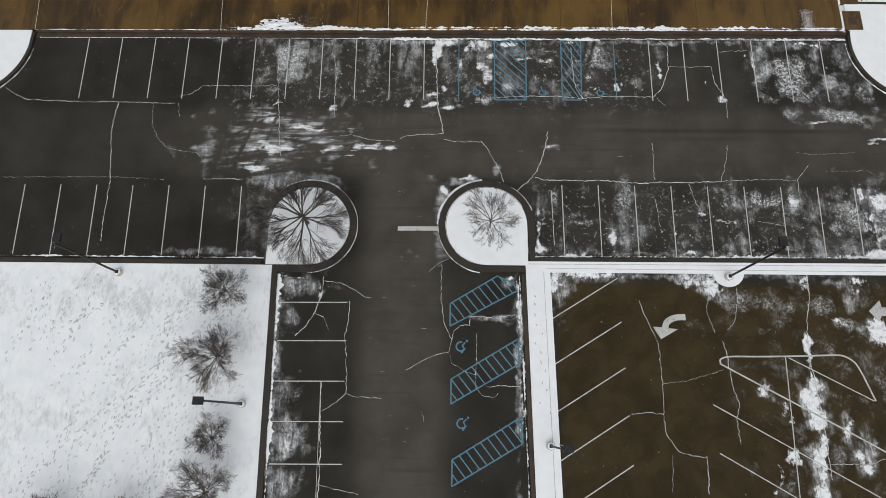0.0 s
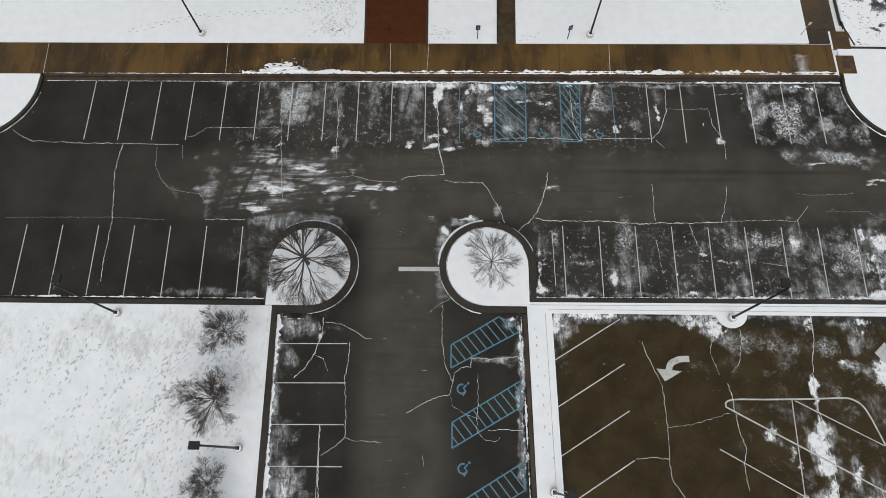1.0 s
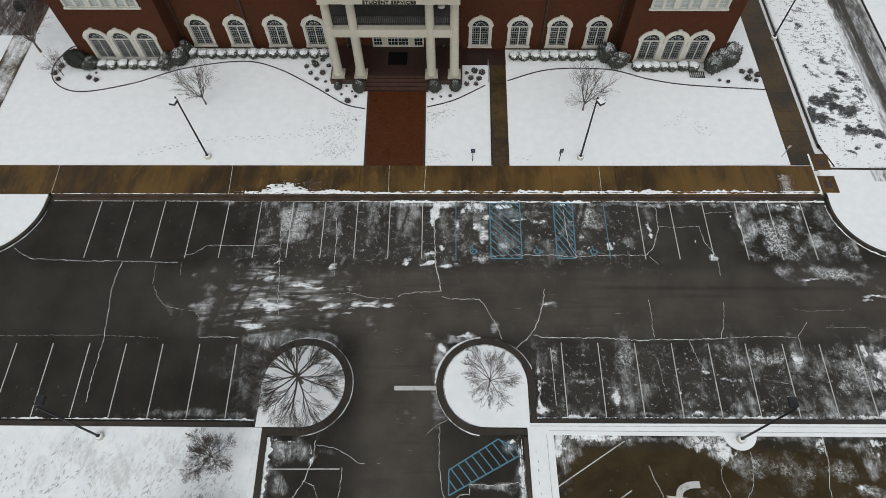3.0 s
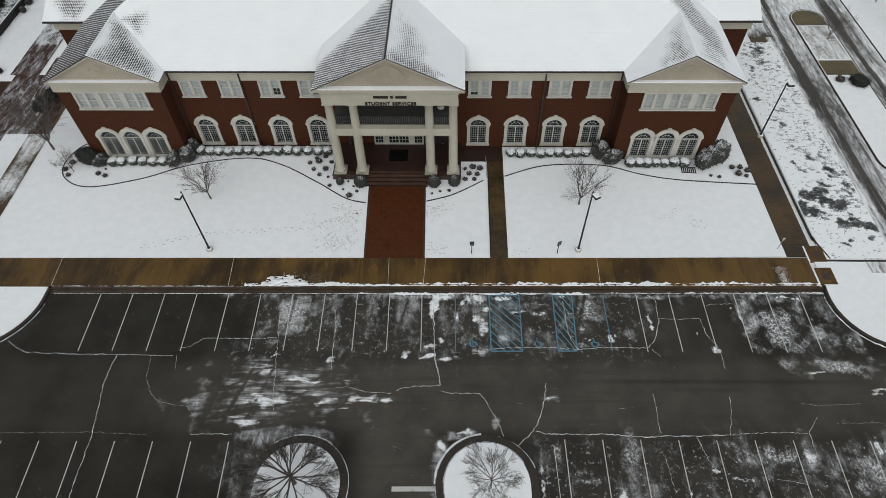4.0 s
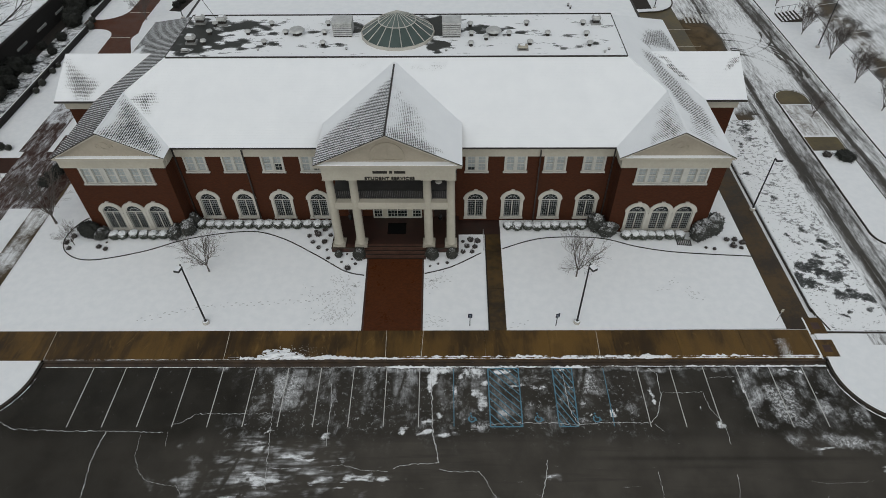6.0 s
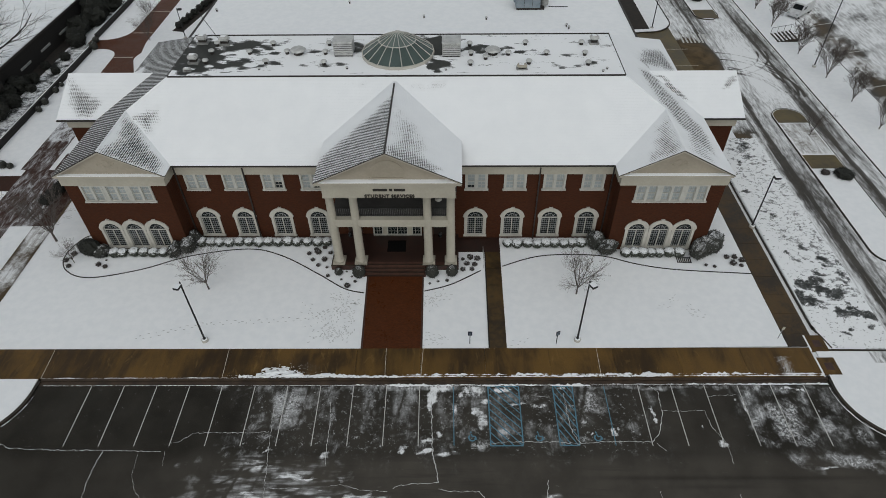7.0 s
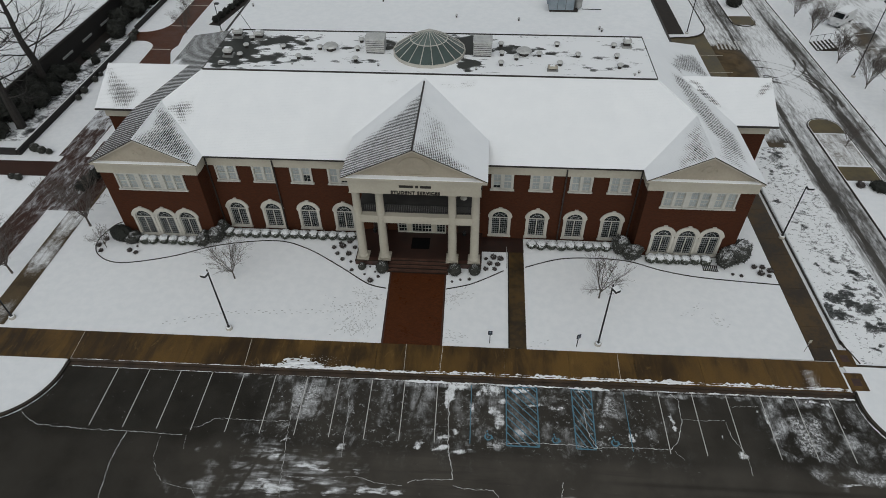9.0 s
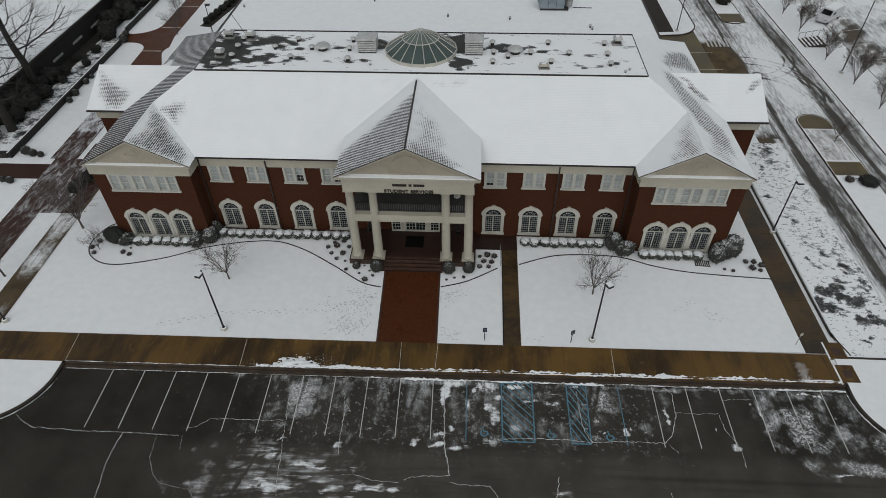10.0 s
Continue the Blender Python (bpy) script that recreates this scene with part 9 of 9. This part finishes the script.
# ---- footprints in the snow ----
# flat marks: the shade inside each print is put into its grey
def prints(name, tracks, z, seed, label, spread=0.25, material=M_TRACK):
    rnd = random.Random(seed)
    bm = bmesh.new()
    for a, b, n in tracks:
        a, b = Vector(a), Vector(b)
        d = (b - a).normalized()
        s = Vector((-d.y, d.x))
        for i in range(n):
            p = a.lerp(b, (i + rnd.uniform(-0.2, 0.2)) / n) + s * (0.14 if i % 2 else -0.14) + s * rnd.uniform(-spread, spread)
            t = math.atan2(d.y, d.x) + rnd.uniform(-0.4, 0.4)
            L, W = rnd.uniform(0.08, 0.16), rnd.uniform(0.03, 0.06)
            pts = []
            for k in range(6):
                q = 2 * math.pi * k / 6
                x, y = L * math.cos(q), W * math.sin(q)
                pts.append((p.x + x * math.cos(t) - y * math.sin(t), p.y + x * math.sin(t) + y * math.cos(t)))
            bm.faces.new([bm.verts.new((x, y, z)) for x, y in pts])
    return solo(name, bm, material, label, "footprints", kind="stuff")


rnd2 = random.Random(77)
trk = []
for k in range(135):
    x, y = max(rnd2.uniform(-31, -10.5), rnd2.uniform(-36, -10.5)), rnd2.uniform(-40, -24.2)
    a = math.atan2(-9, -5) + rnd2.gauss(0, 0.3)
    L = rnd2.uniform(2.0, 7.0)
    x2, y2 = x + L * math.cos(a), y + L * math.sin(a)
    if y2 > -44:
        trk.append(((x, y), (min(x2, -10), y2), int(L / 0.42)))
prints("footprints", trk, LAWN_Z + 0.006, 1, "many crossing footprints in the snow", 0.16, M_TRACK_FAINT)
prints("footprints", trk[::4], LAWN_Z + 0.008, 9, "footprints crossing the snow, their shade painted darker", 0.06)
prints("footprints", [((-24.5, 0.9), (-18.4, 2.6), 18), ((-18.4, 2.6), (-9.0, 3.2), 26), ((-9.0, 3.2), (-4.2, 5.5), 14)], LAWN_Z + 0.006, 2, "line of footprints crossing the lawn", 0.12)
trk = [((rnd2.uniform(-10, -4.4), rnd2.uniform(0.3, 6.5)), (rnd2.uniform(-7.5, -4.3), rnd2.uniform(0.3, 6.5)), 8) for k in range(28)]
prints("footprints", trk, LAWN_Z + 0.006, 3, "cluster of footprints beside the brick walk", 0.3, M_TRACK_FAINT)
prints("footprints", [((1.8, 0.3), (3.5, 0.5), 8), ((1.7, 0.9), (3.8, 0.3), 9), ((2.0, 1.6), (4.2, 0.6), 9), ((1.7, 5.6), (4.6, 5.9), 12), ((1.8, 6.0), (3.2, 4.4), 9), ((1.7, 4.9), (3.6, 6.3), 10), ((1.9, 5.0), (4.0, 6.8), 10), ((2.0, 4.2), (3.0, 6.6), 8), ((9.6, 0.3), (11.5, 0.6), 6)], LAWN_Z + 0.006, 4, "a few footprints beside the walk", 0.2, M_TRACK_FAINT)
trk = []
for k in range(5):
    a = rnd2.uniform(0, 6.28)
    x, y = 25.2 + rnd2.gauss(0, 1.7), 3.6 + rnd2.gauss(0, 0.7)
    trk.append(((x, y), (x + 1.4 * math.cos(a), y + 0.9 * math.sin(a)), 6))
prints("footprints", trk, LAWN_Z + 0.006, 8, "faint scuffs in the smooth lawn snow", 0.25, M_TRACK_FAINT)
trk = [((40.51, 29.58), (40.21, 26.27), 7), ((40.21, 26.27), (40.15, 23.16), 7), ((40.15, 23.16), (40.38, 21.31), 4), ((40.38, 21.31), (40.92, 19.19), 5), ((40.92, 19.19), (41.49, 15.22), 9), ((41.49, 15.22), (42.59, 13.37), 5), ((42.59, 13.37), (43.17, 11.01), 5), ((43.17, 11.01), (43.67, 8.23), 6), ((41.4, 28.32), (41.17, 24.7), 8), ((40.92, 20.96), (41.61, 18.17), 6), ((41.61, 18.17), (42.6, 15.88), 5), ((42.6, 15.88), (42.88, 12.18), 8), ((38.58, 1.47), (40.18, 2.65), 4), ((40.18, 2.65), (41.82, 3.87), 4), ((41.82, 3.87), (44.2, 6.14), 7), ((37.58, 3.32), (39.58, 4.56), 5), ((37.55, 24.27), (38.45, 22.2), 5)]
prints("footprints", trk, LAWN_Z + 0.032, 5, "dark footprints along the snowy verge", 0.10, M_METAL)
prints("footprints", [((skew(9.9, -25), -25.0), (skew(10.6, -34), -34.5), 14)], 0.148, 6, "few footprints on the snowy walk", 0.3)
